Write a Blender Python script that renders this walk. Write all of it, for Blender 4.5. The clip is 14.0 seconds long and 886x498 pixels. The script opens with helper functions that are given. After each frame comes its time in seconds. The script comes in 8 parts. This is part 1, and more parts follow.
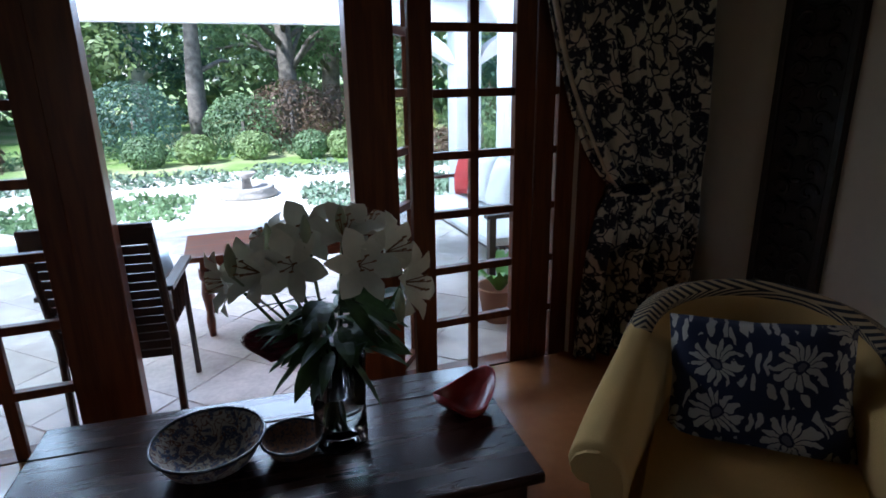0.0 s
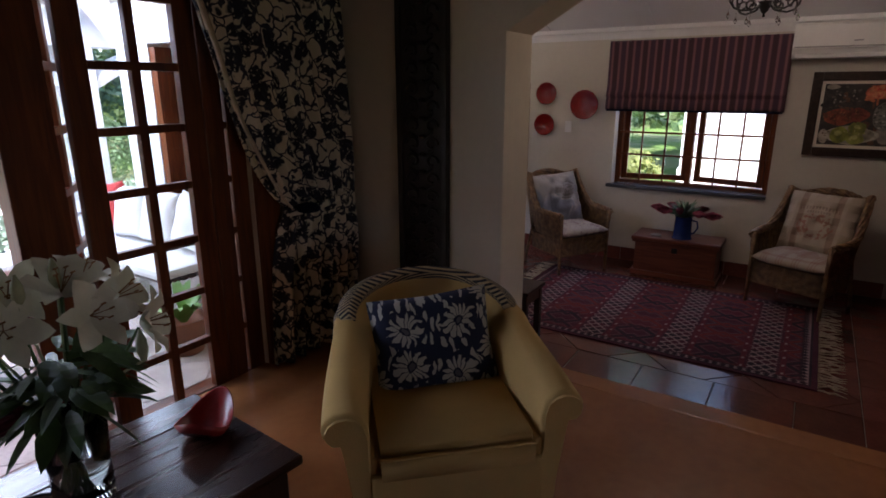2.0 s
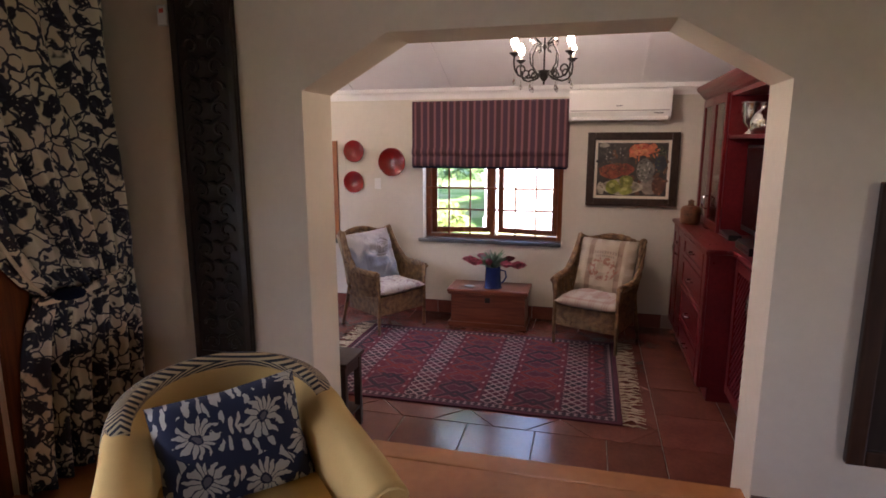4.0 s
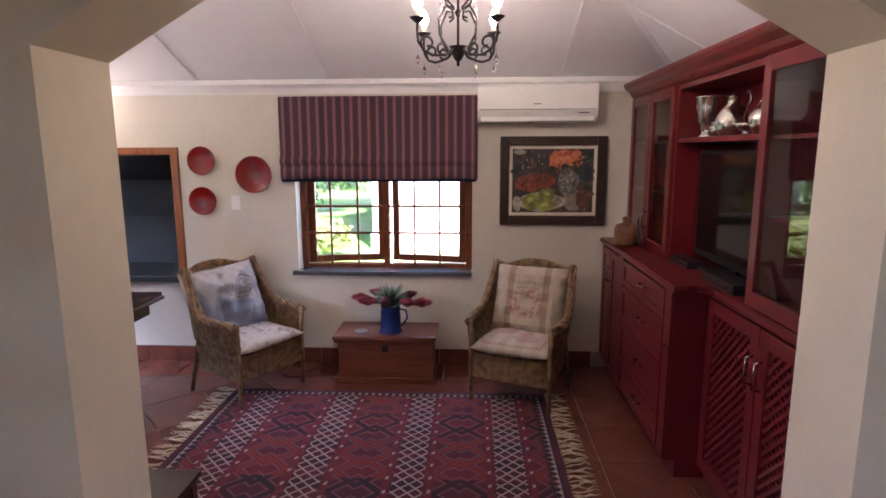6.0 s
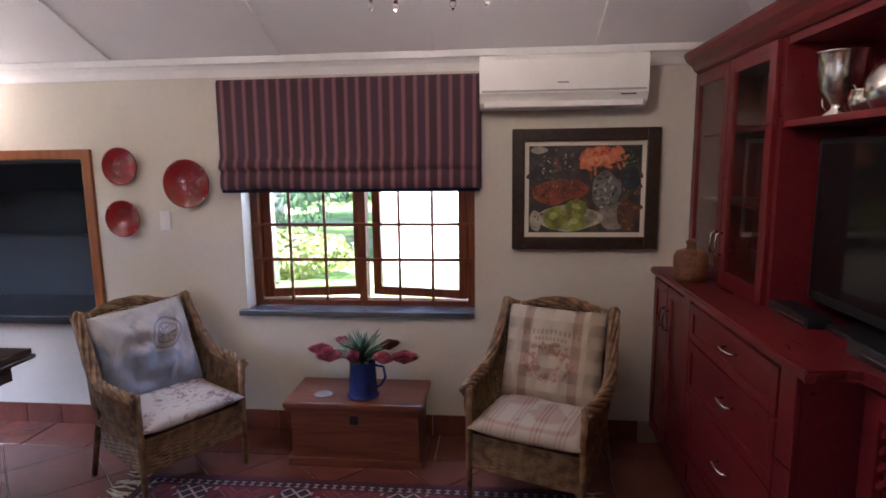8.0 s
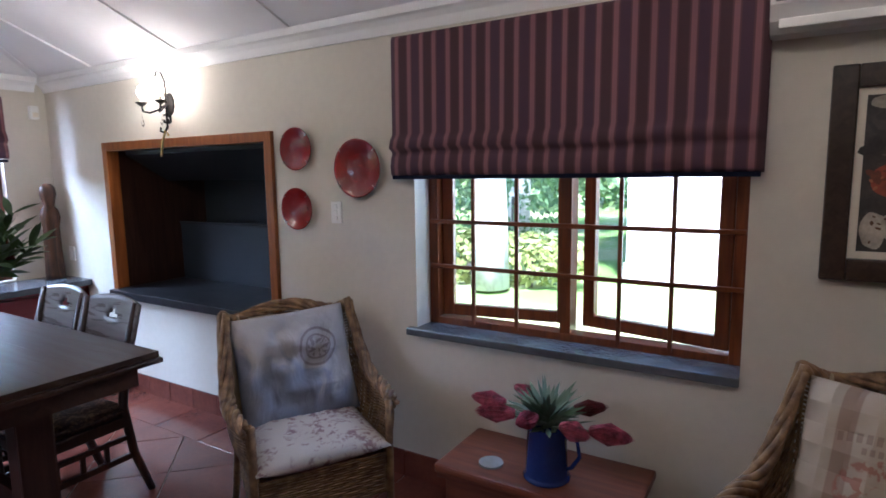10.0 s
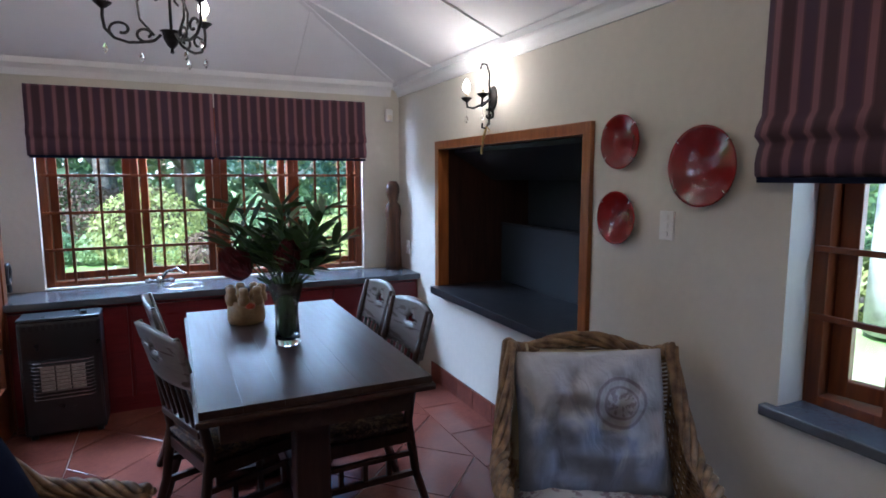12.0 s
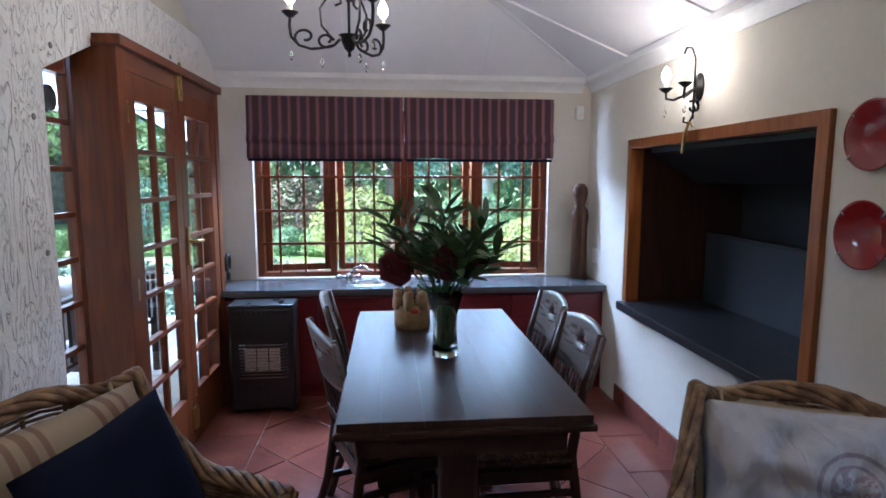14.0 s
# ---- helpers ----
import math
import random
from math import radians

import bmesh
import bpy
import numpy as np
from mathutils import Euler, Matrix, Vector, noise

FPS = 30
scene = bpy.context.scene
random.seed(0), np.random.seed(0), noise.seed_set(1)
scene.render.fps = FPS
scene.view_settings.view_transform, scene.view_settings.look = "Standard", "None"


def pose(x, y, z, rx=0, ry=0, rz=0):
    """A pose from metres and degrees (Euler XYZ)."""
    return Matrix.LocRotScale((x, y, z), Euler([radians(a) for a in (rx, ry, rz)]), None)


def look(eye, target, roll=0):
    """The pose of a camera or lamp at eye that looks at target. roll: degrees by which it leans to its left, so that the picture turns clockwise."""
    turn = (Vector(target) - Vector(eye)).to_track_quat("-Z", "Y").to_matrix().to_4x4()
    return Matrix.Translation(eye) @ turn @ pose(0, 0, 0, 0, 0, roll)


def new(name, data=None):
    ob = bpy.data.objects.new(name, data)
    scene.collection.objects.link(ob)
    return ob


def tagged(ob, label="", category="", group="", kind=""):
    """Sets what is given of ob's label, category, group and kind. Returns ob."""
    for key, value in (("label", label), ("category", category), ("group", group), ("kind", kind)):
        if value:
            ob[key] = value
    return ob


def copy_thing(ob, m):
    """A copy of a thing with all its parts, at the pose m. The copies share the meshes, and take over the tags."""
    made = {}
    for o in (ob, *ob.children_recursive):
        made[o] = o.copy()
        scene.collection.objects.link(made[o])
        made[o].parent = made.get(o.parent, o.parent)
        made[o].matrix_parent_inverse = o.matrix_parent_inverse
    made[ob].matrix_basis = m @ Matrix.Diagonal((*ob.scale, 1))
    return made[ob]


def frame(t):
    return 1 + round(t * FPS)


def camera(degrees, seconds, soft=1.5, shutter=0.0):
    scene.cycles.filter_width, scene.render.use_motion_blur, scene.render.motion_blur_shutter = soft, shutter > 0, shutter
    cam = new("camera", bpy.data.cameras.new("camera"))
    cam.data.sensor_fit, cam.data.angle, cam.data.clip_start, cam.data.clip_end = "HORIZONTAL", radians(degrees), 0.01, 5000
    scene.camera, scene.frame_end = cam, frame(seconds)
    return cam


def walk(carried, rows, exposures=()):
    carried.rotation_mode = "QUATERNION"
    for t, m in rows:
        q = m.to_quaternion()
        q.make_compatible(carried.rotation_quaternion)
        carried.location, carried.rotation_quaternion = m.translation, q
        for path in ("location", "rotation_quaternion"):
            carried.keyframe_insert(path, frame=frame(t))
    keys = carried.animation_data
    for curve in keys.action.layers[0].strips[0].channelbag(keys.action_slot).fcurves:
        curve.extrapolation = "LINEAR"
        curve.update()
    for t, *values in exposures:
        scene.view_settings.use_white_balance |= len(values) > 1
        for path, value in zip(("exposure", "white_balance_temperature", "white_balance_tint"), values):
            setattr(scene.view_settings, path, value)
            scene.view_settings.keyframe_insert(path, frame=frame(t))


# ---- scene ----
cam = camera(75.4, 14.0, soft=1.7)
PATH = [
    (0, (0.895, 1.037, 1.652), (1.569, 2.828, 1.071), -0.9),
    (0.5, (0.761, 1.021, 1.632), (1.818, 2.617, 1.051), 0.6),
    (1, (0.649, 0.94, 1.645), (1.913, 2.372, 1.052), 0.8),
    (1.5, (0.541, 0.855, 1.719), (1.983, 2.11, 1.13), 0.4),
    (2, (0.476, 0.918, 1.755), (2.098, 1.957, 1.215), -0.1),
    (2.5, (0.466, 0.947, 1.751), (2.219, 1.792, 1.29), -0.0),
    (3, (0.509, 0.923, 1.774), (2.338, 1.623, 1.368), -0.3),
    (3.5, (0.565, 0.918, 1.794), (2.434, 1.518, 1.413), -0.2),
    (5.8, (1.698, 1.217, 1.777), (3.665, 1.341, 1.437), -0.2),
    (6, (1.843, 1.217, 1.771), (3.812, 1.32, 1.434), -0.2),
    (6.5, (2.116, 1.209, 1.755), (4.088, 1.241, 1.422), -0.2),
    (7, (2.403, 1.142, 1.752), (4.376, 1.171, 1.421), -0.4),
    (9.5, (3.903, 1.06, 1.582), (5.723, 1.85, 1.326), -0.8),
    (10, (4.129, 1.092, 1.559), (5.822, 2.125, 1.297), -0.8),
    (10.5, (4.41, 1.143, 1.52), (5.88, 2.477, 1.284), -0.4),
    (11, (4.513, 1.24, 1.544), (5.801, 2.75, 1.292), -0.6),
    (11.5, (4.576, 1.379, 1.547), (5.661, 3.041, 1.302), -0.1),
    (12, (4.663, 1.486, 1.553), (5.51, 3.281, 1.304), -0.1),
    (12.5, (4.789, 1.597, 1.564), (5.359, 3.498, 1.318), -0.0),
    (13, (4.857, 1.66, 1.555), (5.225, 3.61, 1.31), 0.1),
    (13.5, (4.855, 1.672, 1.552), (5.103, 3.641, 1.31), 0.2),
    (14, (4.857, 1.681, 1.56), (5.045, 3.656, 1.315), 0.1),
]
EXPO = [(0, 1.5, 5200, 14), (1.0, 1.5, 5200, 14), (2.0, 1.85, 5800, 26), (3.0, 2.88, 5900, 28), (3.7, 3.4, 5900, 28), (5.8, 3.58, 5600, 27), (7.0, 3.48, 5500, 27), (9.5, 2.95, 5100, 19), (11.0, 2.75, 4900, 14), (12.0, 2.4, 4900, 14), (12.5, 2.4, 4900, 14), (13.0, 2.55, 4900, 14), (14.0, 2.6, 4900, 14)]
walk(cam, [(t, look(eye, target, roll)) for t, eye, target, roll in PATH], EXPO)

# ---- world, sun and sky ----
world = bpy.data.worlds.new("sky")
scene.world = world
world.use_nodes = True
wn = world.node_tree
for n in list(wn.nodes):
    wn.nodes.remove(n)
sky = wn.nodes.new("ShaderNodeTexSky")
sky.sky_type = "NISHITA"
sky.sun_disc = False
sky.sun_elevation = radians(50)
sky.sun_rotation = radians(245)
bg = wn.nodes.new("ShaderNodeBackground")
bg.inputs["Strength"].default_value = 0.15
wout = wn.nodes.new("ShaderNodeOutputWorld")
wn.links.new(sky.outputs["Color"], bg.inputs["Color"])
wn.links.new(bg.outputs["Background"], wout.inputs["Surface"])

sun_data = bpy.data.lights.new("sun", "SUN")
sun_data.energy, sun_data.angle, sun_data.color = 5.0, radians(6), (1.0, 0.95, 0.87)
sun = new("sun", sun_data)
sun.matrix_world = look((-17, -8, 22.4), (0, 0, 0))


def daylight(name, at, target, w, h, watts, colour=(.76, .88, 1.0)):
    """An area lamp added for daylight at an opening, or as fill."""
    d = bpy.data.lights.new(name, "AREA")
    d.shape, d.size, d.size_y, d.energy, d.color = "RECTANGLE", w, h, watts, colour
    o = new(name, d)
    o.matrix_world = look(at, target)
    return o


daylight("daylight_north", (4.96, 6.42, 1.93), (4.96, 4.6, .9), 2.1, .3, 44)
daylight("daylight_east", (6.72, 1.95, 1.85), (5.2, 1.95, .6), 1.3, .4, 2.5)
daylight("daylight_doors", (.9, 3.80, 2.12), (.9, 2.0, .6), 2.4, .25, 0.25)
# Added fill lamp under the patio ceiling, to brighten its floor.
daylight("patio_fill_lamp", (.6, 6.2, 2.50), (.6, 5.9, 0), 5.5, 1.2, 110)
# Added lamp in an assumed, unseen opening; lifts the living room's walls.
daylight("south_fill_lamp", (.3, -3.16, 1.5), (.6, 2.0, 1.3), 1.0, 1.0, 1.25, (1.0, .93, .82))

# ---- materials ----
def material(name, colour, rough=0.6, metal=0.0, vary=0.12, scale=6.0, fine=60.0, bump=0.15, spec=0.5, tint=None, random_tint=0.0, coat=0.0):
    """A principled surface with stains at one scale, grain at another and a fine relief. tint: the colour of the stains."""
    m = bpy.data.materials.new(name)
    m.use_nodes = True
    nt = m.node_tree
    b = nt.nodes["Principled BSDF"]
    co = nt.nodes.new("ShaderNodeTexCoord")
    n1 = nt.nodes.new("ShaderNodeTexNoise")
    n1.inputs["Scale"].default_value, n1.inputs["Detail"].default_value = scale, 5
    n2 = nt.nodes.new("ShaderNodeTexNoise")
    n2.inputs["Scale"].default_value, n2.inputs["Detail"].default_value = fine, 3
    for n in (n1, n2):
        nt.links.new(co.outputs["Object"], n.inputs["Vector"])
    mix = nt.nodes.new("ShaderNodeMix")
    mix.data_type = "RGBA"
    dark = tint or tuple(c * (1 - 2.2 * vary) for c in colour)
    light = tuple(min(1, c * (1 + vary)) for c in colour)
    mix.inputs["A"].default_value, mix.inputs["B"].default_value = (*dark, 1), (*light, 1)
    add = nt.nodes.new("ShaderNodeMath")
    add.operation = "MULTIPLY_ADD"
    nt.links.new(n2.outputs["Fac"], add.inputs[0])
    add.inputs[1].default_value = 0.35
    nt.links.new(n1.outputs["Fac"], add.inputs[2])
    ramp = nt.nodes.new("ShaderNodeMapRange")
    ramp.inputs["From Min"].default_value, ramp.inputs["From Max"].default_value = 0.42, 0.92
    nt.links.new(add.outputs[0], ramp.inputs["Value"])
    nt.links.new(ramp.outputs["Result"], mix.inputs["Factor"])
    last = mix.outputs["Result"]
    if random_tint:
        info = nt.nodes.new("ShaderNodeObjectInfo")
        hsv = nt.nodes.new("ShaderNodeHueSaturation")
        mr = nt.nodes.new("ShaderNodeMapRange")
        mr.inputs["To Min"].default_value, mr.inputs["To Max"].default_value = 1 - random_tint, 1 + random_tint
        nt.links.new(info.outputs["Random"], mr.inputs["Value"])
        nt.links.new(mr.outputs["Result"], hsv.inputs["Value"])
        nt.links.new(last, hsv.inputs["Color"])
        last = hsv.outputs["Color"]
    nt.links.new(last, b.inputs["Base Color"])
    rr = nt.nodes.new("ShaderNodeMapRange")
    rr.inputs["To Min"].default_value, rr.inputs["To Max"].default_value = max(0.03, rough - 0.08), min(1, rough + 0.08)
    nt.links.new(n1.outputs["Fac"], rr.inputs["Value"])
    nt.links.new(rr.outputs["Result"], b.inputs["Roughness"])
    b.inputs["Metallic"].default_value = metal
    b.inputs["Specular IOR Level"].default_value = spec
    b.inputs["Coat Weight"].default_value = coat
    if bump:
        bp = nt.nodes.new("ShaderNodeBump")
        bp.inputs["Strength"].default_value, bp.inputs["Distance"].default_value = bump, 0.01
        nt.links.new(n2.outputs["Fac"], bp.inputs["Height"])
        nt.links.new(bp.outputs["Normal"], b.inputs["Normal"])
    return m


def wood(name, colour, dark, rough=0.35, along="x", coat=0.15, grain=1.0, bump=0.08):
    """Wood with its grain along one axis of the object."""
    m = bpy.data.materials.new(name)
    m.use_nodes = True
    nt = m.node_tree
    b = nt.nodes["Principled BSDF"]
    co = nt.nodes.new("ShaderNodeTexCoord")
    mp = nt.nodes.new("ShaderNodeMapping")
    s = {"x": (1.2, 14, 14), "y": (14, 1.2, 14), "z": (14, 14, 1.2)}[along]
    mp.inputs["Scale"].default_value = [v * grain for v in s]
    nt.links.new(co.outputs["Object"], mp.inputs["Vector"])
    n1 = nt.nodes.new("ShaderNodeTexNoise")
    n1.inputs["Scale"].default_value, n1.inputs["Detail"].default_value, n1.inputs["Distortion"].default_value = 2.2, 6, 0.8
    nt.links.new(mp.outputs["Vector"], n1.inputs["Vector"])
    n2 = nt.nodes.new("ShaderNodeTexNoise")
    n2.inputs["Scale"].default_value = 2.0
    nt.links.new(co.outputs["Object"], n2.inputs["Vector"])
    ramp = nt.nodes.new("ShaderNodeValToRGB")
    ramp.color_ramp.elements[0].position, ramp.color_ramp.elements[0].color = 0.32, (*dark, 1)
    ramp.color_ramp.elements[1].position, ramp.color_ramp.elements[1].color = 0.66, (*colour, 1)
    nt.links.new(n1.outputs["Fac"], ramp.inputs["Fac"])
    hsv = nt.nodes.new("ShaderNodeHueSaturation")
    mr = nt.nodes.new("ShaderNodeMapRange")
    mr.inputs["To Min"].default_value, mr.inputs["To Max"].default_value = 0.75, 1.2
    nt.links.new(n2.outputs["Fac"], mr.inputs["Value"])
    nt.links.new(mr.outputs["Result"], hsv.inputs["Value"])
    nt.links.new(ramp.outputs["Color"], hsv.inputs["Color"])
    nt.links.new(hsv.outputs["Color"], b.inputs["Base Color"])
    rr = nt.nodes.new("ShaderNodeMapRange")
    rr.inputs["To Min"].default_value, rr.inputs["To Max"].default_value = rough - 0.08, rough + 0.1
    nt.links.new(n1.outputs["Fac"], rr.inputs["Value"])
    nt.links.new(rr.outputs["Result"], b.inputs["Roughness"])
    b.inputs["Specular IOR Level"].default_value = 0.3
    b.inputs["Coat Weight"].default_value = coat
    b.inputs["Coat Roughness"].default_value = 0.25
    bp = nt.nodes.new("ShaderNodeBump")
    bp.inputs["Strength"].default_value, bp.inputs["Distance"].default_value = bump, 0.01
    nt.links.new(n1.outputs["Fac"], bp.inputs["Height"])
    nt.links.new(bp.outputs["Normal"], b.inputs["Normal"])
    return m


def glass(name, tint=(1, 1, 1), rough=0.0, ior=1.45):
    m = bpy.data.materials.new(name)
    m.use_nodes = True
    b = m.node_tree.nodes["Principled BSDF"]
    b.inputs["Base Color"].default_value = (*tint, 1)
    b.inputs["Roughness"].default_value = rough
    b.inputs["IOR"].default_value = ior
    b.inputs["Transmission Weight"].default_value = 1.0
    return m


def pane_glass(name):
    """Thin window glass: mostly clear, with a mirror's share by the angle."""
    m = bpy.data.materials.new(name)
    m.use_nodes = True
    nt = m.node_tree
    nt.nodes.remove(nt.nodes["Principled BSDF"])
    tr = nt.nodes.new("ShaderNodeBsdfTransparent")
    tr.inputs["Color"].default_value = (0.93, 0.96, 0.95, 1)
    gl = nt.nodes.new("ShaderNodeBsdfGlossy")
    gl.inputs["Roughness"].default_value = 0.02
    lw = nt.nodes.new("ShaderNodeLayerWeight")
    po = nt.nodes.new("ShaderNodeMath")
    po.operation = "POWER"
    po.inputs[1].default_value = 4.5
    fr = nt.nodes.new("ShaderNodeMath")
    fr.operation = "MULTIPLY_ADD"
    fr.inputs[1].default_value, fr.inputs[2].default_value = 0.94, 0.03
    nt.links.new(lw.outputs["Facing"], po.inputs[0])
    nt.links.new(po.outputs[0], fr.inputs[0])
    mx = nt.nodes.new("ShaderNodeMixShader")
    nt.links.new(fr.outputs[0], mx.inputs["Fac"])
    nt.links.new(tr.outputs["BSDF"], mx.inputs[1])
    nt.links.new(gl.outputs["BSDF"], mx.inputs[2])
    nt.links.new(mx.outputs["Shader"], nt.nodes["Material Output"].inputs["Surface"])
    return m


def glow(name, colour, strength):
    m = bpy.data.materials.new(name)
    m.use_nodes = True
    b = m.node_tree.nodes["Principled BSDF"]
    b.inputs["Base Color"].default_value = (*colour, 1)
    b.inputs["Emission Color"].default_value = (*colour, 1)
    b.inputs["Emission Strength"].default_value = strength
    return m


M_WALL = material("beige_plaster", (0.60, 0.56, 0.48), 0.85, vary=0.04, scale=1.5, fine=25, bump=0.12, spec=0.2)
M_WALL_L = material("cream_plaster", (0.66, 0.57, 0.44), 0.85, vary=0.04, scale=1.5, fine=25, bump=0.12, spec=0.2)
M_CEIL = material("white_board", (0.80, 0.79, 0.80), 0.8, vary=0.02, scale=1.0, fine=8, bump=0.05, spec=0.2)
M_WHITE = material("white_paint", (0.78, 0.77, 0.76), 0.55, vary=0.03, scale=3, fine=30, bump=0.06)
M_TILE = material("terracotta_tile", (0.165, 0.053, 0.035), 0.15, vary=0.16, scale=5, fine=40, bump=0.1, random_tint=0.14, tint=(0.12, 0.040, 0.031))
M_GROUT = material("grout", (0.36, 0.27, 0.23), 0.9, vary=0.12, scale=8, fine=90)
M_LFLOOR = material("orange_floor", (0.42, 0.165, 0.055), 0.24, vary=0.12, scale=1.6, fine=18, bump=0.04, coat=0.3)
M_OAK = wood("red_brown_hardwood", (0.175, 0.046, 0.011), (0.090, 0.022, 0.006), 0.38, "z", 0.12)
M_OAKX = wood("red_brown_hardwood_level", (0.175, 0.046, 0.011), (0.090, 0.022, 0.006), 0.38, "x", 0.12)
M_DIMCEIL = wood("unseen_ceiling_wood", (0.16, 0.085, 0.045), (0.10, 0.05, 0.028), 0.5, "x", 0.3)
M_OAKL = wood("orange_brown_frame", (0.29, 0.10, 0.022), (0.19, 0.058, 0.014), 0.35, "z", 0.3)
M_DARKW = wood("dark_walnut", (0.038, 0.017, 0.010), (0.020, 0.009, 0.006), 0.36, "y", 0.12)
M_DARKWZ = wood("dark_walnut_upright", (0.045, 0.020, 0.012), (0.022, 0.010, 0.007), 0.32, "z", 0.3)
M_RED = wood("oxblood_painted_wood", (0.150, 0.014, 0.017), (0.115, 0.010, 0.013), 0.3, "x", 0.3)
M_SHELF = material("black_slate", (0.022, 0.022, 0.025), 0.38, vary=0.25, scale=9, fine=60, bump=0.2)
M_SLATE = material("dark_slate", (0.095, 0.10, 0.11), 0.18, vary=0.14, scale=6, fine=50, bump=0.2)
M_GLASS = pane_glass("window_glass")


class Nodes:
    """Short hands to write a material's arithmetic."""
    def __init__(self, name, rough=0.8):
        self.m = bpy.data.materials.new(name)
        self.m.use_nodes = True
        self.nt = self.m.node_tree
        self.b = self.nt.nodes["Principled BSDF"]
        self.b.inputs["Roughness"].default_value = rough

    def put(self, socket, v):
        if isinstance(v, (int, float)):
            socket.default_value = v
        elif isinstance(v, tuple):
            socket.default_value = (*v, 1) if len(v) == 3 and socket.type == "RGBA" else v
        else:
            self.nt.links.new(v, socket)

    def xyz(self, kind="Object"):
        co = self.nt.nodes.new("ShaderNodeTexCoord")
        sp = self.nt.nodes.new("ShaderNodeSeparateXYZ")
        self.nt.links.new(co.outputs[kind], sp.inputs[0])
        self.co = co.outputs[kind]
        return sp.outputs[0], sp.outputs[1], sp.outputs[2]

    def f(self, op, a, b=0.0, c=0.0):
        n = self.nt.nodes.new("ShaderNodeMath")
        n.operation = op
        for s, v in zip(n.inputs, (a, b, c)):
            self.put(s, v)
        return n.outputs[0]

    def noise(self, scale, detail=3.0, stretch=None, distort=0.0):
        n = self.nt.nodes.new("ShaderNodeTexNoise")
        n.inputs["Scale"].default_value, n.inputs["Detail"].default_value, n.inputs["Distortion"].default_value = scale, detail, distort
        src = self.co
        if stretch:
            mp = self.nt.nodes.new("ShaderNodeMapping")
            mp.inputs["Scale"].default_value = stretch
            self.nt.links.new(src, mp.inputs["Vector"])
            src = mp.outputs["Vector"]
        self.nt.links.new(src, n.inputs["Vector"])
        return n.outputs["Fac"]

    def mix(self, fac, a, b):
        n = self.nt.nodes.new("ShaderNodeMix")
        n.data_type = "RGBA"
        self.put(n.inputs["Factor"], fac)
        self.put(n.inputs["A"], a)
        self.put(n.inputs["B"], b)
        return n.outputs["Result"]

    def smooth(self, v, lo, hi):
        n = self.nt.nodes.new("ShaderNodeMapRange")
        n.interpolation_type = "SMOOTHSTEP"
        self.put(n.inputs["Value"], v)
        n.inputs["From Min"].default_value, n.inputs["From Max"].default_value = lo, hi
        return n.outputs["Result"]

    def saw(self, v, period):
        """0 at the middle of each period, 1 at its ends."""
        q = self.f("FRACT", self.f("DIVIDE", v, period))
        return self.f("MULTIPLY", self.f("ABSOLUTE", self.f("SUBTRACT", q, 0.5)), 2.0)

    def done(self, colour, height=None, strength=0.3, dist=0.005):
        self.put(self.b.inputs["Base Color"], colour)
        if height is not None:
            bp = self.nt.nodes.new("ShaderNodeBump")
            bp.inputs["Strength"].default_value, bp.inputs["Distance"].default_value = strength, dist
            self.put(bp.inputs["Height"], height)
            self.nt.links.new(bp.outputs["Normal"], self.b.inputs["Normal"])
        return self.m


def striped_cloth():
    """Woven blind cloth: plum and brown stripes with pale lines, along the object's x."""
    n = Nodes("striped_blind_cloth", 0.9)
    x, y, z = n.xyz()
    s = n.saw(x, 0.068)
    pale = n.f("SUBTRACT", 1.0, n.smooth(s, 0.22, 0.34))
    edge = n.f("SUBTRACT", 1.0, n.smooth(s, 0.40, 0.50))
    wide = n.smooth(n.saw(x, 0.136), 0.4, 0.6)
    base = n.mix(wide, (0.060, 0.024, 0.027), (0.066, 0.029, 0.048))
    col = n.mix(edge, base, (0.105, 0.045, 0.050))
    col = n.mix(pale, col, (0.235, 0.110, 0.115))
    w = n.noise(600, 2)
    col = n.mix(n.f("MULTIPLY", n.noise(5, 3), 0.35), col, (0.05, 0.03, 0.06))
    return n.done(col, w, 0.3, 0.002)


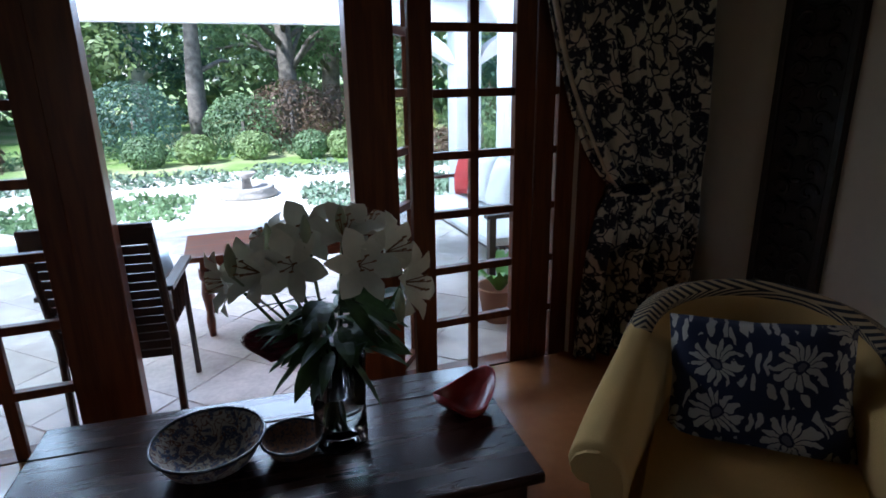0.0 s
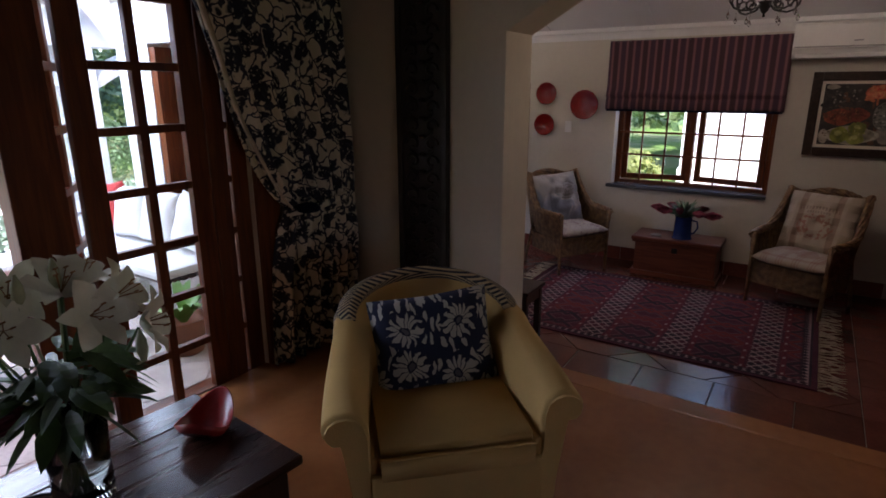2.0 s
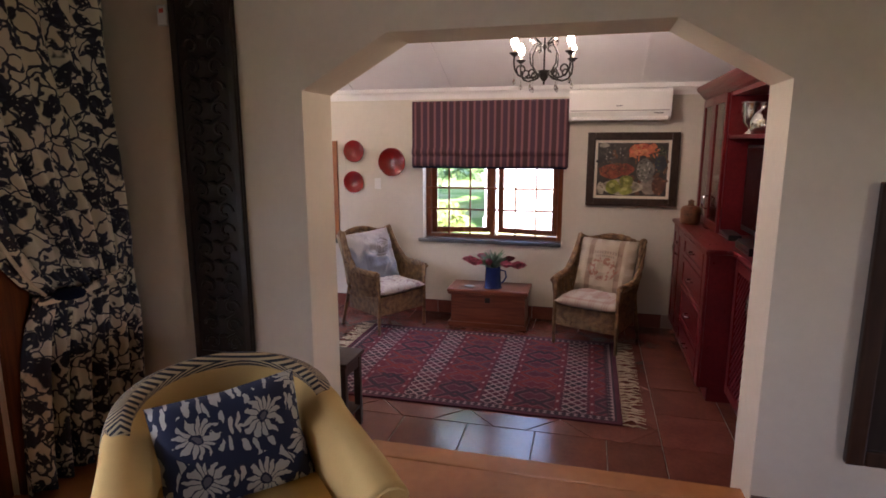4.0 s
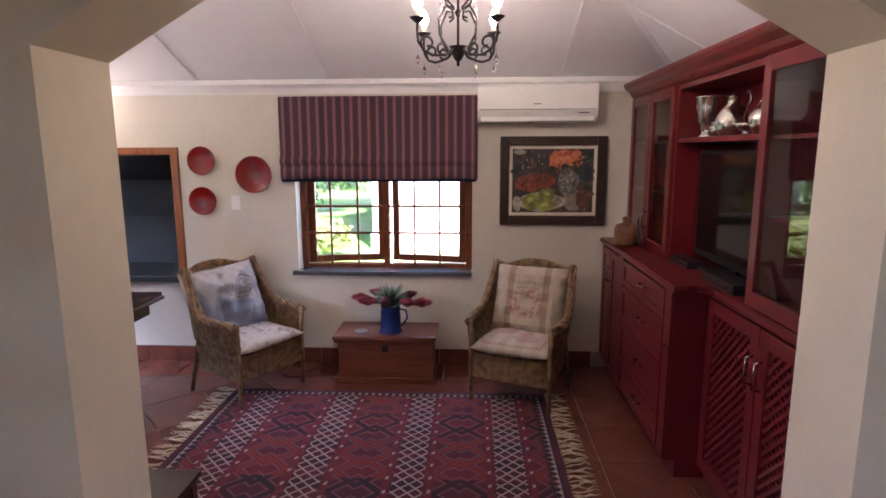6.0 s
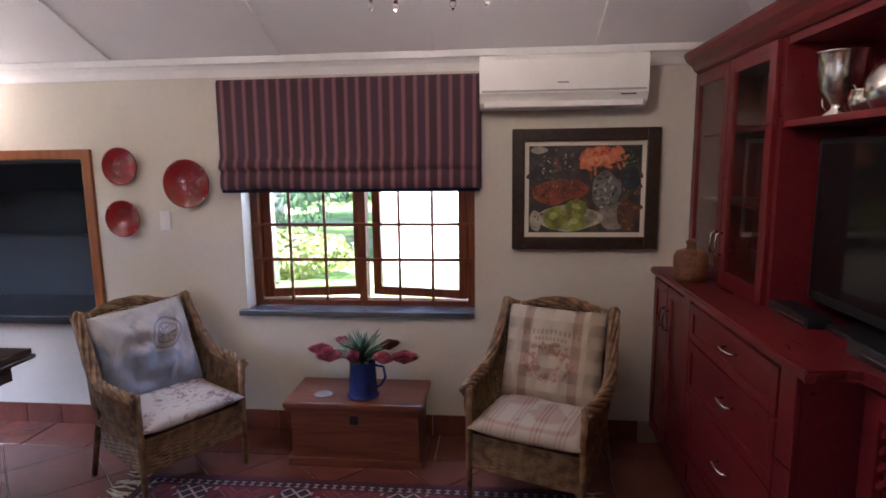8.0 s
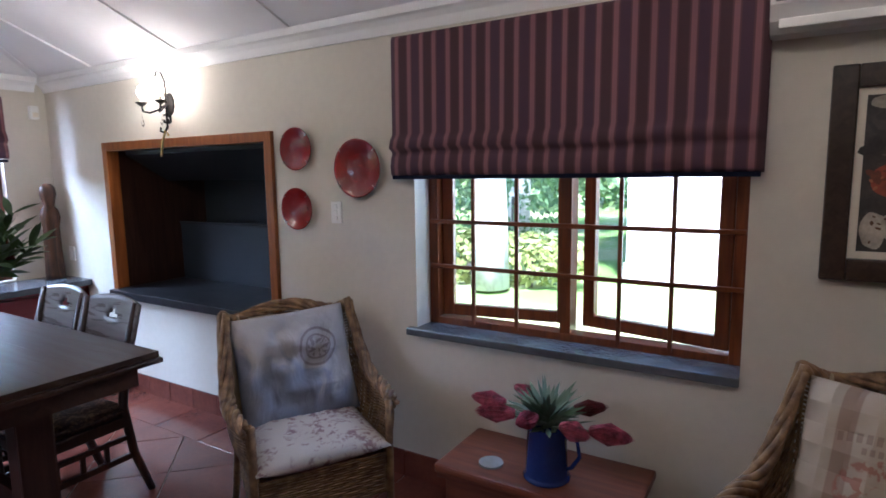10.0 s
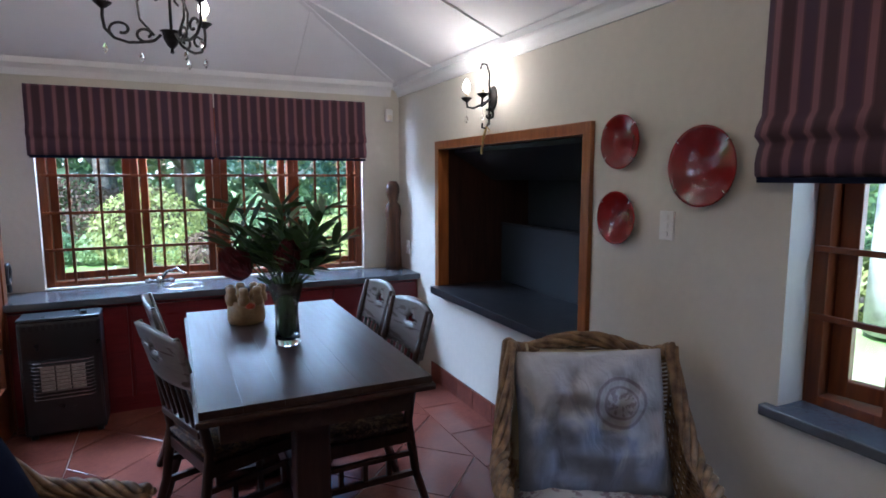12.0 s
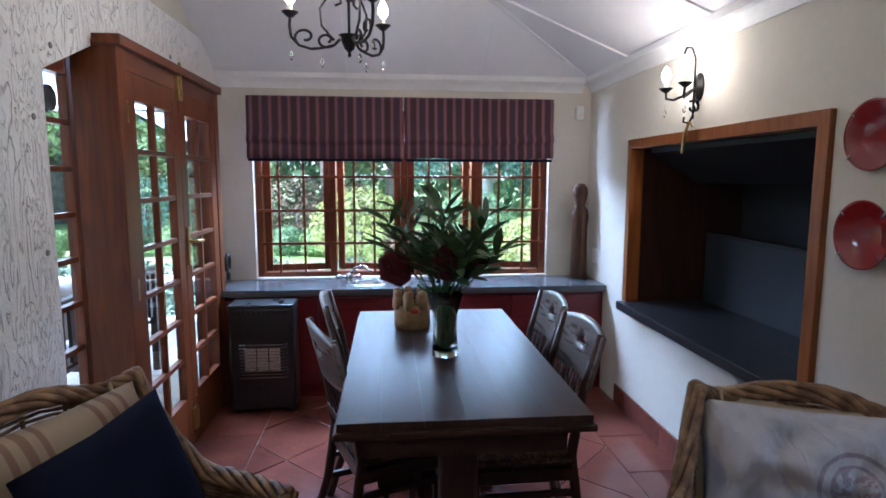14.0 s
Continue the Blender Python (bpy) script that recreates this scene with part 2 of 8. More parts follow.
def kilim():
    """A flat-woven rug: bands across with diamond lattices, small motifs, and a border of teeth."""
    n = Nodes("kilim", 0.95)
    x, y, z = n.xyz()      # bands follow y, the pattern repeats along x
    red, wine, navy, white, orange = (0.115, 0.010, 0.022), (0.070, 0.009, 0.024), (0.018, 0.010, 0.019), (0.37, 0.27, 0.26), (0.18, 0.022, 0.016)
    band = n.saw(y, 0.56)                       # 0 in the middle of a lattice band
    lat = n.f("SUBTRACT", 1.0, n.smooth(band, 0.29, 0.31))
    step = n.f("SUBTRACT", n.f("ABSOLUTE", n.f("SUBTRACT", n.saw(x, 0.082), n.saw(n.f("ADD", y, 0.0), 0.082))), 0.0)
    zig = n.f("SUBTRACT", 1.0, n.smooth(step, 0.16, 0.2))
    step2 = n.f("ABSOLUTE", n.f("SUBTRACT", n.f("ADD", n.saw(x, 0.082), n.saw(y, 0.082)), 1.0))
    zig2 = n.f("SUBTRACT", 1.0, n.smooth(step2, 0.17, 0.21))
    latcol = n.mix(zig2, n.mix(n.smooth(n.saw(x, 0.21), 0.45, 0.55), wine, navy), white)
    big = n.f("ADD", n.saw(n.f("ADD", x, 0.05), 0.26), n.saw(n.f("ADD", y, 0.0), 0.62))
    bigd = n.f("ABSOLUTE", n.f("SUBTRACT", n.saw(x, 0.20), n.f("SUBTRACT", 1.0, n.f("ABSOLUTE", n.f("MULTIPLY", n.f("SUBTRACT", band, 0.86), 2.6)))))
    motif = n.f("SUBTRACT", 1.0, n.smooth(bigd, 0.16, 0.2))
    ring = n.f("SUBTRACT", 1.0, n.smooth(n.f("ABSOLUTE", n.f("SUBTRACT", bigd, 0.36)), 0.05, 0.08))
    other = n.mix(n.smooth(n.saw(x, 0.52), 0.48, 0.52), red, wine)
    other = n.mix(motif, other, n.mix(n.smooth(n.saw(n.f("ADD", x, 0.13), 0.78), 0.4, 0.42), navy, orange))
    other = n.mix(n.f("MULTIPLY", ring, 0.22), other, white)
    # narrow guard stripes beside each band, with ticks
    g = n.f("SUBTRACT", 1.0, n.smooth(n.f("ABSOLUTE", n.f("SUBTRACT", band, 0.42)), 0.055, 0.065))
    tick = n.f("MULTIPLY", n.f("SUBTRACT", 1.0, n.smooth(n.saw(n.f("ADD", x, n.f("MULTIPLY", y, 0.6)), 0.13), 0.18, 0.24)), n.f("SUBTRACT", 1.0, n.smooth(n.f("ABSOLUTE", n.f("SUBTRACT", band, 0.42)), 0.025, 0.035)))
    col = n.mix(lat, other, latcol)
    col = n.mix(g, col, (0.13, 0.012, 0.022))
    col = n.mix(tick, col, white)
    edge = n.f("MINIMUM", n.f("SUBTRACT", 0.79, n.f("ABSOLUTE", x)), n.f("SUBTRACT", 1.15, n.f("ABSOLUTE", y)))
    border = n.f("SUBTRACT", 1.0, n.smooth(edge, 0.082, 0.11))
    teeth = n.smooth(n.f("ADD", n.saw(x, 0.05), n.saw(y, 0.05)), 0.95, 1.05)
    row = n.f("MULTIPLY", n.smooth(edge, 0.045, 0.05), n.f("SUBTRACT", 1.0, n.smooth(edge, 0.08, 0.085)))
    bcol = n.mix(n.f("MULTIPLY", row, teeth), navy, white)
    outer = n.f("SUBTRACT", 1.0, n.smooth(edge, 0.03, 0.035))
    bcol = n.mix(outer, bcol, wine)
    col = n.mix(border, col, bcol)
    fade = n.noise(3.0, 4)
    col = n.mix(n.f("MULTIPLY", n.smooth(fade, 0.35, 0.75), 0.28), col, (0.13, 0.035, 0.045))
    weave = n.noise(260, 2, (1, 4, 1))
    return n.done(col, weave, 0.5, 0.004)


def petals(name, ground, figure, dark, scale=7.0, radius=0.075, count=9, leaves=0.5):
    """Printed cloth: round many-petalled flowers with leaf sprays between them, over a ground; on the x-z plane."""
    n = Nodes(name, 0.9)
    x, y, z = n.xyz()
    nt = n.nt
    cb = nt.nodes.new("ShaderNodeCombineXYZ")
    n.put(cb.inputs[0], n.f("ADD", x, n.f("MULTIPLY", n.f("SUBTRACT", n.noise(11, 3), 0.5), 0.075)))
    n.put(cb.inputs[1], n.f("ADD", z, n.f("MULTIPLY", n.f("SUBTRACT", n.noise(14, 3), 0.5), 0.075)))
    vo = nt.nodes.new("ShaderNodeTexVoronoi")
    vo.voronoi_dimensions = "2D"
    vo.inputs["Scale"].default_value, vo.inputs["Randomness"].default_value = scale, 0.75
    nt.links.new(cb.outputs[0], vo.inputs["Vector"])
    sub = nt.nodes.new("ShaderNodeVectorMath")
    sub.operation = "SUBTRACT"
    nt.links.new(cb.outputs[0], sub.inputs[0])
    nt.links.new(vo.outputs["Position"], sub.inputs[1])
    sp = nt.nodes.new("ShaderNodeSeparateXYZ")
    nt.links.new(sub.outputs[0], sp.inputs[0])
    r = n.f("SQRT", n.f("ADD", n.f("POWER", sp.outputs[0], 2.0), n.f("POWER", sp.outputs[1], 2.0)))
    a = n.f("ARCTAN2", sp.outputs[1], sp.outputs[0])
    wob = n.noise(16, 3)
    lobe = n.f("ABSOLUTE", n.f("SINE", n.f("ADD", n.f("MULTIPLY", a, count / 2), n.f("MULTIPLY", wob, 4.0))))
    edge = n.f("MULTIPLY", radius, n.f("ADD", n.f("MULTIPLY", wob, 0.9), n.f("MULTIPLY", lobe, 0.45)))
    sc = nt.nodes.new("ShaderNodeSeparateColor")
    nt.links.new(vo.outputs["Color"], sc.inputs[0])
    keep = n.f("GREATER_THAN", sc.outputs[0], 0.38)
    flower = n.f("MULTIPLY", keep, n.f("LESS_THAN", r, edge))
    vein = n.f("MULTIPLY", n.f("LESS_THAN", lobe, 0.30), n.f("GREATER_THAN", r, radius * .22))
    core = n.f("LESS_THAN", n.f("ABSOLUTE", n.f("SUBTRACT", r, radius * .2)), radius * .05)
    flower = n.f("MULTIPLY", flower, n.f("SUBTRACT", 1.0, n.f("MAXIMUM", vein, core)))
    # leaf sprays
    lv = nt.nodes.new("ShaderNodeTexVoronoi")
    lv.voronoi_dimensions = "2D"
    lv.inputs["Scale"].default_value = scale * 5.5
    mp = nt.nodes.new("ShaderNodeMapping")
    mp.inputs["Rotation"].default_value, mp.inputs["Scale"].default_value = (0, 0, .7), (1, .32, 1)
    nt.links.new(cb.outputs[0], mp.inputs["Vector"])
    nt.links.new(mp.outputs["Vector"], lv.inputs["Vector"])
    spray = n.f("MULTIPLY", n.f("LESS_THAN", lv.outputs["Distance"], 0.30), n.f("MULTIPLY", n.f("MAXIMUM", n.f("GREATER_THAN", r, radius * 1.02), n.f("SUBTRACT", 1.0, keep)), n.f("GREATER_THAN", n.noise(scale * .9, 2), 1 - leaves)))
    col = n.mix(n.f("MAXIMUM", flower, spray), ground, figure)
    col = n.mix(n.f("MULTIPLY", keep, n.f("MULTIPLY", n.f("LESS_THAN", r, radius * .16), 0.8)), col, dark)
    return n.done(col, n.noise(500, 2), 0.3, 0.002)


def floral(name, ground, figure, dark, scale=9.0, cut=0.5, vine=True):
    """Printed cloth: large flowers and leaves with stems over a ground."""
    n = Nodes(name, 0.9)
    n.xyz()
    nt = n.nt
    warp = nt.nodes.new("ShaderNodeTexNoise")
    warp.inputs["Scale"].default_value = scale * 0.9
    nt.links.new(n.co, warp.inputs["Vector"])
    va = nt.nodes.new("ShaderNodeVectorMath")
    va.operation = "MULTIPLY_ADD"
    nt.links.new(warp.outputs["Color"], va.inputs[0])
    va.inputs[1].default_value = (0.16, 0.16, 0.16)
    nt.links.new(n.co, va.inputs[2])
    vo = nt.nodes.new("ShaderNodeTexVoronoi")
    vo.inputs["Scale"].default_value = scale
    nt.links.new(va.outputs[0], vo.inputs["Vector"])
    d = vo.outputs["Distance"]
    pet = nt.nodes.new("ShaderNodeTexVoronoi")
    pet.inputs["Scale"].default_value = scale * 4.2
    nt.links.new(va.outputs[0], pet.inputs["Vector"])
    lines = nt.nodes.new("ShaderNodeTexVoronoi")
    lines.feature = "DISTANCE_TO_EDGE"
    lines.inputs["Scale"].default_value = scale * 1.25
    nt.links.new(va.outputs[0], lines.inputs["Vector"])
    flower = n.f("MULTIPLY", n.f("SUBTRACT", 1.0, n.smooth(d, cut - 0.04, cut + 0.04)), n.smooth(pet.outputs["Distance"], 0.18, 0.34))
    core = n.f("SUBTRACT", 1.0, n.smooth(d, 0.10, 0.13))
    stem = n.f("SUBTRACT", 1.0, n.smooth(lines.outputs["Distance"], 0.05, 0.07)) if vine else 0.0
    col = n.mix(stem, ground, dark)
    col = n.mix(flower, col, figure)
    col = n.mix(core, col, dark)
    w = n.noise(500, 2)
    return n.done(col, w, 0.3, 0.002)


def grained_white():
    """White plaster worked to look like old timber: deep wavy grain along z, with nail holes."""
    n = Nodes("white_grained_plaster", 0.75)
    n.xyz()
    g = n.noise(9.0, 4, (1.0, 1.0, 0.16), 1.6)
    wav = n.saw(g, 0.07)
    groove = n.smooth(wav, 0.78, 1.0)
    fine = n.noise(90, 3)
    col = n.mix(n.f("MULTIPLY", groove, 0.35), (0.79, 0.77, 0.76), (0.55, 0.52, 0.50))
    return n.done(col, n.f("SUBTRACT", n.f("MULTIPLY", fine, 0.2), groove), 1.0, 0.012)


def wicker_mat():
    n = Nodes("wicker", 0.55)
    n.xyz()
    col = n.mix(n.smooth(n.noise(22, 4), 0.3, 0.7), (0.095, 0.046, 0.018), (0.27, 0.16, 0.068))
    return n.done(col, n.noise(180, 3), 0.3, 0.003)


def printed_linen(name, ground, ink, scale=5.0):
    """Pale linen with a faded print."""
    n = Nodes(name, 0.9)
    n.xyz()
    a = n.smooth(n.noise(scale, 5, None, 1.5), 0.44, 0.56)
    b = n.smooth(n.noise(scale * 6, 4), 0.44, 0.54)
    col = n.mix(n.f("MULTIPLY", n.f("MULTIPLY", a, b), 0.8), ground, ink)
    return n.done(col, n.noise(300, 2), 0.3, 0.003)


def check_cloth(name, ground, stripe, period=0.12, two=True):
    n = Nodes(name, 0.9)
    x, y, z = n.xyz()
    def bands(v):
        s = n.saw(v, period)
        a = n.f("SUBTRACT", 1.0, n.smooth(n.f("ABSOLUTE", n.f("SUBTRACT", s, 0.35)), 0.05, 0.09))
        b = n.f("SUBTRACT", 1.0, n.smooth(s, 0.08, 0.12))
        return n.f("MAXIMUM", a, b)
    k = bands(x)
    if two:
        k = n.f("MULTIPLY", n.f("ADD", k, bands(y)), 0.5)
    col = n.mix(n.f("MULTIPLY", k, 0.8), ground, stripe)
    return n.done(col, n.noise(400, 2), 0.3, 0.002)


def stamped_linen():
    """Pale linen, bluer towards the bottom and -x, with a faded round stamp."""
    n = Nodes("blue_graded_linen", 0.9)
    x, y, z = n.xyz()
    # Blue grows with falling z and x, broken up by noise.
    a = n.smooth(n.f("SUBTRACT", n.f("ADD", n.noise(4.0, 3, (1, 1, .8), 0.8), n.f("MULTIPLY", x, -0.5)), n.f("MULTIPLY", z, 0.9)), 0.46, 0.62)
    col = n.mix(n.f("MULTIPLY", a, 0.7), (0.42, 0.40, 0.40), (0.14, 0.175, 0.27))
    r = n.f("SQRT", n.f("ADD", n.f("POWER", n.f("SUBTRACT", x, 0.10), 2.0), n.f("POWER", n.f("SUBTRACT", z, 0.07), 2.0)))
    ring = n.f("MAXIMUM", n.f("SUBTRACT", 1.0, n.smooth(n.f("ABSOLUTE", n.f("SUBTRACT", r, 0.085)), 0.004, 0.008)), n.f("SUBTRACT", 1.0, n.smooth(n.f("ABSOLUTE", n.f("SUBTRACT", r, 0.055)), 0.003, 0.006)))
    inner = n.f("MULTIPLY", n.f("SUBTRACT", 1.0, n.smooth(r, 0.048, 0.052)), n.smooth(n.noise(45, 3), 0.5, 0.56))
    col = n.mix(n.f("MULTIPLY", n.f("MAXIMUM", ring, inner), 0.55), col, (0.16, 0.10, 0.12))
    fold = n.noise(5.0, 3, (1, 1, .5), 2.0)
    return n.done(col, n.f("ADD", n.f("MULTIPLY", n.noise(300, 2), 0.02), fold), 0.9, 0.03)


def lettered_pad():
    """Cream pad with two brown stripes, worn lettering as bars, and a garland."""
    n = Nodes("lettered_linen", 0.9)
    x, y, z = n.xyz()
    ax = n.f("ABSOLUTE", x)
    st = n.f("SUBTRACT", 1.0, n.smooth(n.f("ABSOLUTE", n.f("SUBTRACT", ax, 0.135)), 0.022, 0.027))
    col = n.mix(n.f("MULTIPLY", st, 0.55), (0.42, 0.345, 0.26), (0.21, 0.11, 0.075))
    def bars(z0, half, h, per):
        inz = n.f("SUBTRACT", 1.0, n.smooth(n.f("ABSOLUTE", n.f("SUBTRACT", n.f("ADD", z, n.f("MULTIPLY", n.f("POWER", x, 2.0), 0.8)), z0)), h, h + .003))
        inx = n.f("SUBTRACT", 1.0, n.smooth(ax, half, half + .004))
        return n.f("MULTIPLY", n.f("MULTIPLY", inz, inx), n.smooth(n.saw(x, per), 0.3, 0.45))
    ink = n.f("MAXIMUM", bars(.125, .15, .012, .024), bars(.09, .085, .008, .02))
    e = n.f("SQRT", n.f("ADD", n.f("POWER", n.f("DIVIDE", x, .13), 2.0), n.f("POWER", n.f("DIVIDE", n.f("ADD", z, .03), .10), 2.0)))
    gar = n.f("MULTIPLY", n.f("SUBTRACT", 1.0, n.smooth(n.f("ABSOLUTE", n.f("SUBTRACT", e, .75)), .28, .36)), n.smooth(n.noise(32, 3), .47, .55))
    col = n.mix(n.f("MULTIPLY", gar, 0.7), col, (0.30, 0.10, 0.07))
    col = n.mix(n.f("MULTIPLY", ink, 0.42), col, (0.14, 0.07, 0.06))
    tuft = n.f("MULTIPLY", n.saw(x, .125), n.saw(z, .125))
    return n.done(col, n.f("MULTIPLY", tuft, -1.0), 0.8, 0.03)


def ticking():
    """Straw cloth with narrow black stripes that run across the chair's back."""
    n = Nodes("dark_striped_cloth", 0.9)
    x, y, z = n.xyz()
    s = n.saw(n.f("SUBTRACT", n.f("ADD", y, n.f("MULTIPLY", x, 0.18)), z), 0.016)
    col = n.mix(n.smooth(s, 0.42, 0.58), (0.40, 0.29, 0.15), (0.016, 0.015, 0.018))
    return n.done(col, n.noise(400, 2), 0.3, 0.002)


M_BLIND = striped_cloth()
M_KILIM = kilim()
M_CURTAIN = floral("curtain_print", (0.68, 0.59, 0.43), (0.022, 0.023, 0.036), (0.040, 0.040, 0.060), 9.5, 0.47)
M_NAVYF = petals("navy_floral_cloth", (0.010, 0.013, 0.035), (0.40, 0.36, 0.29), (0.02, 0.022, 0.05), 5.6, 0.085, 13, 0.66)
M_GRAIN = grained_white()
M_WICKER = wicker_mat()
M_LINEN = stamped_linen()
M_SEATPAD = printed_linen("faded_floral_linen", (0.52, 0.47, 0.42), (0.20, 0.10, 0.12), 8.0)
M_CHECK = check_cloth("checked_linen", (0.46, 0.38, 0.30), (0.30, 0.13, 0.10))
M_STRIPE_PAD = check_cloth("striped_linen", (0.31, 0.235, 0.15), (0.16, 0.08, 0.05), 0.26, False)
M_PRINT_PAD = lettered_pad()
M_TICKING = ticking()
M_YELLOW = material("straw_yellow_upholstery", (0.60, 0.39, 0.135), 0.92, vary=0.06, scale=4, fine=250, bump=0.3, spec=0.2)
M_NAVY = material("navy_cloth", (0.008, 0.010, 0.026), 0.95, vary=0.15, scale=9, fine=300, bump=0.3, spec=0.1)
M_BEIGE = material("beige_linen", (0.40, 0.32, 0.21), 0.95, vary=0.08, scale=9, fine=300, bump=0.3, spec=0.1)
M_IRON = material("dark_wrought_iron", (0.035, 0.03, 0.028), 0.45, 0.7, vary=0.3, scale=20, fine=120, bump=0.3)
M_BULB = glow("lit_bulb", (1.0, 0.80, 0.55), 14.0)
M_CANDLE = material("ivory_candle_tube", (0.75, 0.68, 0.52), 0.5, vary=0.05)
M_CRYSTAL = glass("crystal", (0.98, 0.98, 0.97), 0.0, 1.5)
M_CLEAR = glass("clear_glass", (0.97, 0.99, 0.98), 0.0, 1.45)
M_WATER = glass("water", (0.90, 0.95, 0.90), 0.0, 1.33)
M_PLATE = material("oxblood_glaze", (0.19, 0.006, 0.005), 0.13, vary=0.05, scale=9, fine=60, bump=0.03, spec=0.6)
M_BLACK = material("black_enamel", (0.015, 0.015, 0.017), 0.3, vary=0.2, scale=8, fine=120, bump=0.05)
M_SCREEN = material("dark_screen", (0.006, 0.006, 0.007), 0.08, vary=0.05, bump=0.0, spec=0.6)
M_STEEL = material("brushed_steel", (0.60, 0.60, 0.60), 0.25, 1.0, vary=0.08, scale=12, fine=200, bump=0.05)
M_SILVER = material("old_silver", (0.66, 0.62, 0.57), 0.2, 1.0, vary=0.18, scale=14, fine=60, bump=0.15)
M_BRASS = material("dull_brass", (0.50, 0.36, 0.14), 0.35, 1.0, vary=0.15, scale=14, fine=80)
M_BLUE = material("blue_enamel", (0.016, 0.035, 0.16), 0.2, vary=0.12, scale=8, fine=70, bump=0.03)
M_LEAF = material("leaf_green", (0.055, 0.105, 0.025), 0.5, vary=0.3, scale=14, fine=60, bump=0.1)
M_LEAF2 = material("grey_green_leaf", (0.13, 0.19, 0.12), 0.6, vary=0.2, scale=14, fine=60, bump=0.1)
M_LILY = material("white_petal", (0.74, 0.72, 0.58), 0.55, vary=0.05, scale=20, fine=90, bump=0.1)
M_PROTEA = material("pink_protea", (0.44, 0.085, 0.13), 0.65, vary=0.4, scale=30, fine=150, bump=0.4)
M_PROTEAD = material("dark_red_protea", (0.12, 0.012, 0.016), 0.65, vary=0.3, scale=30, fine=150, bump=0.4)
# Rail wood with the skylight's glare put into its pale grey.
M_CHAIRGLARE = wood("sky_glare_wood", (0.16, 0.135, 0.12), (0.10, 0.08, 0.07), 0.28, "x", 0.3)
M_BROCADE = floral("brown_brocade", (0.055, 0.028, 0.018), (0.13, 0.075, 0.04), (0.03, 0.015, 0.01), 26.0, 0.45)
M_PINE = wood("red_brown_chest", (0.17, 0.052, 0.026), (0.10, 0.028, 0.015), 0.35, "y", 0.25)
M_CARVED = wood("blackened_carved_wood", (0.030, 0.018, 0.012), (0.015, 0.009, 0.007), 0.45, "z", 0.2)
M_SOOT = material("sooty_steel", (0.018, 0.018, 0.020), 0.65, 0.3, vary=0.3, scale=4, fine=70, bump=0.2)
M_SOOTL = material("grey_steel_sheet", (0.016, 0.019, 0.024), 0.55, 0.2, vary=0.2, scale=4, fine=70, bump=0.1)
M_PLASTIC = material("white_plastic", (0.74, 0.73, 0.70), 0.35, vary=0.03, bump=0.0)
M_CERAMIC = material("sand_pottery", (0.28, 0.18, 0.08), 0.4, vary=0.3, scale=18, fine=70, bump=0.2, tint=(0.22, 0.12, 0.05))
M_CLAY = material("carved_gourd", (0.16, 0.060, 0.022), 0.5, vary=0.3, scale=22, fine=90, bump=0.4)
M_STATUE = wood("carved_brown_wood", (0.090, 0.036, 0.014), (0.022, 0.010, 0.005), 0.45, "z", 0.05)
M_FRINGE = material("cream_cotton", (0.55, 0.45, 0.31), 0.95, vary=0.15, scale=20, fine=200)
M_PATTERN = floral("glazed_bowl_pattern", (0.34, 0.30, 0.24), (0.05, 0.06, 0.10), (0.12, 0.05, 0.03), 22.0, 0.45)
M_MAT = material("ivory_mount", (0.72, 0.66, 0.55), 0.9, vary=0.03)
M_FRAMEW = wood("picture_frame_wood", (0.045, 0.026, 0.018), (0.022, 0.013, 0.010), 0.3, "y", 0.4)
M_NAIL = material("grey_nail", (0.25, 0.23, 0.22), 0.6, 0.5, vary=0.3, scale=60)

# ---- building helpers ----
def box(bm, x0, x1, y0, y1, z0, z1, bevel=0.0):
    """A box between the given faces, with rounded edges where bevel is given. Returns its vertices."""
    vs = [bm.verts.new((x, y, z)) for x in (x0, x1) for y in (y0, y1) for z in (z0, z1)]
    fs = []
    for a, b, c, d in ((0, 1, 3, 2), (4, 6, 7, 5), (0, 4, 5, 1), (2, 3, 7, 6), (0, 2, 6, 4), (1, 5, 7, 3)):
        fs.append(bm.faces.new((vs[a], vs[b], vs[c], vs[d])))
    if bevel:
        es = {e for f in fs for e in f.edges}
        bmesh.ops.bevel(bm, geom=list(es), offset=bevel, segments=2, profile=0.6, affect="EDGES")
    return vs


def finish(name, bm, mat=None, smooth=False, parent=None):
    me = bpy.data.meshes.new(name)
    bmesh.ops.recalc_face_normals(bm, faces=bm.faces[:])
    if smooth:
        for f in bm.faces:
            f.smooth = True
    bm.to_mesh(me)
    bm.free()
    for m in (mat if isinstance(mat, (list, tuple)) else [mat]):
        if m:
            me.materials.append(m)
    ob = new(name, me)
    if parent:
        ob.parent = parent
    return ob


def part(name, bm, mat, parent, label="", smooth=False):
    ob = finish(name, bm, mat, smooth, parent)
    if label:
        ob["label"] = label
    return ob


def thing(name, at, label, category, group="", turn=0.0):
    """An empty at the base of a thing, which carries its parts."""
    ob = new(name)
    ob.empty_display_size = 0.1
    ob.matrix_basis = pose(*at, 0, 0, turn)
    return tagged(ob, label, category, group)


def structure(name, bm, mat, label, category, smooth=False):
    return tagged(finish(name, bm, mat, smooth), label, category, kind="structure")


def boxes(*rows, bevel=0.0):
    bm = bmesh.new()
    for r in rows:
        box(bm, *r, bevel=bevel)
    return bm


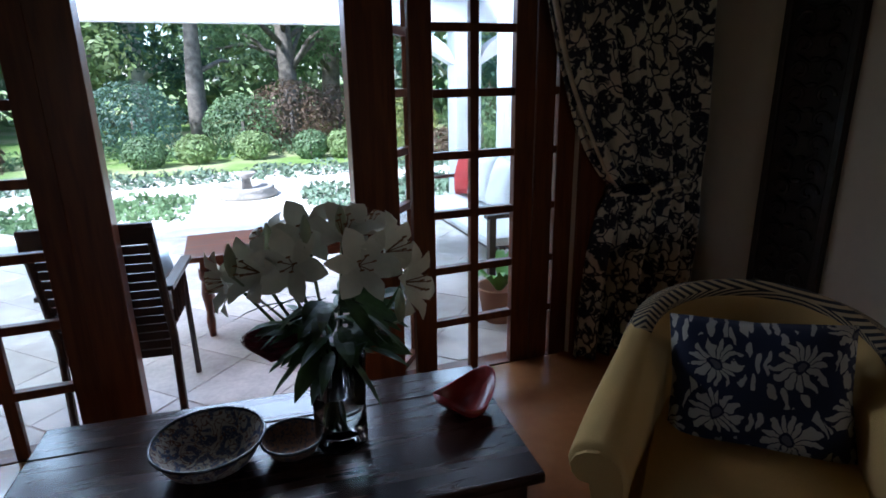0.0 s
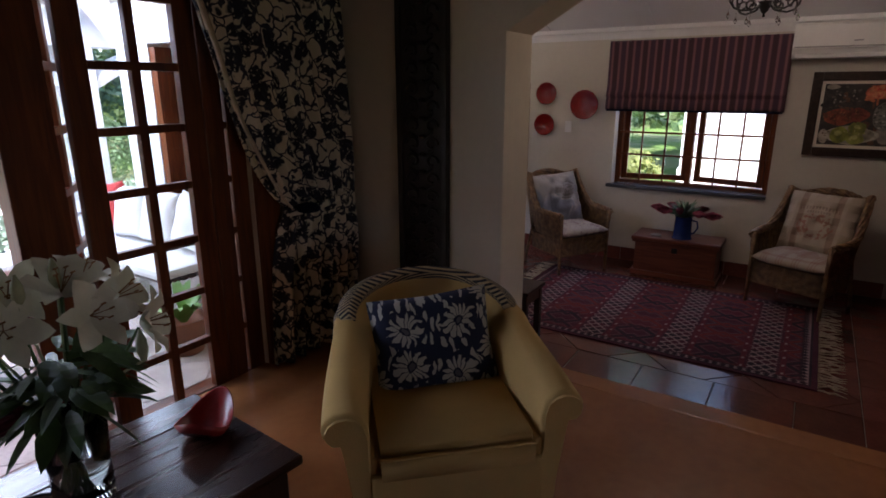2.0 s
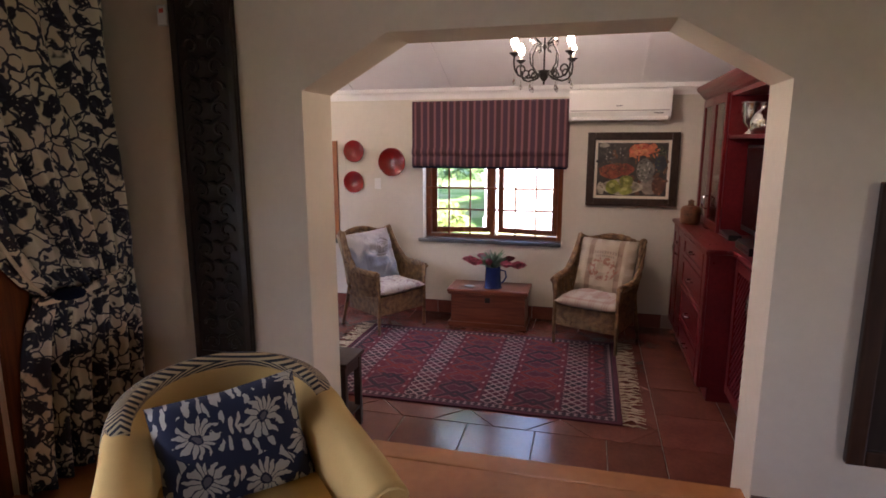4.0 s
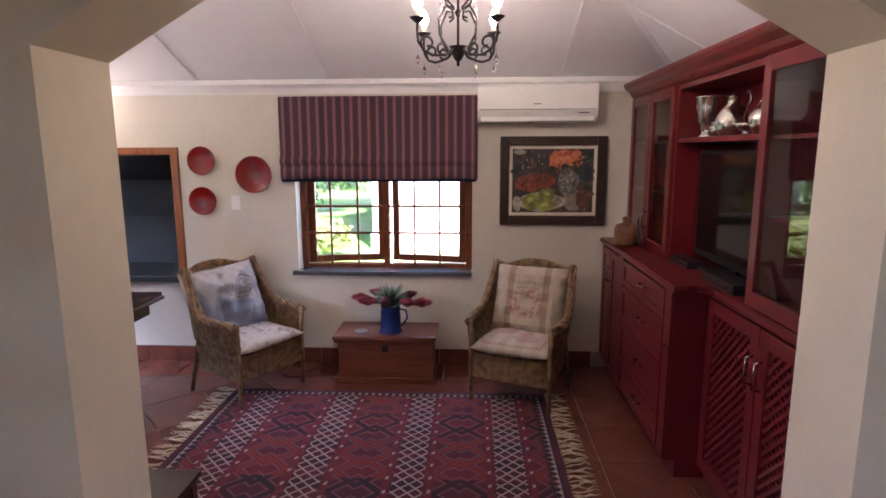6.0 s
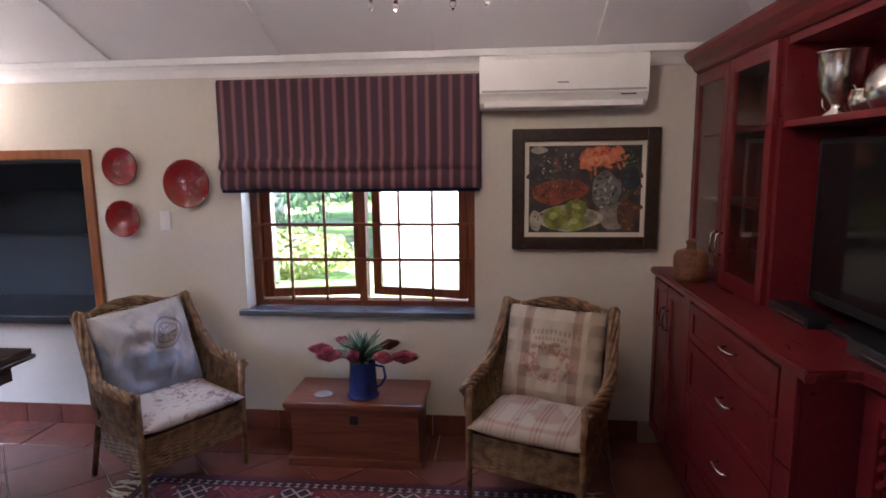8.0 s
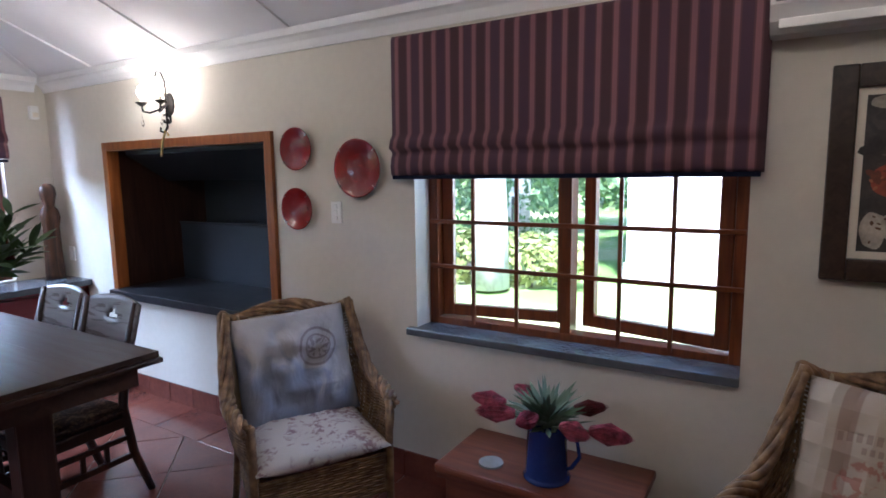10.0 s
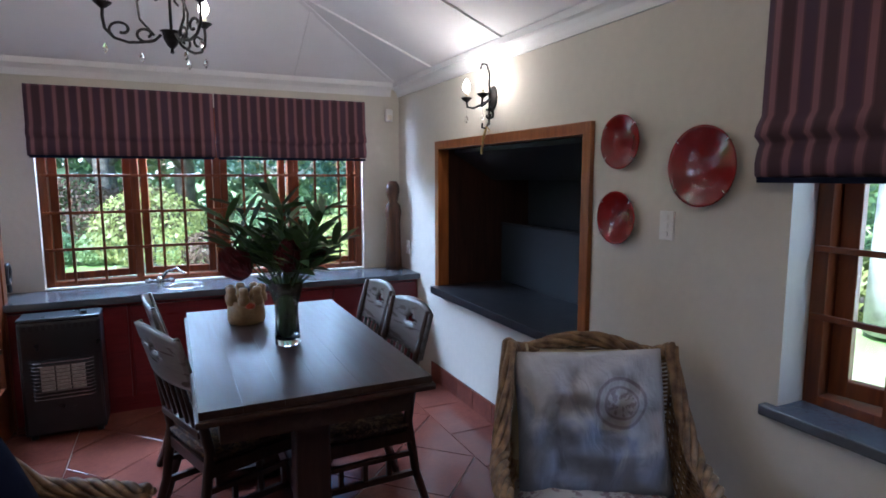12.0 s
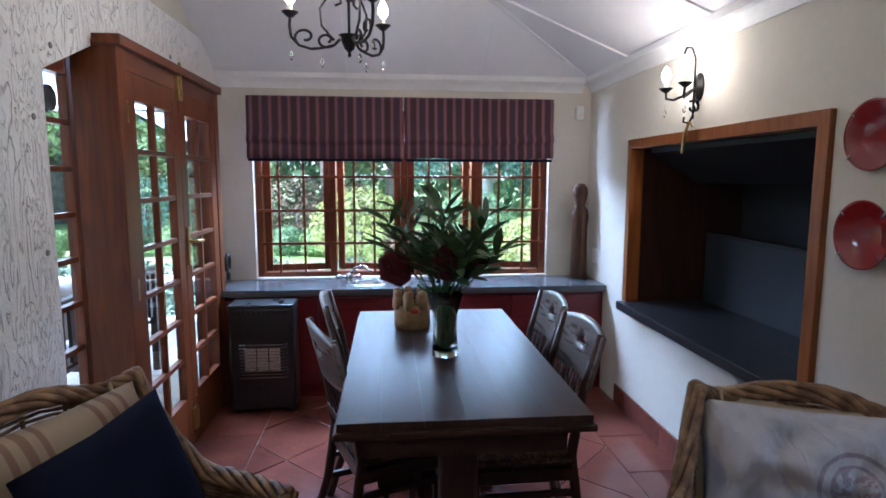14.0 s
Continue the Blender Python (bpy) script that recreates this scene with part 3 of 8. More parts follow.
def prism(bm, outline, axis, a, b):
    """A solid with the given outline (pairs) pushed along an axis from a to b. Axis x: pairs are y, z; y: x, z; z: x, y."""
    def at(p, v):
        return {"x": (v, p[0], p[1]), "y": (p[0], v, p[1]), "z": (p[0], p[1], v)}[axis]
    lo = [bm.verts.new(at(p, a)) for p in outline]
    hi = [bm.verts.new(at(p, b)) for p in outline]
    bm.faces.new(lo)
    bm.faces.new(hi[::-1])
    for i in range(len(outline)):
        j = (i + 1) % len(outline)
        bm.faces.new((lo[i], lo[j], hi[j], hi[i]))
    return lo + hi


def lathe(bm, profile, steps=24, at=(0, 0, 0)):
    """A turned shape: pairs of radius and height."""
    rings = []
    for r, z in profile:
        if r < 1e-5:
            rings.append([bm.verts.new((at[0], at[1], at[2] + z))])
        else:
            rings.append([bm.verts.new((at[0] + r * math.cos(2 * math.pi * i / steps), at[1] + r * math.sin(2 * math.pi * i / steps), at[2] + z)) for i in range(steps)])
    for p, q in zip(rings, rings[1:]):
        for i in range(steps):
            j = (i + 1) % steps
            if len(p) == 1 and len(q) == 1:
                continue
            if len(p) == 1:
                bm.faces.new((p[0], q[i], q[j]))
            elif len(q) == 1:
                bm.faces.new((p[i], q[0], p[j]))
            else:
                bm.faces.new((p[i], q[i], q[j], p[j]))
    return bm


def tube(bm, points, radius, sides=8, closed=False):
    """A round bar along a line of points; radius may be one value or one for each point."""
    pts = [Vector(p) for p in points]
    n = len(pts)
    rad = radius if isinstance(radius, (list, tuple)) else [radius] * n
    rings, up = [], None
    for i, p in enumerate(pts):
        a = pts[(i - 1) % n] if (i or closed) else p
        b = pts[(i + 1) % n] if (i < n - 1 or closed) else p
        d = (b - a).normalized() if (b - a).length > 1e-9 else Vector((0, 0, 1))
        if up is None:
            up = d.orthogonal().normalized()
        else:
            up = (up - d * up.dot(d))
            up = up.normalized() if up.length > 1e-6 else d.orthogonal().normalized()
        side = d.cross(up)
        rings.append([bm.verts.new(p + (up * math.cos(2 * math.pi * k / sides) + side * math.sin(2 * math.pi * k / sides)) * rad[i]) for k in range(sides)])
    for i in range(n if closed else n - 1):
        p, q = rings[i], rings[(i + 1) % n]
        for k in range(sides):
            m = (k + 1) % sides
            bm.faces.new((p[k], q[k], q[m], p[m]))
    if not closed:
        bm.faces.new(rings[0][::-1])
        bm.faces.new(rings[-1])
    return bm


# ---- the plan ----
XE, YN, YS, XW = 6.43, 6.10, -0.36, 3.62     # garden room: inner faces
XL = 3.30                                     # living room: face of the wall with the wide opening
YD, ZL, ZD = 3.48, 0.172, 0.18                           # living room: wall of the garden doors, its raised floor; datum of the doors and curtain
EAVE = 2.30
OPEN_S, OPEN_N = 0.20, 2.336                  # the wide opening
WIN_E = (1.222, 2.652, 0.80, 2.12)            # y0 y1 z0 z1
WIN_N = (3.855, 6.105, 0.80, 2.07)              # x0 x1 z0 z1
NICHE = (3.655, 5.262, 0.752, 1.752)              # y0 y1 z0 z1

# walls of the garden room
structure("wall_east", boxes((XE, XE + .25, YS - .25, WIN_E[0], 0, 2.5), (XE, XE + .25, WIN_E[0], WIN_E[1], 0, WIN_E[2]), (XE, XE + .25, WIN_E[0], WIN_E[1], WIN_E[3], 2.5),
          (XE, XE + .25, WIN_E[1], NICHE[0], 0, 2.5), (XE, XE + .25, NICHE[0], NICHE[1], 0, NICHE[2]), (XE, XE + .25, NICHE[0], NICHE[1], NICHE[3], 2.5),
          (XE, XE + .25, NICHE[1], YN + .25, 0, 2.5)), M_WALL, "beige plastered wall with a window and a barbecue recess", "wall")
structure("wall_north", boxes((XW, WIN_N[0], YN, YN + .25, 0, 2.5), (WIN_N[0], WIN_N[1], YN, YN + .25, 0, WIN_N[2]), (WIN_N[0], WIN_N[1], YN, YN + .25, WIN_N[3], 2.5),
          (WIN_N[1], XE, YN, YN + .25, 0, 2.5)), M_WALL, "beige plastered wall with a wide window over the counter", "wall")
structure("wall_south", boxes((XW, XE, YS - .25, YS, 0, 2.6)), M_WALL, "beige plastered wall behind the red cabinet", "wall")

# the wall between the two rooms, with the wide opening with cut corners
bm = bmesh.new()
prism(bm, [(YS - 3, -.3), (OPEN_S, -.3), (OPEN_S, 2.04), (OPEN_S + .44, 2.29), (OPEN_N - .44, 2.29), (OPEN_N, 2.04), (OPEN_N, -.3), (YD, -.3), (YD, 3.6), (YS - 3, 3.6)], "x", XL, XW)
structure("wall_middle", bm, M_WALL_L, "cream plastered wall with a wide opening with cut corners", "wall")

# the wall towards the patio: white, roughly grained
DOOR_Y0, DOOR_Y1 = 4.32, 5.73
bm = bmesh.new()
prism(bm, [(YD, 0), (3.935, 0), (3.935, 1.95), (4.35, 2.13), (5.86, 2.13), (5.86, 0), (YN + .25, 0), (YN + .25, 2.48), (YD, 2.48)], "x", 3.49, XW)
wall_w = structure("wall_west", bm, M_GRAIN, "white wood-grained plaster wall round the glazed doors", "wall")
structure("wall_west_upper", boxes((3.49, XW - .02, YD, YN + .25, 2.48, 3.7)), M_WALL, "beige plaster above the white wall", "wall")

# the sloped ceiling, a lean-to with hipped ends
SE_, SN_ = 0.41, 0.54
def ceil_z(x, y):
    return min(EAVE + SE_ * (XE - x), EAVE + SN_ * (YN - y), EAVE + SN_ * (y - YS))
bm = bmesh.new()
ztop = EAVE + SE_ * (XE - XW + .02)
dy = (ztop - EAVE) / SN_
A = [(XE, YS), (XE, YN), (XW - .02, YN), (XW - .02, YN - dy), (XW - .02, YS + dy), (XW - .02, YS)]
for up in (0, 0.06):
    v = [bm.verts.new((x, y, z + up)) for (x, y), z in zip(A, (EAVE, EAVE, EAVE, ztop, ztop, EAVE))]
    for f in ((0, 1, 3, 4), (1, 2, 3), (0, 4, 5)):
        bm.faces.new([v[i] for i in f])
# the strips that cover the joints
def strip(bm, a, b, w=0.02, t=0.012):
    a, b = Vector(a), Vector(b)
    d = (b - a).normalized()
    s = d.cross(Vector((0, 0, 1))).normalized() * w
    n = Vector((0, 0, -t))
    vs = [bm.verts.new(p) for p in (a - s, a + s, b + s, b - s, a - s + n, a + s + n, b + s + n, b - s + n)]
    for f in ((0, 1, 2, 3), (4, 7, 6, 5), (0, 4, 5, 1), (1, 5, 6, 2), (2, 6, 7, 3), (3, 7, 4, 0)):
        bm.faces.new([vs[i] for i in f])
for y in (0.54, 1.46, 2.35, 3.39, 4.34, 5.30):
    top = XW
    if ceil_z(XW, y) < ztop - 1e-3:
        top = XE - (ceil_z(XW, y) - EAVE) / SE_
    strip(bm, (XE - .01, y, ceil_z(XE - .01, y)), (top, y, EAVE + SE_ * (XE - top)))
for x in (4.55, 5.58):
    yy = YN - (EAVE + SE_ * (XE - x) - EAVE) / SN_
    strip(bm, (x, YN - .01, EAVE), (x, yy, EAVE + SE_ * (XE - x)))
    yy = YS + (SE_ * (XE - x)) / SN_
    strip(bm, (x, YS + .01, EAVE), (x, yy, EAVE + SE_ * (XE - x)))
strip(bm, (XE, YN, EAVE), (XW, YN - dy, ztop))
strip(bm, (XE, YS, EAVE), (XW, YS + dy, ztop))
structure("ceiling", bm, M_CEIL, "white sloped board ceiling with narrow joint strips", "ceiling")

# cornice
def cornice(name, a, b, inward):
    """A curved cornice along the top of a wall from a to b; inward: the way into the room."""
    bm = bmesh.new()
    a, b, w = Vector((*a, 0)), Vector((*b, 0)), Vector((*inward, 0))
    prof = [(0, -.085), (.012, -.085), (.016, -.07), (.028, -.045), (.05, -.025), (.07, -.017), (.072, .02), (0, .02)]
    rows = [[bm.verts.new(p + w * u + Vector((0, 0, EAVE + v))) for u, v in prof] for p in (a, b)]
    n = len(prof)
    for i in range(n):
        j = (i + 1) % n
        bm.faces.new((rows[0][i], rows[0][j], rows[1][j], rows[1][i]))
    bm.faces.new(rows[0])
    bm.faces.new(rows[1][::-1])
    return structure(name, bm, M_WHITE, "white moulded plaster cornice", "cornice")
cornice("cornice", (XE, YS), (XE, YN), (-1, 0))
cornice("cornice", (XW, YN), (XE - .075, YN), (0, -1))
cornice("cornice", (XW, YS), (XE - .075, YS), (0, 1))

# floors
structure("floor", boxes((XL, XE + .25, YS - .25, YN + .25, -.2, -.006)), M_GROUT, "terracotta tile floor with pale joints", "floor")
structure("floor_living", boxes((-3.6, XL + .10, -3.2, YD + .02, -.2, ZL)), M_LFLOOR, "polished orange-brown floor, one step up", "floor")
# living room shell
DOOR_X0, DOOR_X1 = -0.9, 2.54
structure("wall_doors", boxes((-3.6, DOOR_X0, YD, YD + .22, 0, 3.0), (DOOR_X0, DOOR_X1, YD, YD + .22, 2.35, 3.0), (DOOR_X1, XL, YD, YD + .22, 0, 3.0)), M_WALL_L, "cream plastered wall with wide glazed doors", "wall")
structure("wall_living_west", boxes((-3.8, -3.6, -3.2, YD + .22, 0, 3.0)), M_WALL_L, "cream plastered wall", "wall")
# The opening here is assumed and never in view; it lets light in.
structure("wall_living_south", boxes((-3.8, -.2, -3.4, -3.2, 0, 3.0), (.8, XW, -3.4, -3.2, 0, 3.0), (-.2, .8, -3.4, -3.2, 0, .95), (-.2, .8, -3.4, -3.2, 2.0, 3.0)), M_WALL_L, "cream plastered wall with an assumed opening, out of view", "wall")
# Never in view: its dark brown is chosen to weaken light bounced indoors.
structure("ceiling_living", boxes((-3.6, XL, -3.2, YD, 2.95, 3.05)), M_DIMCEIL, "unseen board ceiling, kept dark to limit bounced light", "ceiling")

# ---- garden room: windows, doors, fixed things ----
def slab(name, mat, parent, *r, bevel=0.004, label=""):
    return part(name, boxes(r, bevel=bevel), mat, parent, label)


def casement(parent, name, w, h, cols, rows, hinge, turn, depth=0.04, stile=0.055):
    """A casement with glazing bars, built in the x-z plane from its hinge edge; w runs along +x or, when negative, along -x."""
    leaf = new(name)
    leaf.parent = parent
    leaf.matrix_basis = pose(*hinge, 0, 0, turn)
    s = 1 if w > 0 else -1
    a = abs(w)
    def bx(x0, x1, z0, z1, d=depth):
        lo, hi = sorted((s * x0, s * x1))
        return (lo, hi, -d / 2, d / 2, z0, z1)
    part("sash", boxes(bx(0, stile, 0, h), bx(a - stile, a, 0, h), bx(stile, a - stile, 0, stile), bx(stile, a - stile, h - stile, h), bevel=0.004), M_OAK, leaf)
    bars = [bx(stile + (a - 2 * stile) * i / cols - .009, stile + (a - 2 * stile) * i / cols + .009, stile, h - stile, .022) for i in range(1, cols)]
    bars += [bx(stile, a - stile, stile + (h - 2 * stile) * j / rows - .009, stile + (h - 2 * stile) * j / rows + .009, .024) for j in range(1, rows)]
    if bars:
        part("glazing_bars", boxes(*bars), M_OAKX, leaf)
    g = part("pane", boxes(bx(stile, a - stile, stile, h - stile, .004)), M_GLASS, leaf)
    g.visible_shadow = False
    return leaf


def window(name, width, height, at, turn, leaves, cols, rows, label, open_turn=0.0, stile=0.055):
    """A wooden window with its outer frame and casements, seen from indoors along +y. Origin: left bottom corner of the opening."""
    w = new(name)
    w.matrix_basis = pose(*at, 0, 0, turn)
    tagged(w, label, "window", kind="structure")
    f = 0.05
    part("window_frame", boxes((0, f, .0, .09, 0, height), (width - f, width, .0, .09, 0, height), (f, width - f, .0, .09, 0, f * .7), (f, width - f, .0, .09, height - f, height), bevel=0.003), M_OAK, w)
    lw = (width - 2 * f - .05 * (leaves - 1)) / leaves
    for i in range(leaves):
        x = f + i * (lw + .05)
        if i:
            part("mullion", boxes((x - .05, x, .0, .09, f * .7, height - f), bevel=0.003), M_OAK, w)
        t = open_turn if i % 2 == 0 else -open_turn
        if i % 2 == 0:
            casement(w, "casement", lw - .006, height - 2 * f, cols, rows, (x + .003, .06, f * .8), t, stile=stile)
        else:
            casement(w, "casement", -(lw - .006), height - 2 * f, cols, rows, (x + lw - .003, .06, f * .8), t, stile=stile)
    return w


def burglar_bars(parent, width, height, xs, zs):
    for z in zs:
        part("security_bar", boxes((.01, width - .01, -.012, .004, z - .010, z + .010), bevel=.003), M_OAKX, parent)
    for x in xs:
        part("security_bar", boxes((x - .009, x + .009, -.009, .007, .02, height - .02), bevel=.003), M_OAK, parent)


# east window: looks along +x, so local x runs towards -y
we = window("window_1", WIN_E[1] - WIN_E[0], WIN_E[3] - WIN_E[2], (XE + .125, WIN_E[1], WIN_E[2]), -90, 2, 1, 1, "red-brown wooden casement window with open leaves and bars", 10)
burglar_bars(we, WIN_E[1] - WIN_E[0], WIN_E[3] - WIN_E[2], (.253, .48, .953, 1.162), (.299, .522, .745, .968, 1.19))
structure("window_sill_1", boxes((XE - .035, XE + .24, WIN_E[0] - .0, WIN_E[1] + .045, WIN_E[2] - .035, WIN_E[2] + .002), bevel=.006), M_SLATE, "grey slate window sill", "sill")
wn_ = window("window_2", WIN_N[1] - WIN_N[0], WIN_N[3] - WIN_N[2], (WIN_N[0], YN + .06, WIN_N[2]), 0, 4, 1, 1, "wide red-brown wooden window with glazing bars over the counter", 7, .05)
burglar_bars(wn_, WIN_N[1] - WIN_N[0], WIN_N[3] - WIN_N[2], (.172, .36, .74, .892, 1.315, 1.48, 1.866, 2.06), (.258, .512, .768, 1.02))


def roman_blind(at, turn, width, height, label, cords=True, sag=0.0):
    """A lowered roman blind: flat cloth with a stacked fold at its foot."""
    b = thing("roman_blind", at, label, "blind", turn=turn)
    bm = bmesh.new()
    fold = 0.14
    prof = [(0, height), (.004, height - .02), (.010, fold + .06), (.030, fold + .03), (.040, fold - .005), (.018, fold - .022), (.012, fold - .03), (.022, fold - .05), (.030, .05), (.026, .012), (.012, 0), (.0, .012), (0, .06), (-.006, fold), (-.008, height)]
    cols = 48
    rows = []
    for i in range(cols + 1):
        u = i / cols
        x = width * u
        wob = .006 * math.sin(u * 21) + .004 * math.sin(u * 47 + 1)
        rows.append([bm.verts.new((x + (.006 * math.sin(z * 30 + u) if 0 < i < cols else 0), -y - (wob if j not in (0, len(prof) - 1) else 0), z + (.006 * math.sin(u * 9) * (1 - z / height) + sag * math.sin(u * math.pi * 2.5) * (z < fold + .07)))) for j, (y, z) in enumerate(prof)])
    for p, q in zip(rows, rows[1:]):
        for j in range(len(prof)):
            k = (j + 1) % len(prof)
            bm.faces.new((p[j], q[j], q[k], p[k]))
    bm.faces.new(rows[0])
    bm.faces.new(rows[-1][::-1])
    part("cloth", bm, M_BLIND, b, smooth=True)
    part("hem_bar", boxes((.01, width - .01, -.034, -.006, -.012, .006), bevel=.003), M_NAVY, b, "dark lower hem of the blind")
    part("head_rail", boxes((0, width, .008, .05, height - .035, height + .002)), M_WHITE, b)
    return b


roman_blind((XE - .024, 2.75, 1.545), -90, 1.57, .652, "striped plum and brown roman blind half lowered over the window")
roman_blind((3.836, YN - .056, 1.695), 0, 1.135, .46, "striped plum roman blind half lowered over the sink window")
roman_blind((4.98, YN - .056, 1.695), 0, 1.135, .46, "striped plum roman blind with sagging folds over the sink window", sag=.008)

# barbecue recess in the east wall
nk = thing("barbecue_recess", (XE, NICHE[0], NICHE[2]), "built-in barbecue recess, dark steel inside a wooden frame", "barbecue")
W_, H_, D_ = NICHE[1] - NICHE[0], NICHE[3] - NICHE[2], 0.75
slab("back_panel", M_SOOTL, nk, D_, D_ + .02, -.02, W_ + .02, -.05, H_ + .02, bevel=0, label="dark grey steel back")
slab("side_panel", M_SOOT, nk, .0, D_, -.02, 0.002, -.05, H_, bevel=0)
slab("side_panel", M_DARKWZ, nk, .0, D_, W_ - .002, W_ + .02, -.05, H_, bevel=0, label="brown side panel")
slab("top_panel", M_SOOT, nk, 0, D_, -.02, W_ + .02, H_ - .002, H_ + .02, bevel=0)
bm = bmesh.new()
prism(bm, [(.10, H_ - .03), (.42, H_ - .22), (D_ - .01, H_ - .22), (D_ - .01, H_ - .003), (.10, H_ - .003)], "y", .02, W_ - .02)
part("hood", bm, M_SOOTL, nk, "grey steel hood")
slab("fire_door", M_SOOTL, nk, .50, .52, .02, W_ - .02, .004, .44, label="dark blue-grey steel sheet")
slab("door_rail", M_SOOT, nk, .49, .525, .02, W_ - .02, .44, .46, label="blackened steel rail")
slab("frame_post", M_OAKL, nk, -.025, .06, -.055, 0.004, .0, H_ + .0)
slab("frame_post", M_OAKL, nk, -.025, .06, W_ - .004, W_ + .055, .0, H_ + .0)
slab("frame_head", M_OAKL, nk, -.026, .06, -.056, W_ + .056, H_ - .004, H_ + .055)
slab("shelf", M_SHELF, nk, -.08, D_, -.018, W_ + .018, -.046, .006, bevel=.004, label="grey slate shelf with a worn edge")
structure("wall_recess", boxes((XE + .25, XE + 1.0, NICHE[0] - .2, NICHE[0] - .03, 0, 2.4), (XE + .25, XE + 1.0, NICHE[1] + .03, NICHE[1] + .2, 0, 2.4), (XE + .78, XE + 1.0, NICHE[0] - .03, NICHE[1] + .03, 0, 2.4), (XE + .25, XE + .78, NICHE[0] - .03, NICHE[1] + .03, NICHE[3] + .03, 2.4)), M_WALL, "plastered chimney breast behind the recess", "wall")
bm = bmesh.new()
tube(bm, [(-.03, .86, H_ + .07), (-.05, .86, H_ + .10), (-.05, .90, H_ + .03), (-.045, .93, H_ - .06)], .008, 6)
tagged(finish("hook", bm, M_BRASS), "small brass hook over the wooden frame", "hook").matrix_basis = pose(XE, NICHE[0], NICHE[2])

# plates on the wall
def wall_plate(y, z, r, label):
    p = thing("plate", (XE - .004, y, z), label, "plate", "red plates on the wall")
    bm = bmesh.new()
    lathe(bm, [(0, .012), (r * .5, .012), (r * .56, .016), (r * .93, .030), (r, .034), (r, .030), (r * .9, .018), (r * .55, .004), (r * .4, 0), (0, 0)], 40)
    bmesh.ops.rotate(bm, verts=bm.verts, cent=(0, 0, 0), matrix=Matrix.Rotation(radians(-90), 3, "Y"))
    part("dish", bm, M_PLATE, p, smooth=True)
    for a in (40, 140, 220, 320):
        bm = bmesh.new()
        c, s = math.cos(radians(a)), math.sin(radians(a))
        tube(bm, [(0, c * r * .9, s * r * .9), (-.037, c * (r + .003), s * (r + .003)), (-.036, c * (r - .016), s * (r - .016))], .002, 5)
        part("hanger_clip", bm, M_STEEL, p)
wall_plate(3.40, 1.70, .115, "small oxblood glazed plate hung on the wall")
wall_plate(3.41, 1.377, .115, "small oxblood glazed plate hung below another")
wall_plate(2.978, 1.59, .148, "large oxblood glazed plate hung on the wall")

def switch_plate(name, m, w, h, label, rockers=1):
    s = new(name)
    s.matrix_basis = m
    tagged(s, label, "switch")
    part("plate", boxes((-w / 2, w / 2, -.012, 0, -h / 2, h / 2), bevel=.004), M_PLASTIC, s)
    for i in range(rockers):
        z = (i - (rockers - 1) / 2) * h * .28
        part("rocker", boxes((-w * .16, w * .16, -.018, -.012, z - h * .09, z + h * .09), bevel=.003), M_PLASTIC, s)
switch_plate("light_switch", pose(XE, 3.147, 1.362, 0, 0, -90), .07, .115, "white plastic light switch on the beige wall", 3)
switch_plate("wall_socket", pose(XE, 5.90, .975, 0, 0, -90), .075, .11, "white wall socket with a plug above the counter", 2)
al = thing("alarm_sensor", (6.33, YN - .002, 2.06), "white motion sensor high in the corner", "sensor")
part("case", boxes((-.03, .03, -.05, 0, -.05, .05), bevel=.012), M_PLASTIC, al)
part("lens", boxes((-.02, .02, -.054, -.049, -.035, .0), bevel=.002), M_MAT, al)

# picture
pc = thing("picture", (XE - .002, .592, 1.537), "framed still life of green pears and an orange rose", "picture", turn=-90)
pw, ph = .824, .69
fr_ = .072
part("frame", boxes((-pw / 2, -pw / 2 + fr_, -.04, 0, -ph / 2, ph / 2), (pw / 2 - fr_, pw / 2, -.04, 0, -ph / 2, ph / 2), (-pw / 2 + fr_, pw / 2 - fr_, -.039, 0, ph / 2 - fr_, ph / 2), (-pw / 2 + fr_, pw / 2 - fr_, -.039, 0, -ph / 2, -ph / 2 + fr_), bevel=.006), M_FRAMEW, pc, "dark polished wooden frame")
part("mount", boxes((-pw / 2 + fr_, pw / 2 - fr_, -.014, -.004, -ph / 2 + fr_, ph / 2 - fr_)), M_MAT, pc)
def paint(name, rgb, rough=0.6):
    return material(name, rgb, rough, vary=0.3, scale=14, fine=60, bump=0.05)
def blob(parent, name, x, z, rx, rz, mat, y, wob=0.12, n=26, seed=0):
    bm = bmesh.new()
    rnd = random.Random(seed)
    ph = rnd.random() * 6
    vs = [bm.verts.new((x + rx * math.cos(a) * (1 + wob * math.sin(3 * a + ph)), y, z + rz * math.sin(a) * (1 + wob * math.sin(4 * a + ph)))) for a in [2 * math.pi * i / n for i in range(n)]]
    vb = [bm.verts.new((v.co.x, -.0145, v.co.z)) for v in vs]
    bm.faces.new(vs)
    for i in range(n):
        j = (i + 1) % n
        bm.faces.new((vs[i], vb[i], vb[j], vs[j]))
    return part(name, bm, mat, parent)
iw, ih = pw - 2 * fr_ - .05, ph - 2 * fr_ - .05
part("painted_ground", boxes((-iw / 2, iw / 2, -.018, -.013, -ih / 2, ih / 2)), paint("painting_dark", (.05, .04, .035)), pc, "dark painted ground of the still life")
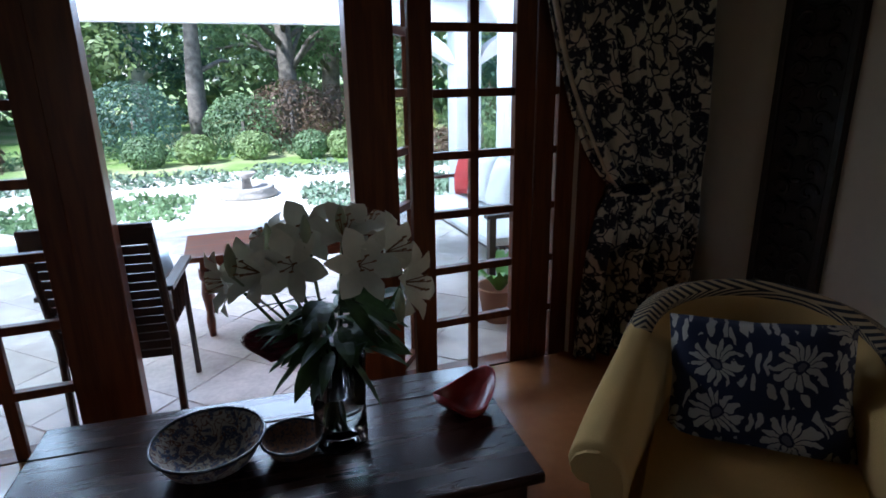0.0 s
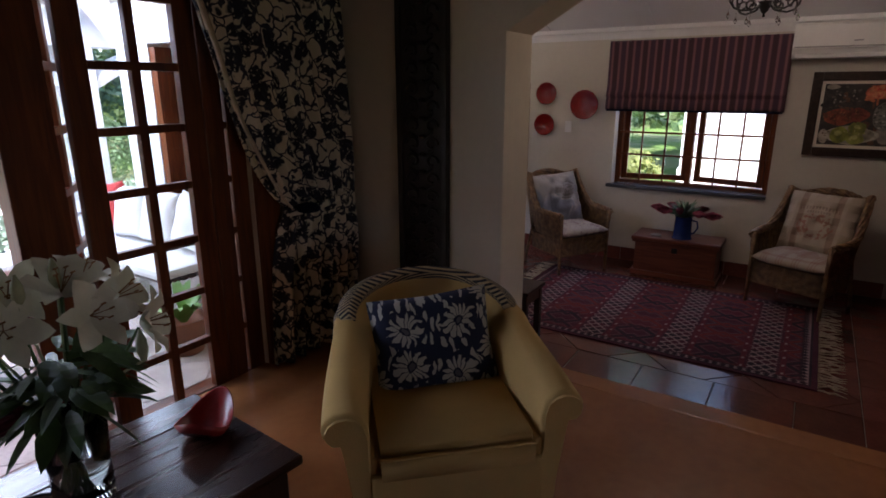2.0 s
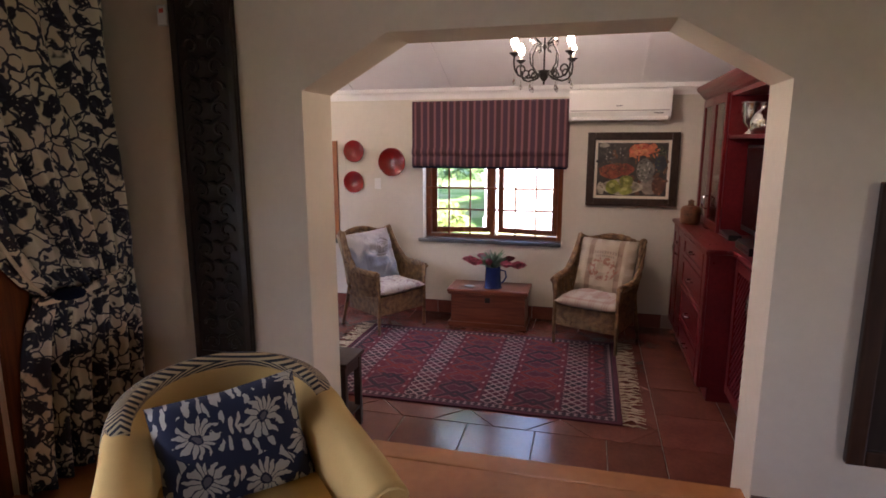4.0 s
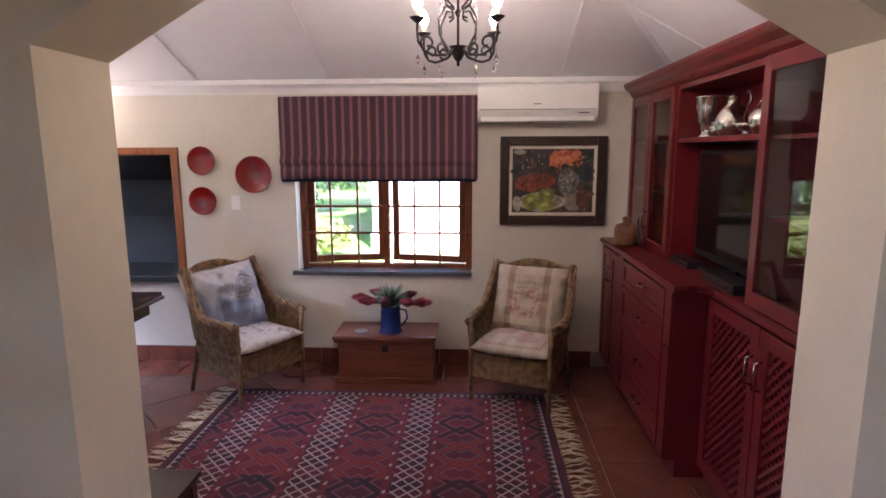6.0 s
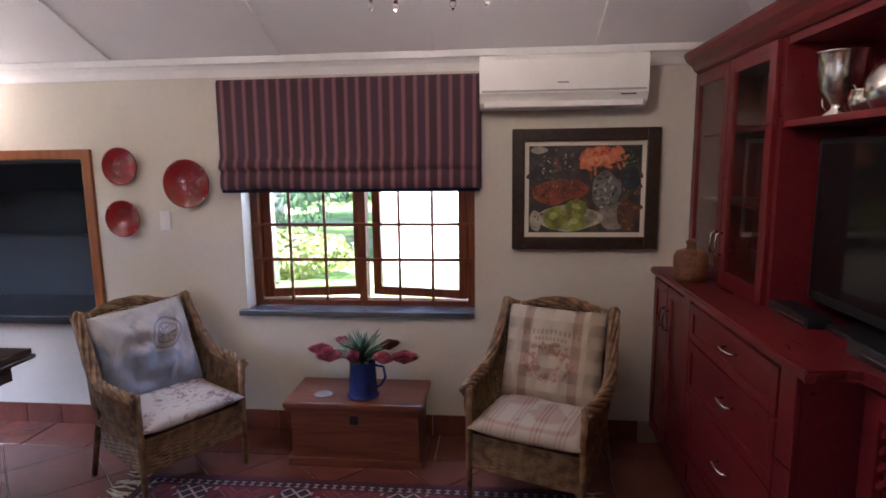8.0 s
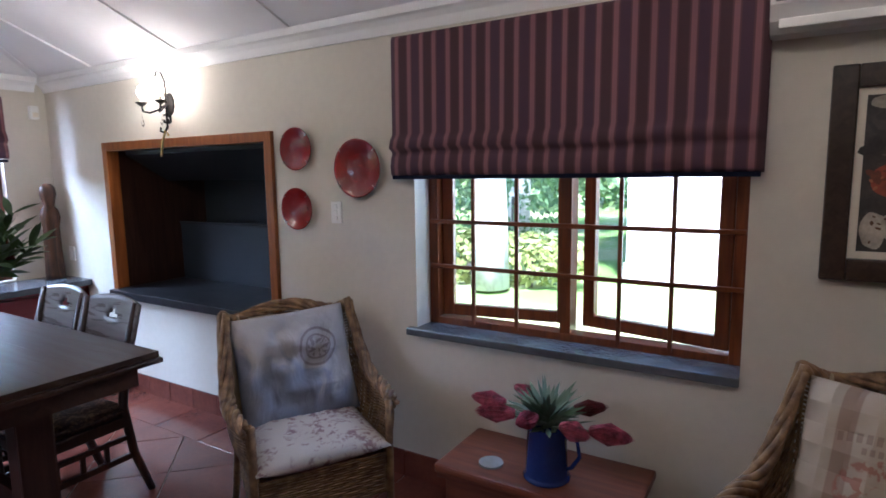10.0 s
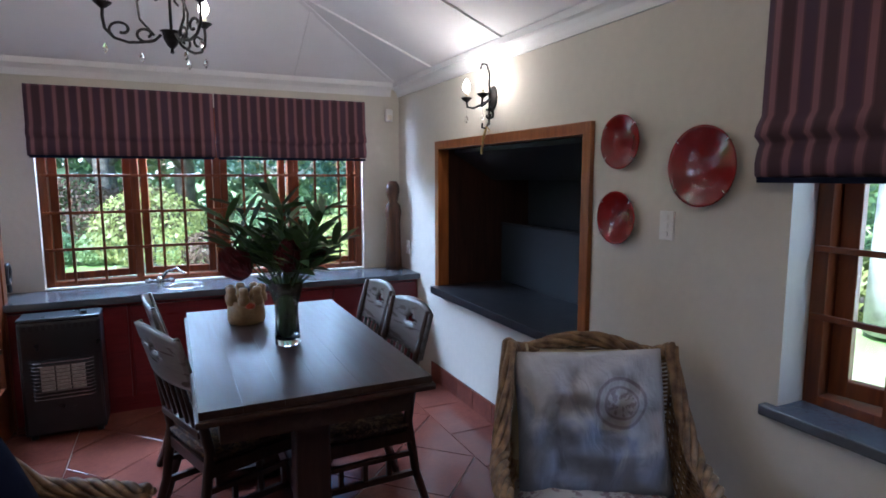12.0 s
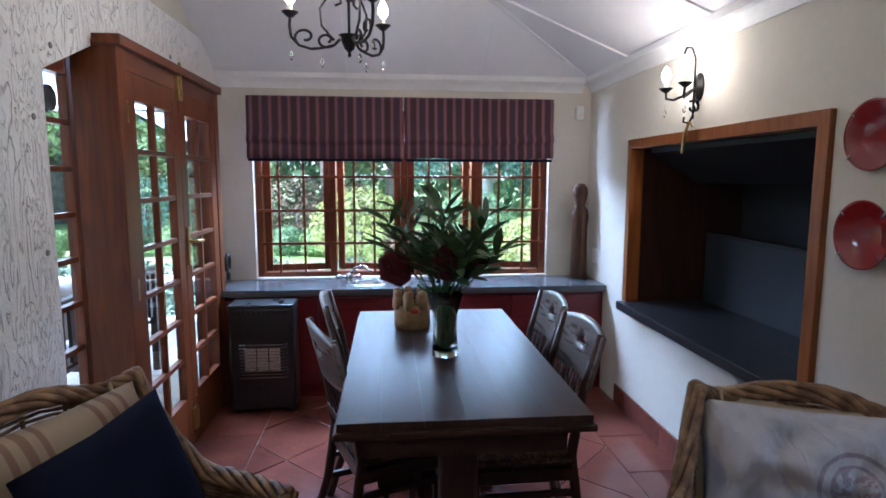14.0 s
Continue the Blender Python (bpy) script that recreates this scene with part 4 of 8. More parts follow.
rows_ = [("painted_grey_cloth", .16, -.15, .075, .11, (.26, .22, .18)), ("painted_table", .245, -.15, .07, .10, (.11, .045, .025)), ("painted_cloth", -.275, -.18, .04, .075, (.45, .40, .32)),
         ("painted_fruit", -.18, -.02, .12, .065, (.26, .055, .025)), ("painted_fruit", -.055, .0, .075, .055, (.22, .045, .025)), ("painted_shade", .255, .06, .055, .07, (.025, .032, .045)),
         ("painted_foliage", .25, .185, .06, .06, (.02, .025, .018)), ("painted_jar", -.26, .225, .05, .025, (.36, .32, .25)), ("painted_glass", .12, -.01, .08, .11, (.17, .165, .14)),
         ("painted_rose", .08, .185, .115, .066, (.50, .105, .045)), ("painted_rose_petal", .03, .175, .05, .045, (.60, .17, .08)), ("painted_rose_petal", .13, .185, .05, .045, (.58, .15, .07)), ("painted_rose_heart", .08, .20, .04, .03, (.48, .04, .02)),
         ("painted_bowl", -.086, -.165, .185, .085, (.44, .40, .31)), ("painted_bowl_hollow", -.086, -.165, .155, .07, (.30, .27, .20)),
         ("painted_pear", -.044, -.112, .062, .058, (.20, .22, .035)), ("painted_pear", -.163, -.165, .07, .066, (.25, .28, .04)), ("painted_pear", -.05, -.19, .062, .05, (.30, .32, .06)),
         ("painted_sheen", -.175, -.15, .028, .022, (.46, .48, .14)), ("painted_sheen", -.055, -.182, .024, .018, (.50, .50, .16)), ("painted_sheen", -.05, -.095, .02, .016, (.34, .36, .10))]
for i, (nm, x, z, rx, rz, c) in enumerate(rows_):
    rx = min(rx, (iw / 2 - abs(x)) / 1.13)
    rz = min(rz, (ih / 2 - abs(z)) / 1.13)
    blob(pc, nm, x, z, rx, rz, paint("painting_colour", c), -.0185 - .0003 * i, .07, seed=i)
# brush strokes over the large forms, one mesh a colour
rnd = random.Random(77)
def strokes(cx, cz, rx, rz, c, n, size, y):
    bm = bmesh.new()
    for i in range(n):
        a, r = rnd.random() * 6.28, rnd.random() ** .5
        x, z = cx + rx * r * math.cos(a), cz + rz * r * math.sin(a)
        x, z = max(-iw / 2 + .02, min(iw / 2 - .02, x)), max(-ih / 2 + .02, min(ih / 2 - .02, z))
        w, h, q = size * rnd.uniform(.5, 1.3), size * rnd.uniform(.2, .7), rnd.random() * 3.14
        vs = []
        for k in range(8):
            b = 6.283 * k / 8
            u, v = w * math.cos(b), h * math.sin(b)
            vs.append(bm.verts.new((x + u * math.cos(q) - v * math.sin(q), y - .000006 * i, z + u * math.sin(q) + v * math.cos(q))))
        bm.faces.new(vs)
    tagged(part("brushwork", bm, paint("painting_stroke", c), pc), kind="stuff")
for k, (cx, cz, rx, rz, c, n, size) in enumerate(((.05, .0, .30, .22, (.13, .060, .030), 46, .034), (.20, -.10, .12, .15, (.20, .12, .07), 26, .026), (-.2, .1, .12, .12, (.035, .03, .028), 30, .03), (-.15, .0, .15, .06, (.16, .045, .02), 40, .018), (.10, .17, .13, .075, (.55, .16, .06), 26, .026), (.06, .19, .07, .05, (.62, .24, .10), 14, .022), (-.16, .12, .14, .12, (.10, .085, .07), 16, .016), (-.17, .15, .10, .08, (.34, .32, .28), 9, .010), (-.15, -.01, .16, .065, (.34, .12, .05), 22, .008), (-.14, -.02, .15, .06, (.12, .02, .012), 26, .012),
        (.12, -.01, .07, .10, (.42, .41, .36), 18, .012), (.12, -.01, .07, .10, (.05, .05, .04), 16, .012), (.08, .19, .09, .05, (.66, .25, .13), 16, .013), (.08, .19, .08, .045, (.38, .045, .025), 10, .011), (.24, .10, .06, .14, (.06, .07, .035), 18, .014),
        (.25, .15, .05, .08, (.33, .27, .22), 8, .008), (.24, -.15, .06, .09, (.22, .09, .05), 14, .013), (-.27, -.17, .035, .07, (.12, .06, .03), 7, .008), (-.09, -.15, .10, .06, (.42, .42, .13), 8, .012))):
    strokes(cx, cz, rx, rz, c, n, size, -.0181 if k < 3 else -.0252 - .0008 * (k % 3))

# air conditioner
ac = thing("air_conditioner", (XE - .002, .74, 1.985), "white wall-mounted air conditioner above the picture", "air conditioner", turn=-90)
bm = bmesh.new()
prism(bm, [(0, 0), (-.10, .0), (-.155, .03), (-.185, .075), (-.19, .25), (-.175, .275), (0, .275)], "x", -.445, .445)
part("case", bm, M_PLASTIC, ac)
part("flap", boxes((-.42, .42, -.172, -.150, .004, .034), bevel=.004), M_PLASTIC, ac)
part("front_seam", boxes((-.43, .43, -.1935, -.186, .083, .093)), material("grey_plastic", (.35, .34, .33), .5), ac, "grey seam across the front")
part("mark", boxes((-.03, .03, -.192, -.188, .125, .133)), material("grey_mark", (.25, .25, .26), .5), ac)
part("display", boxes((.30, .38, -.1925, -.186, .06, .066)), M_BLACK, ac)

# counter with the sink under the north window
ct = thing("counter", (XW + .02, 5.655, 0), "red-fronted counter with a grey stone top under the window", "counter")
CW = XE - XW - .022
part("base", boxes((.02, CW, .06, .443, 0, .748)), M_RED, ct, "oxblood painted front")
for i in range(4):
    x0 = .05 + i * (CW - .07) / 4
    part("cupboard_door", boxes((x0 + .01, x0 + (CW - .07) / 4 - .01, .042, .062, .10, .72), bevel=.004), M_RED, ct)
# the stone top with a round hole for the bowl
bm = bmesh.new()
hx, hy, hr, ns = 1.07, .235, .13, 32
ring = [bm.verts.new((hx + hr * math.cos(2 * math.pi * i / ns), hy + hr * math.sin(2 * math.pi * i / ns), .79)) for i in range(ns)]
outer = []
for i in range(ns):
    c, s = math.cos(2 * math.pi * i / ns), math.sin(2 * math.pi * i / ns)
    k = min((.19 / abs(c)) if abs(c) > 1e-6 else 9, (.19 / abs(s)) if abs(s) > 1e-6 else 9)
    outer.append(bm.verts.new((hx + k * c, hy + k * s, .79)))
for i in range(ns):
    j = (i + 1) % ns
    bm.faces.new((ring[i], ring[j], outer[j], outer[i]))
lowr = [bm.verts.new((v.co.x, v.co.y, .75)) for v in ring]
for i in range(ns):
    j = (i + 1) % ns
    bm.faces.new((ring[j], ring[i], lowr[i], lowr[j]))
for r in ((0, hx - .19, 0, .443), (hx + .19, CW, 0, .443), (hx - .19, hx + .19, 0, hy - .19), (hx - .19, hx + .19, hy + .19, .443)):
    box(bm, r[0], r[1], r[2], r[3], .748, .79)
part("worktop", bm, M_SLATE, ct, "grey slate top")
bm = bmesh.new()
lathe(bm, [(.148, .796), (.143, .80), (.128, .796), (.12, .75), (.10, .66), (.03, .645), (0, .644)], 32, (hx, hy, 0))
part("sink", bm, M_STEEL, ct, "round steel bowl", True)
tp = thing("mixer_tap", (4.56, 5.94, .79), "chrome mixer tap behind the round sink", "tap")
bm = bmesh.new(); lathe(bm, [(.03, 0), (.028, .02), (.02, .05), (.022, .07), (0, .075)], 16); part("body", bm, M_STEEL, tp, smooth=True)
bm = bmesh.new(); tube(bm, [(0, 0, .05), (.05, -.02, .11), (.11, -.05, .13), (.15, -.07, .10), (.155, -.072, .085)], .011, 8); part("spout", bm, M_STEEL, tp, smooth=True)
for sx in (-1, 1):
    bm = bmesh.new()
    tube(bm, [(0, 0, .04), (sx * .06, -.02, .045)], .012, 8)
    lathe(bm, [(.0, .02), (.026, .025), (.026, .05), (0, .055)], 8, (sx * .07, -.02, .01))
    part("handle", bm, M_STEEL, tp, smooth=True)

# carved figure at the end of the counter: one plain mesh
bm = bmesh.new()
lathe(bm, [(0, 0), (.07, 0), (.068, .04), (.06, .25), (.058, .40), (.07, .47), (.06, .53), (.038, .56), (.045, .60), (.058, .65), (.052, .70), (.03, .73), (0, .735)], 20)
for v in bm.verts:
    v.co.y *= .85
tagged(finish("statue", bm, M_STATUE, True), "tall carved brown wooden figure standing on the counter", "statue").matrix_basis = pose(6.32, 5.965, .79)

# gas heater
ht = thing("gas_heater", (3.81, 5.43, 0), "black portable gas heater with a wire guard", "heater")
HW, HD, HH = .42, .21, .72
part("case", boxes((0, HW, 0, HD, .03, HH), bevel=.02), M_BLACK, ht)
part("top_cover", boxes((.0, HW, .002, HD, HH + .001, HH + .018), bevel=.008), material("dark_metal_top", (.05, .055, .06), .3, .5), ht)
for i in range(11):
    part("vent_slot", boxes((.03 + i * .032, .05 + i * .032, -.004, .004, HH - .05, HH - .02)), M_SOOT, ht)
for i in range(3):
    part("heating_plate", boxes((.10 + i * .078, .172 + i * .078, -.004, .012, .30, .45), bevel=.004), material("pale_ceramic_grid", (.42, .38, .33), .8, vary=.2, scale=60, fine=250, bump=.4), ht, "pale ceramic burner plate")
part("burner_recess", boxes((.06, .37, -.002, .01, .26, .49)), M_SOOT, ht)
for i in range(11):
    bm = bmesh.new()
    z = .26 + i * .022
    tube(bm, [(.05, .005, z), (.08, -.03, z), (.35, -.03, z), (.38, .005, z)], .0028, 5)
    part("guard_wire", bm, M_STEEL, ht)
for x, y in ((.04, .04), (HW - .04, .04), (.04, HD - .04), (HW - .04, HD - .04)):
    bm = bmesh.new(); lathe(bm, [(0, 0), (.018, .004), (.02, .018), (.018, .03), (0, .035)], 10, (x, y, 0)); part("castor", bm, M_BLACK, ht)
bm = bmesh.new(); lathe(bm, [(.02, 0), (.016, .02), (0, .022)], 12, (.33, .06, HH + .018)); part("knob", bm, M_BLACK, ht)
# fan-like handle of a thing hung beside the counter
bm = bmesh.new()
tube(bm, [(0, .045 * math.cos(a), .06 * math.sin(a)) for a in [2 * math.pi * i / 16 for i in range(16)]], .014, 8, True)
tube(bm, [(0, 0, -.05), (0, .01, -.12)], .014, 8)
tagged(finish("hanging_tool", bm, M_BLACK, True), "black looped handle hanging on the white wall", "tool").matrix_basis = pose(3.70, 5.90, .95)

# glazed double doors towards the patio, standing proud of the wall
def glazed_leaf(parent, name, width, height, at, turn, rows=7, cols=2, skirt=.30, mat=None, stile=.095):
    """A door leaf with small panes; x along its width from the hinge, z up."""
    mat = mat or M_OAK
    lf = new(name)
    lf.parent = parent
    lf.matrix_basis = pose(*at, 0, 0, turn)
    t = .022
    part("stile", boxes((0, stile, -t, t, 0, height), bevel=.004), mat, lf)
    part("stile", boxes((width - stile, width, -t, t, 0, height), bevel=.004), mat, lf)
    part("top_rail", boxes((stile, width - stile, -t + .001, t - .001, height - .12, height), bevel=.003), mat, lf)
    part("bottom_rail", boxes((stile, width - stile, -t + .001, t - .001, 0, skirt), bevel=.003), mat, lf)
    z0, z1 = skirt, height - .12
    x0, x1 = stile, width - stile
    bars = [(x0 + (x1 - x0) * i / cols - .012, x0 + (x1 - x0) * i / cols + .012, -.016, .016, z0, z1) for i in range(1, cols)]
    bars += [(x0, x1, -.017, .017, z0 + (z1 - z0) * j / rows - .012, z0 + (z1 - z0) * j / rows + .012) for j in range(1, rows)]
    part("glazing_bars", boxes(*bars, bevel=.003), mat, lf)
    for i in range(cols):
        for j in range(rows):
            g = part("pane", boxes((x0 + (x1 - x0) * i / cols + .01, x0 + (x1 - x0) * (i + 1) / cols - .01, -.002, .002, z0 + (z1 - z0) * j / rows + .01, z0 + (z1 - z0) * (j + 1) / rows - .01)), M_GLASS, lf)
            g.visible_shadow = False
    return lf


d1 = new("door_1")
d1.matrix_basis = pose(3.70, DOOR_Y0, 0, 0, 0, 90)
tagged(d1, "closed red-brown glazed double door with brass bolts", "door", kind="structure")
DW = DOOR_Y1 - DOOR_Y0
part("jamb", boxes((-.02, .06, -.02, .17, 0, 2.14), bevel=.004), M_OAK, d1)
part("jamb", boxes((DW - .06, DW + .02, -.02, .06, 0, 2.14), bevel=.004), M_OAK, d1)
part("head", boxes((-.035, DW + .035, -.045, .07, 2.115, 2.16), bevel=.004), M_OAKX, d1)
part("head_board", boxes((.06, DW - .06, -.012, .07, 2.03, 2.115)), M_OAKX, d1)
lw_ = (DW - .12) / 2
glazed_leaf(d1, "leaf", lw_ - .002, 2.02, (.06, .01, .008), 0)
glazed_leaf(d1, "leaf", lw_ - .002, 2.02, (.06 + lw_ + .002, .01, .008), 0)
hd = part("handle", boxes((DW / 2 + .025, DW / 2 + .06, -.024, -.012, 1.06, 1.28), bevel=.005), M_BRASS, d1, "brass handle plate")
bm = bmesh.new(); tube(bm, [(DW / 2 + .042, -.02, 1.20), (DW / 2 + .042, -.06, 1.20), (DW / 2 + .15, -.065, 1.195)], .009, 8); part("lever", bm, M_BRASS, hd, smooth=True)
for z in (1.98, .10):
    bt = part("bolt", boxes((DW / 2 - .035, DW / 2 + .035, -.03, -.012, z, z + .13), bevel=.004), M_BRASS, d1, "brass bolt")
    bm = bmesh.new(); tube(bm, [(DW / 2 - .012, -.035, z + .02), (DW / 2 - .012, -.035, z + .2)], .007, 6); part("bolt_rod", bm, M_BRASS, bt)
for z in (.25, 1.0, 1.8):
    part("hinge", boxes((.045, .07, -.02, -.008, z, z + .10), bevel=.002), M_BRASS, d1)
# fixed side light
sd = new("window_3")
sd.matrix_basis = pose(3.50, 3.94, 0, 0, 0, 90)
tagged(sd, "narrow glazed side light beside the double door", "window", kind="structure")
glazed_leaf(sd, "leaf", .41, 2.10, (-.02, .0, 0.005), 0, 7, 1, .62, None, .045)
for y, z in ((4.0, 2.045), (4.384, 2.16), (3.862, 1.773), (3.878, 1.288), (5.208, 2.247)):
    bm = bmesh.new(); lathe(bm, [(0, .002), (.009, .0015), (.013, -.003), (0, -.003)], 12)
    bmesh.ops.rotate(bm, verts=bm.verts, cent=(0, 0, 0), matrix=Matrix.Rotation(radians(90), 3, "Y"))
    part("nail_head", bm, M_NAIL, wall_w, "grey nail head").matrix_basis = pose(XW + .002, y, z)
bm = bmesh.new(); lathe(bm, [(0, 0), (.05, 0), (.055, .02), (.05, .05), (0, .06)], 20); part("thermometer", bm, M_BLACK, sd, "round black thermometer").matrix_basis = pose(.10, -.03, 1.86, 90, 0, 0)
# the frame of the next opening by the counter
tr = structure("trim", boxes((3.50, 3.66, 5.78, 5.86, 0, 2.10), bevel=.004), M_OAK, "red-brown wooden frame beside the double door", "trim")

# red built-in cabinet along the south wall: base units, top, upper units
def cab_unit(name, x0, x1, front, z0, z1, label, back=YS + .004):
    u = thing(name, (x0, front, z0), label, "cabinet", "red built-in cabinet")
    return u, x1 - x0, back - front, z1 - z0


def raised_door(parent, x0, x1, z0, z1, name="cupboard_door", knob=None):
    st = .055
    part(name, boxes((x0, x0 + st, 0, .022, z0, z1), (x1 - st, x1, 0, .022, z0, z1), (x0 + st, x1 - st, 0, .022, z0, z0 + st), (x0 + st, x1 - st, 0, .022, z1 - st, z1), (x0 + st - .002, x1 - st + .002, 0, .012, z0 + st - .002, z1 - st + .002), bevel=.003), M_RED, parent)


def pull(parent, x, z, upright=True, length=.11, y=.022):
    bm = bmesh.new()
    a = [(0, 0, -length / 2), (0, .03, -length / 2 + .008), (0, .034, 0), (0, .03, length / 2 - .008), (0, 0, length / 2)]
    if not upright:
        a = [(q[2], q[1], q[0]) for q in a]
    tube(bm, [(x + q[0], y + q[1], z + q[2]) for q in a], .006, 6)
    return part("handle", bm, M_STEEL, parent, "dark chrome bow handle", True)


TOPZ = 1.05
# tall narrow doors by the window wall
u, w, d, h_ = cab_unit("base_cabinet", 5.88, 6.425, .155, 0, TOPZ, "oxblood base cabinet with two narrow doors")
part("body", boxes((0, w, d, 0, .10, h_)), M_RED, u)
part("plinth", boxes((0, w, d, -.07, 0, .10)), M_RED, u)
for i in range(2):
    raised_door(u, i * w / 2 + .006, (i + 1) * w / 2 - .006, .12, h_ - .02)
pull(u, w / 2 - .035, h_ - .20); pull(u, w / 2 + .035, h_ - .20)
# drawers, standing a little forward
u, w, d, h_ = cab_unit("drawer_cabinet", 4.80, 5.88, .16, 0, TOPZ, "oxblood cabinet of wide drawers with chrome handles")
part("body", boxes((0, w, d, 0, .10, h_)), M_RED, u)
part("plinth", boxes((0, w, d, -.05, 0, .10)), M_RED, u)
part("pilaster", boxes((0, .10, 0, .02, .10, h_), bevel=.004), M_RED, u)
part("pilaster", boxes((w - .10, w, 0, .02, .10, h_), bevel=.004), M_RED, u)
for z0, z1 in ((.12, .30), (.31, .60), (.61, .85), (.86, 1.03)):
    st = .04
    dr = part("drawer", boxes((.11, w - .11, 0, .012, z0, z1), (.11, .11 + st, .012, .022, z0, z1), (w - .11 - st, w - .11, .012, .022, z0, z1), (.11 + st, w - .11 - st, .012, .022, z0, z0 + st), (.11 + st, w - .11 - st, .012, .022, z1 - st, z1), bevel=.003), M_RED, u)
    pull(dr, w / 2 - .06, (z0 + z1) / 2 + .02, False)
# lattice doors
u, w, d, h_ = cab_unit("lattice_cabinet", 3.66, 4.795, -.02, 0, TOPZ, "oxblood cabinet with a pair of lattice doors")
part("body", boxes((0, w, d, -.012, .08, h_)), M_RED, u)
part("plinth", boxes((0, w, d, -.03, 0, .08)), M_RED, u)
for i in range(2):
    x0, x1, z0, z1, st = .03 + i * (w - .06) / 2 + .004, .03 + (i + 1) * (w - .06) / 2 - .004, .10, h_ - .02, .07
    dr = part("lattice_door", boxes((x0, x0 + st, 0, .026, z0, z1), (x1 - st, x1, 0, .026, z0, z1), (x0 + st, x1 - st, 0, .026, z0, z0 + st), (x0 + st, x1 - st, 0, .026, z1 - st, z1), bevel=.003), M_RED, u)
    # Thin dark sheet set between the slats and the red body.
    part("door_back", boxes((x0 + st, x1 - st, -.010, -.004, z0 + st, z1 - st)), M_SOOT, dr, "dark sheet behind the lattice")
    a0, a1, b0, b1 = x0 + st, x1 - st, z0 + st, z1 - st
    for sgn in (1, -1):
        k = -3.0
        while k < 3.0:
            c = (a0 if sgn > 0 else a1)
            pts = []
            for x in (a0, a1):
                pts.append((x, b0 + k + sgn * (x - c)))
            (xa, za), (xb, zb) = pts
            lo, hi = b0, b1
            def clip(xa, za, xb, zb):
                if (za < lo and zb < lo) or (za > hi and zb > hi):
                    return None
                def at(z):
                    return xa + (xb - xa) * (z - za) / (zb - za)
                p, q = (xa, za), (xb, zb)
                if p[1] < lo: p = (at(lo), lo)
                if p[1] > hi: p = (at(hi), hi)
                if q[1] < lo: q = (at(lo), lo)
                if q[1] > hi: q = (at(hi), hi)
                return p, q
            r = clip(xa, za, xb, zb)
            if r:
                (xa, za), (xb, zb) = r
                dx, dz = xb - xa, zb - za
                L = math.hypot(dx, dz)
                if L > .02:
                    bm = bmesh.new()
                    nx, nz = -dz / L * .008, dx / L * .008
                    y0, y1 = (.004, .011) if sgn > 0 else (.0115, .0185)
                    prism(bm, [(xa + nx, za + nz), (xb + nx, zb + nz), (xb - nx, zb - nz), (xa - nx, za - nz)], "y", y0, y1)
                    part("slat", bm, M_RED, dr)
            k += .052
    pull(dr, x1 - .035 if i == 0 else x0 + .035, h_ - .22, True, .13, .026)
# the top
bm = bmesh.new()
prism(bm, [(3.64, YS + .004), (6.425, YS + .004), (6.425, .20), (4.72, .20), (4.715, .17), (4.75, .07), (4.735, .03), (4.69, .015), (3.64, .015)], "z", TOPZ + .001, TOPZ + .04)
bmesh.ops.bevel(bm, geom=[e for e in bm.edges if abs(e.verts[0].co.z - e.verts[1].co.z) < 1e-5], offset=.008, segments=2, affect="EDGES")
tagged(finish("cabinet_top", bm, M_RED), "oxblood wooden top stepping back along the cabinet", "worktop")
TZ = TOPZ + .041
# upper units
UF = -.02
def glass_unit(x0, x1, front, n, label):
    u, w, d, h_ = cab_unit("glass_cabinet", x0, x1, front, TZ, 2.16, label)
    t = .02
    part("body", boxes((0, t, d, 0, 0, h_), (w - t, w, d, 0, 0, h_), (t, w - t, d, d + t, 0, h_), (t, w - t, d + t, 0, 0, t), (t, w - t, d + t, 0, h_ - t, h_)), M_RED, u)
    part("shelf", boxes((t, w - t, d + t, -.03, h_ * .36, h_ * .36 + .015)), M_RED, u)
    part("shelf", boxes((t, w - t, d + t, -.03, h_ * .68, h_ * .68 + .015)), M_RED, u)
    for i in range(n):
        a, b, st = i * w / n + .003, (i + 1) * w / n - .003, .06
        dr = part("glass_door", boxes((a, a + st, 0, .022, .004, h_ - .004), (b - st, b, 0, .022, .004, h_ - .004), (a + st, b - st, 0, .022, .004, .07), (a + st, b - st, 0, .022, h_ - .07, h_ - .004), bevel=.003), M_RED, u)
        g = part("pane", boxes((a + st - .004, b - st + .004, .008, .012, .066, h_ - .066)), M_GLASS, dr)
        g.visible_shadow = False
        pull(dr, (b - .03) if i == 0 and n == 2 else a + .03, .20, True, .11, .022)
    return u
glass_unit(5.48, 6.42, UF, 2, "oxblood glass-fronted cabinet with two narrow doors")
glass_unit(3.70, 4.40, UF, 1, "oxblood cabinet with one tall glass door")
u, w, d, h_ = cab_unit("open_shelf", 4.40, 5.48, UF, TZ, 2.16, "oxblood open shelf unit above the screen")
part("back_board", boxes((0, w, d, d + .02, 0, h_)), M_RED, u)
part("side_board", boxes((.002, .03, d + .02, 0, 0, h_)), M_RED, u)
part("side_board", boxes((w - .03, w - .002, d + .02, 0, 0, h_)), M_RED, u)
part("shelf", boxes((.03, w - .03, d + .02, -.005, .725, .75), bevel=.003), M_RED, u)
part("top_board", boxes((.03, w - .03, d + .02, -.005, h_ - .03, h_)), M_RED, u)
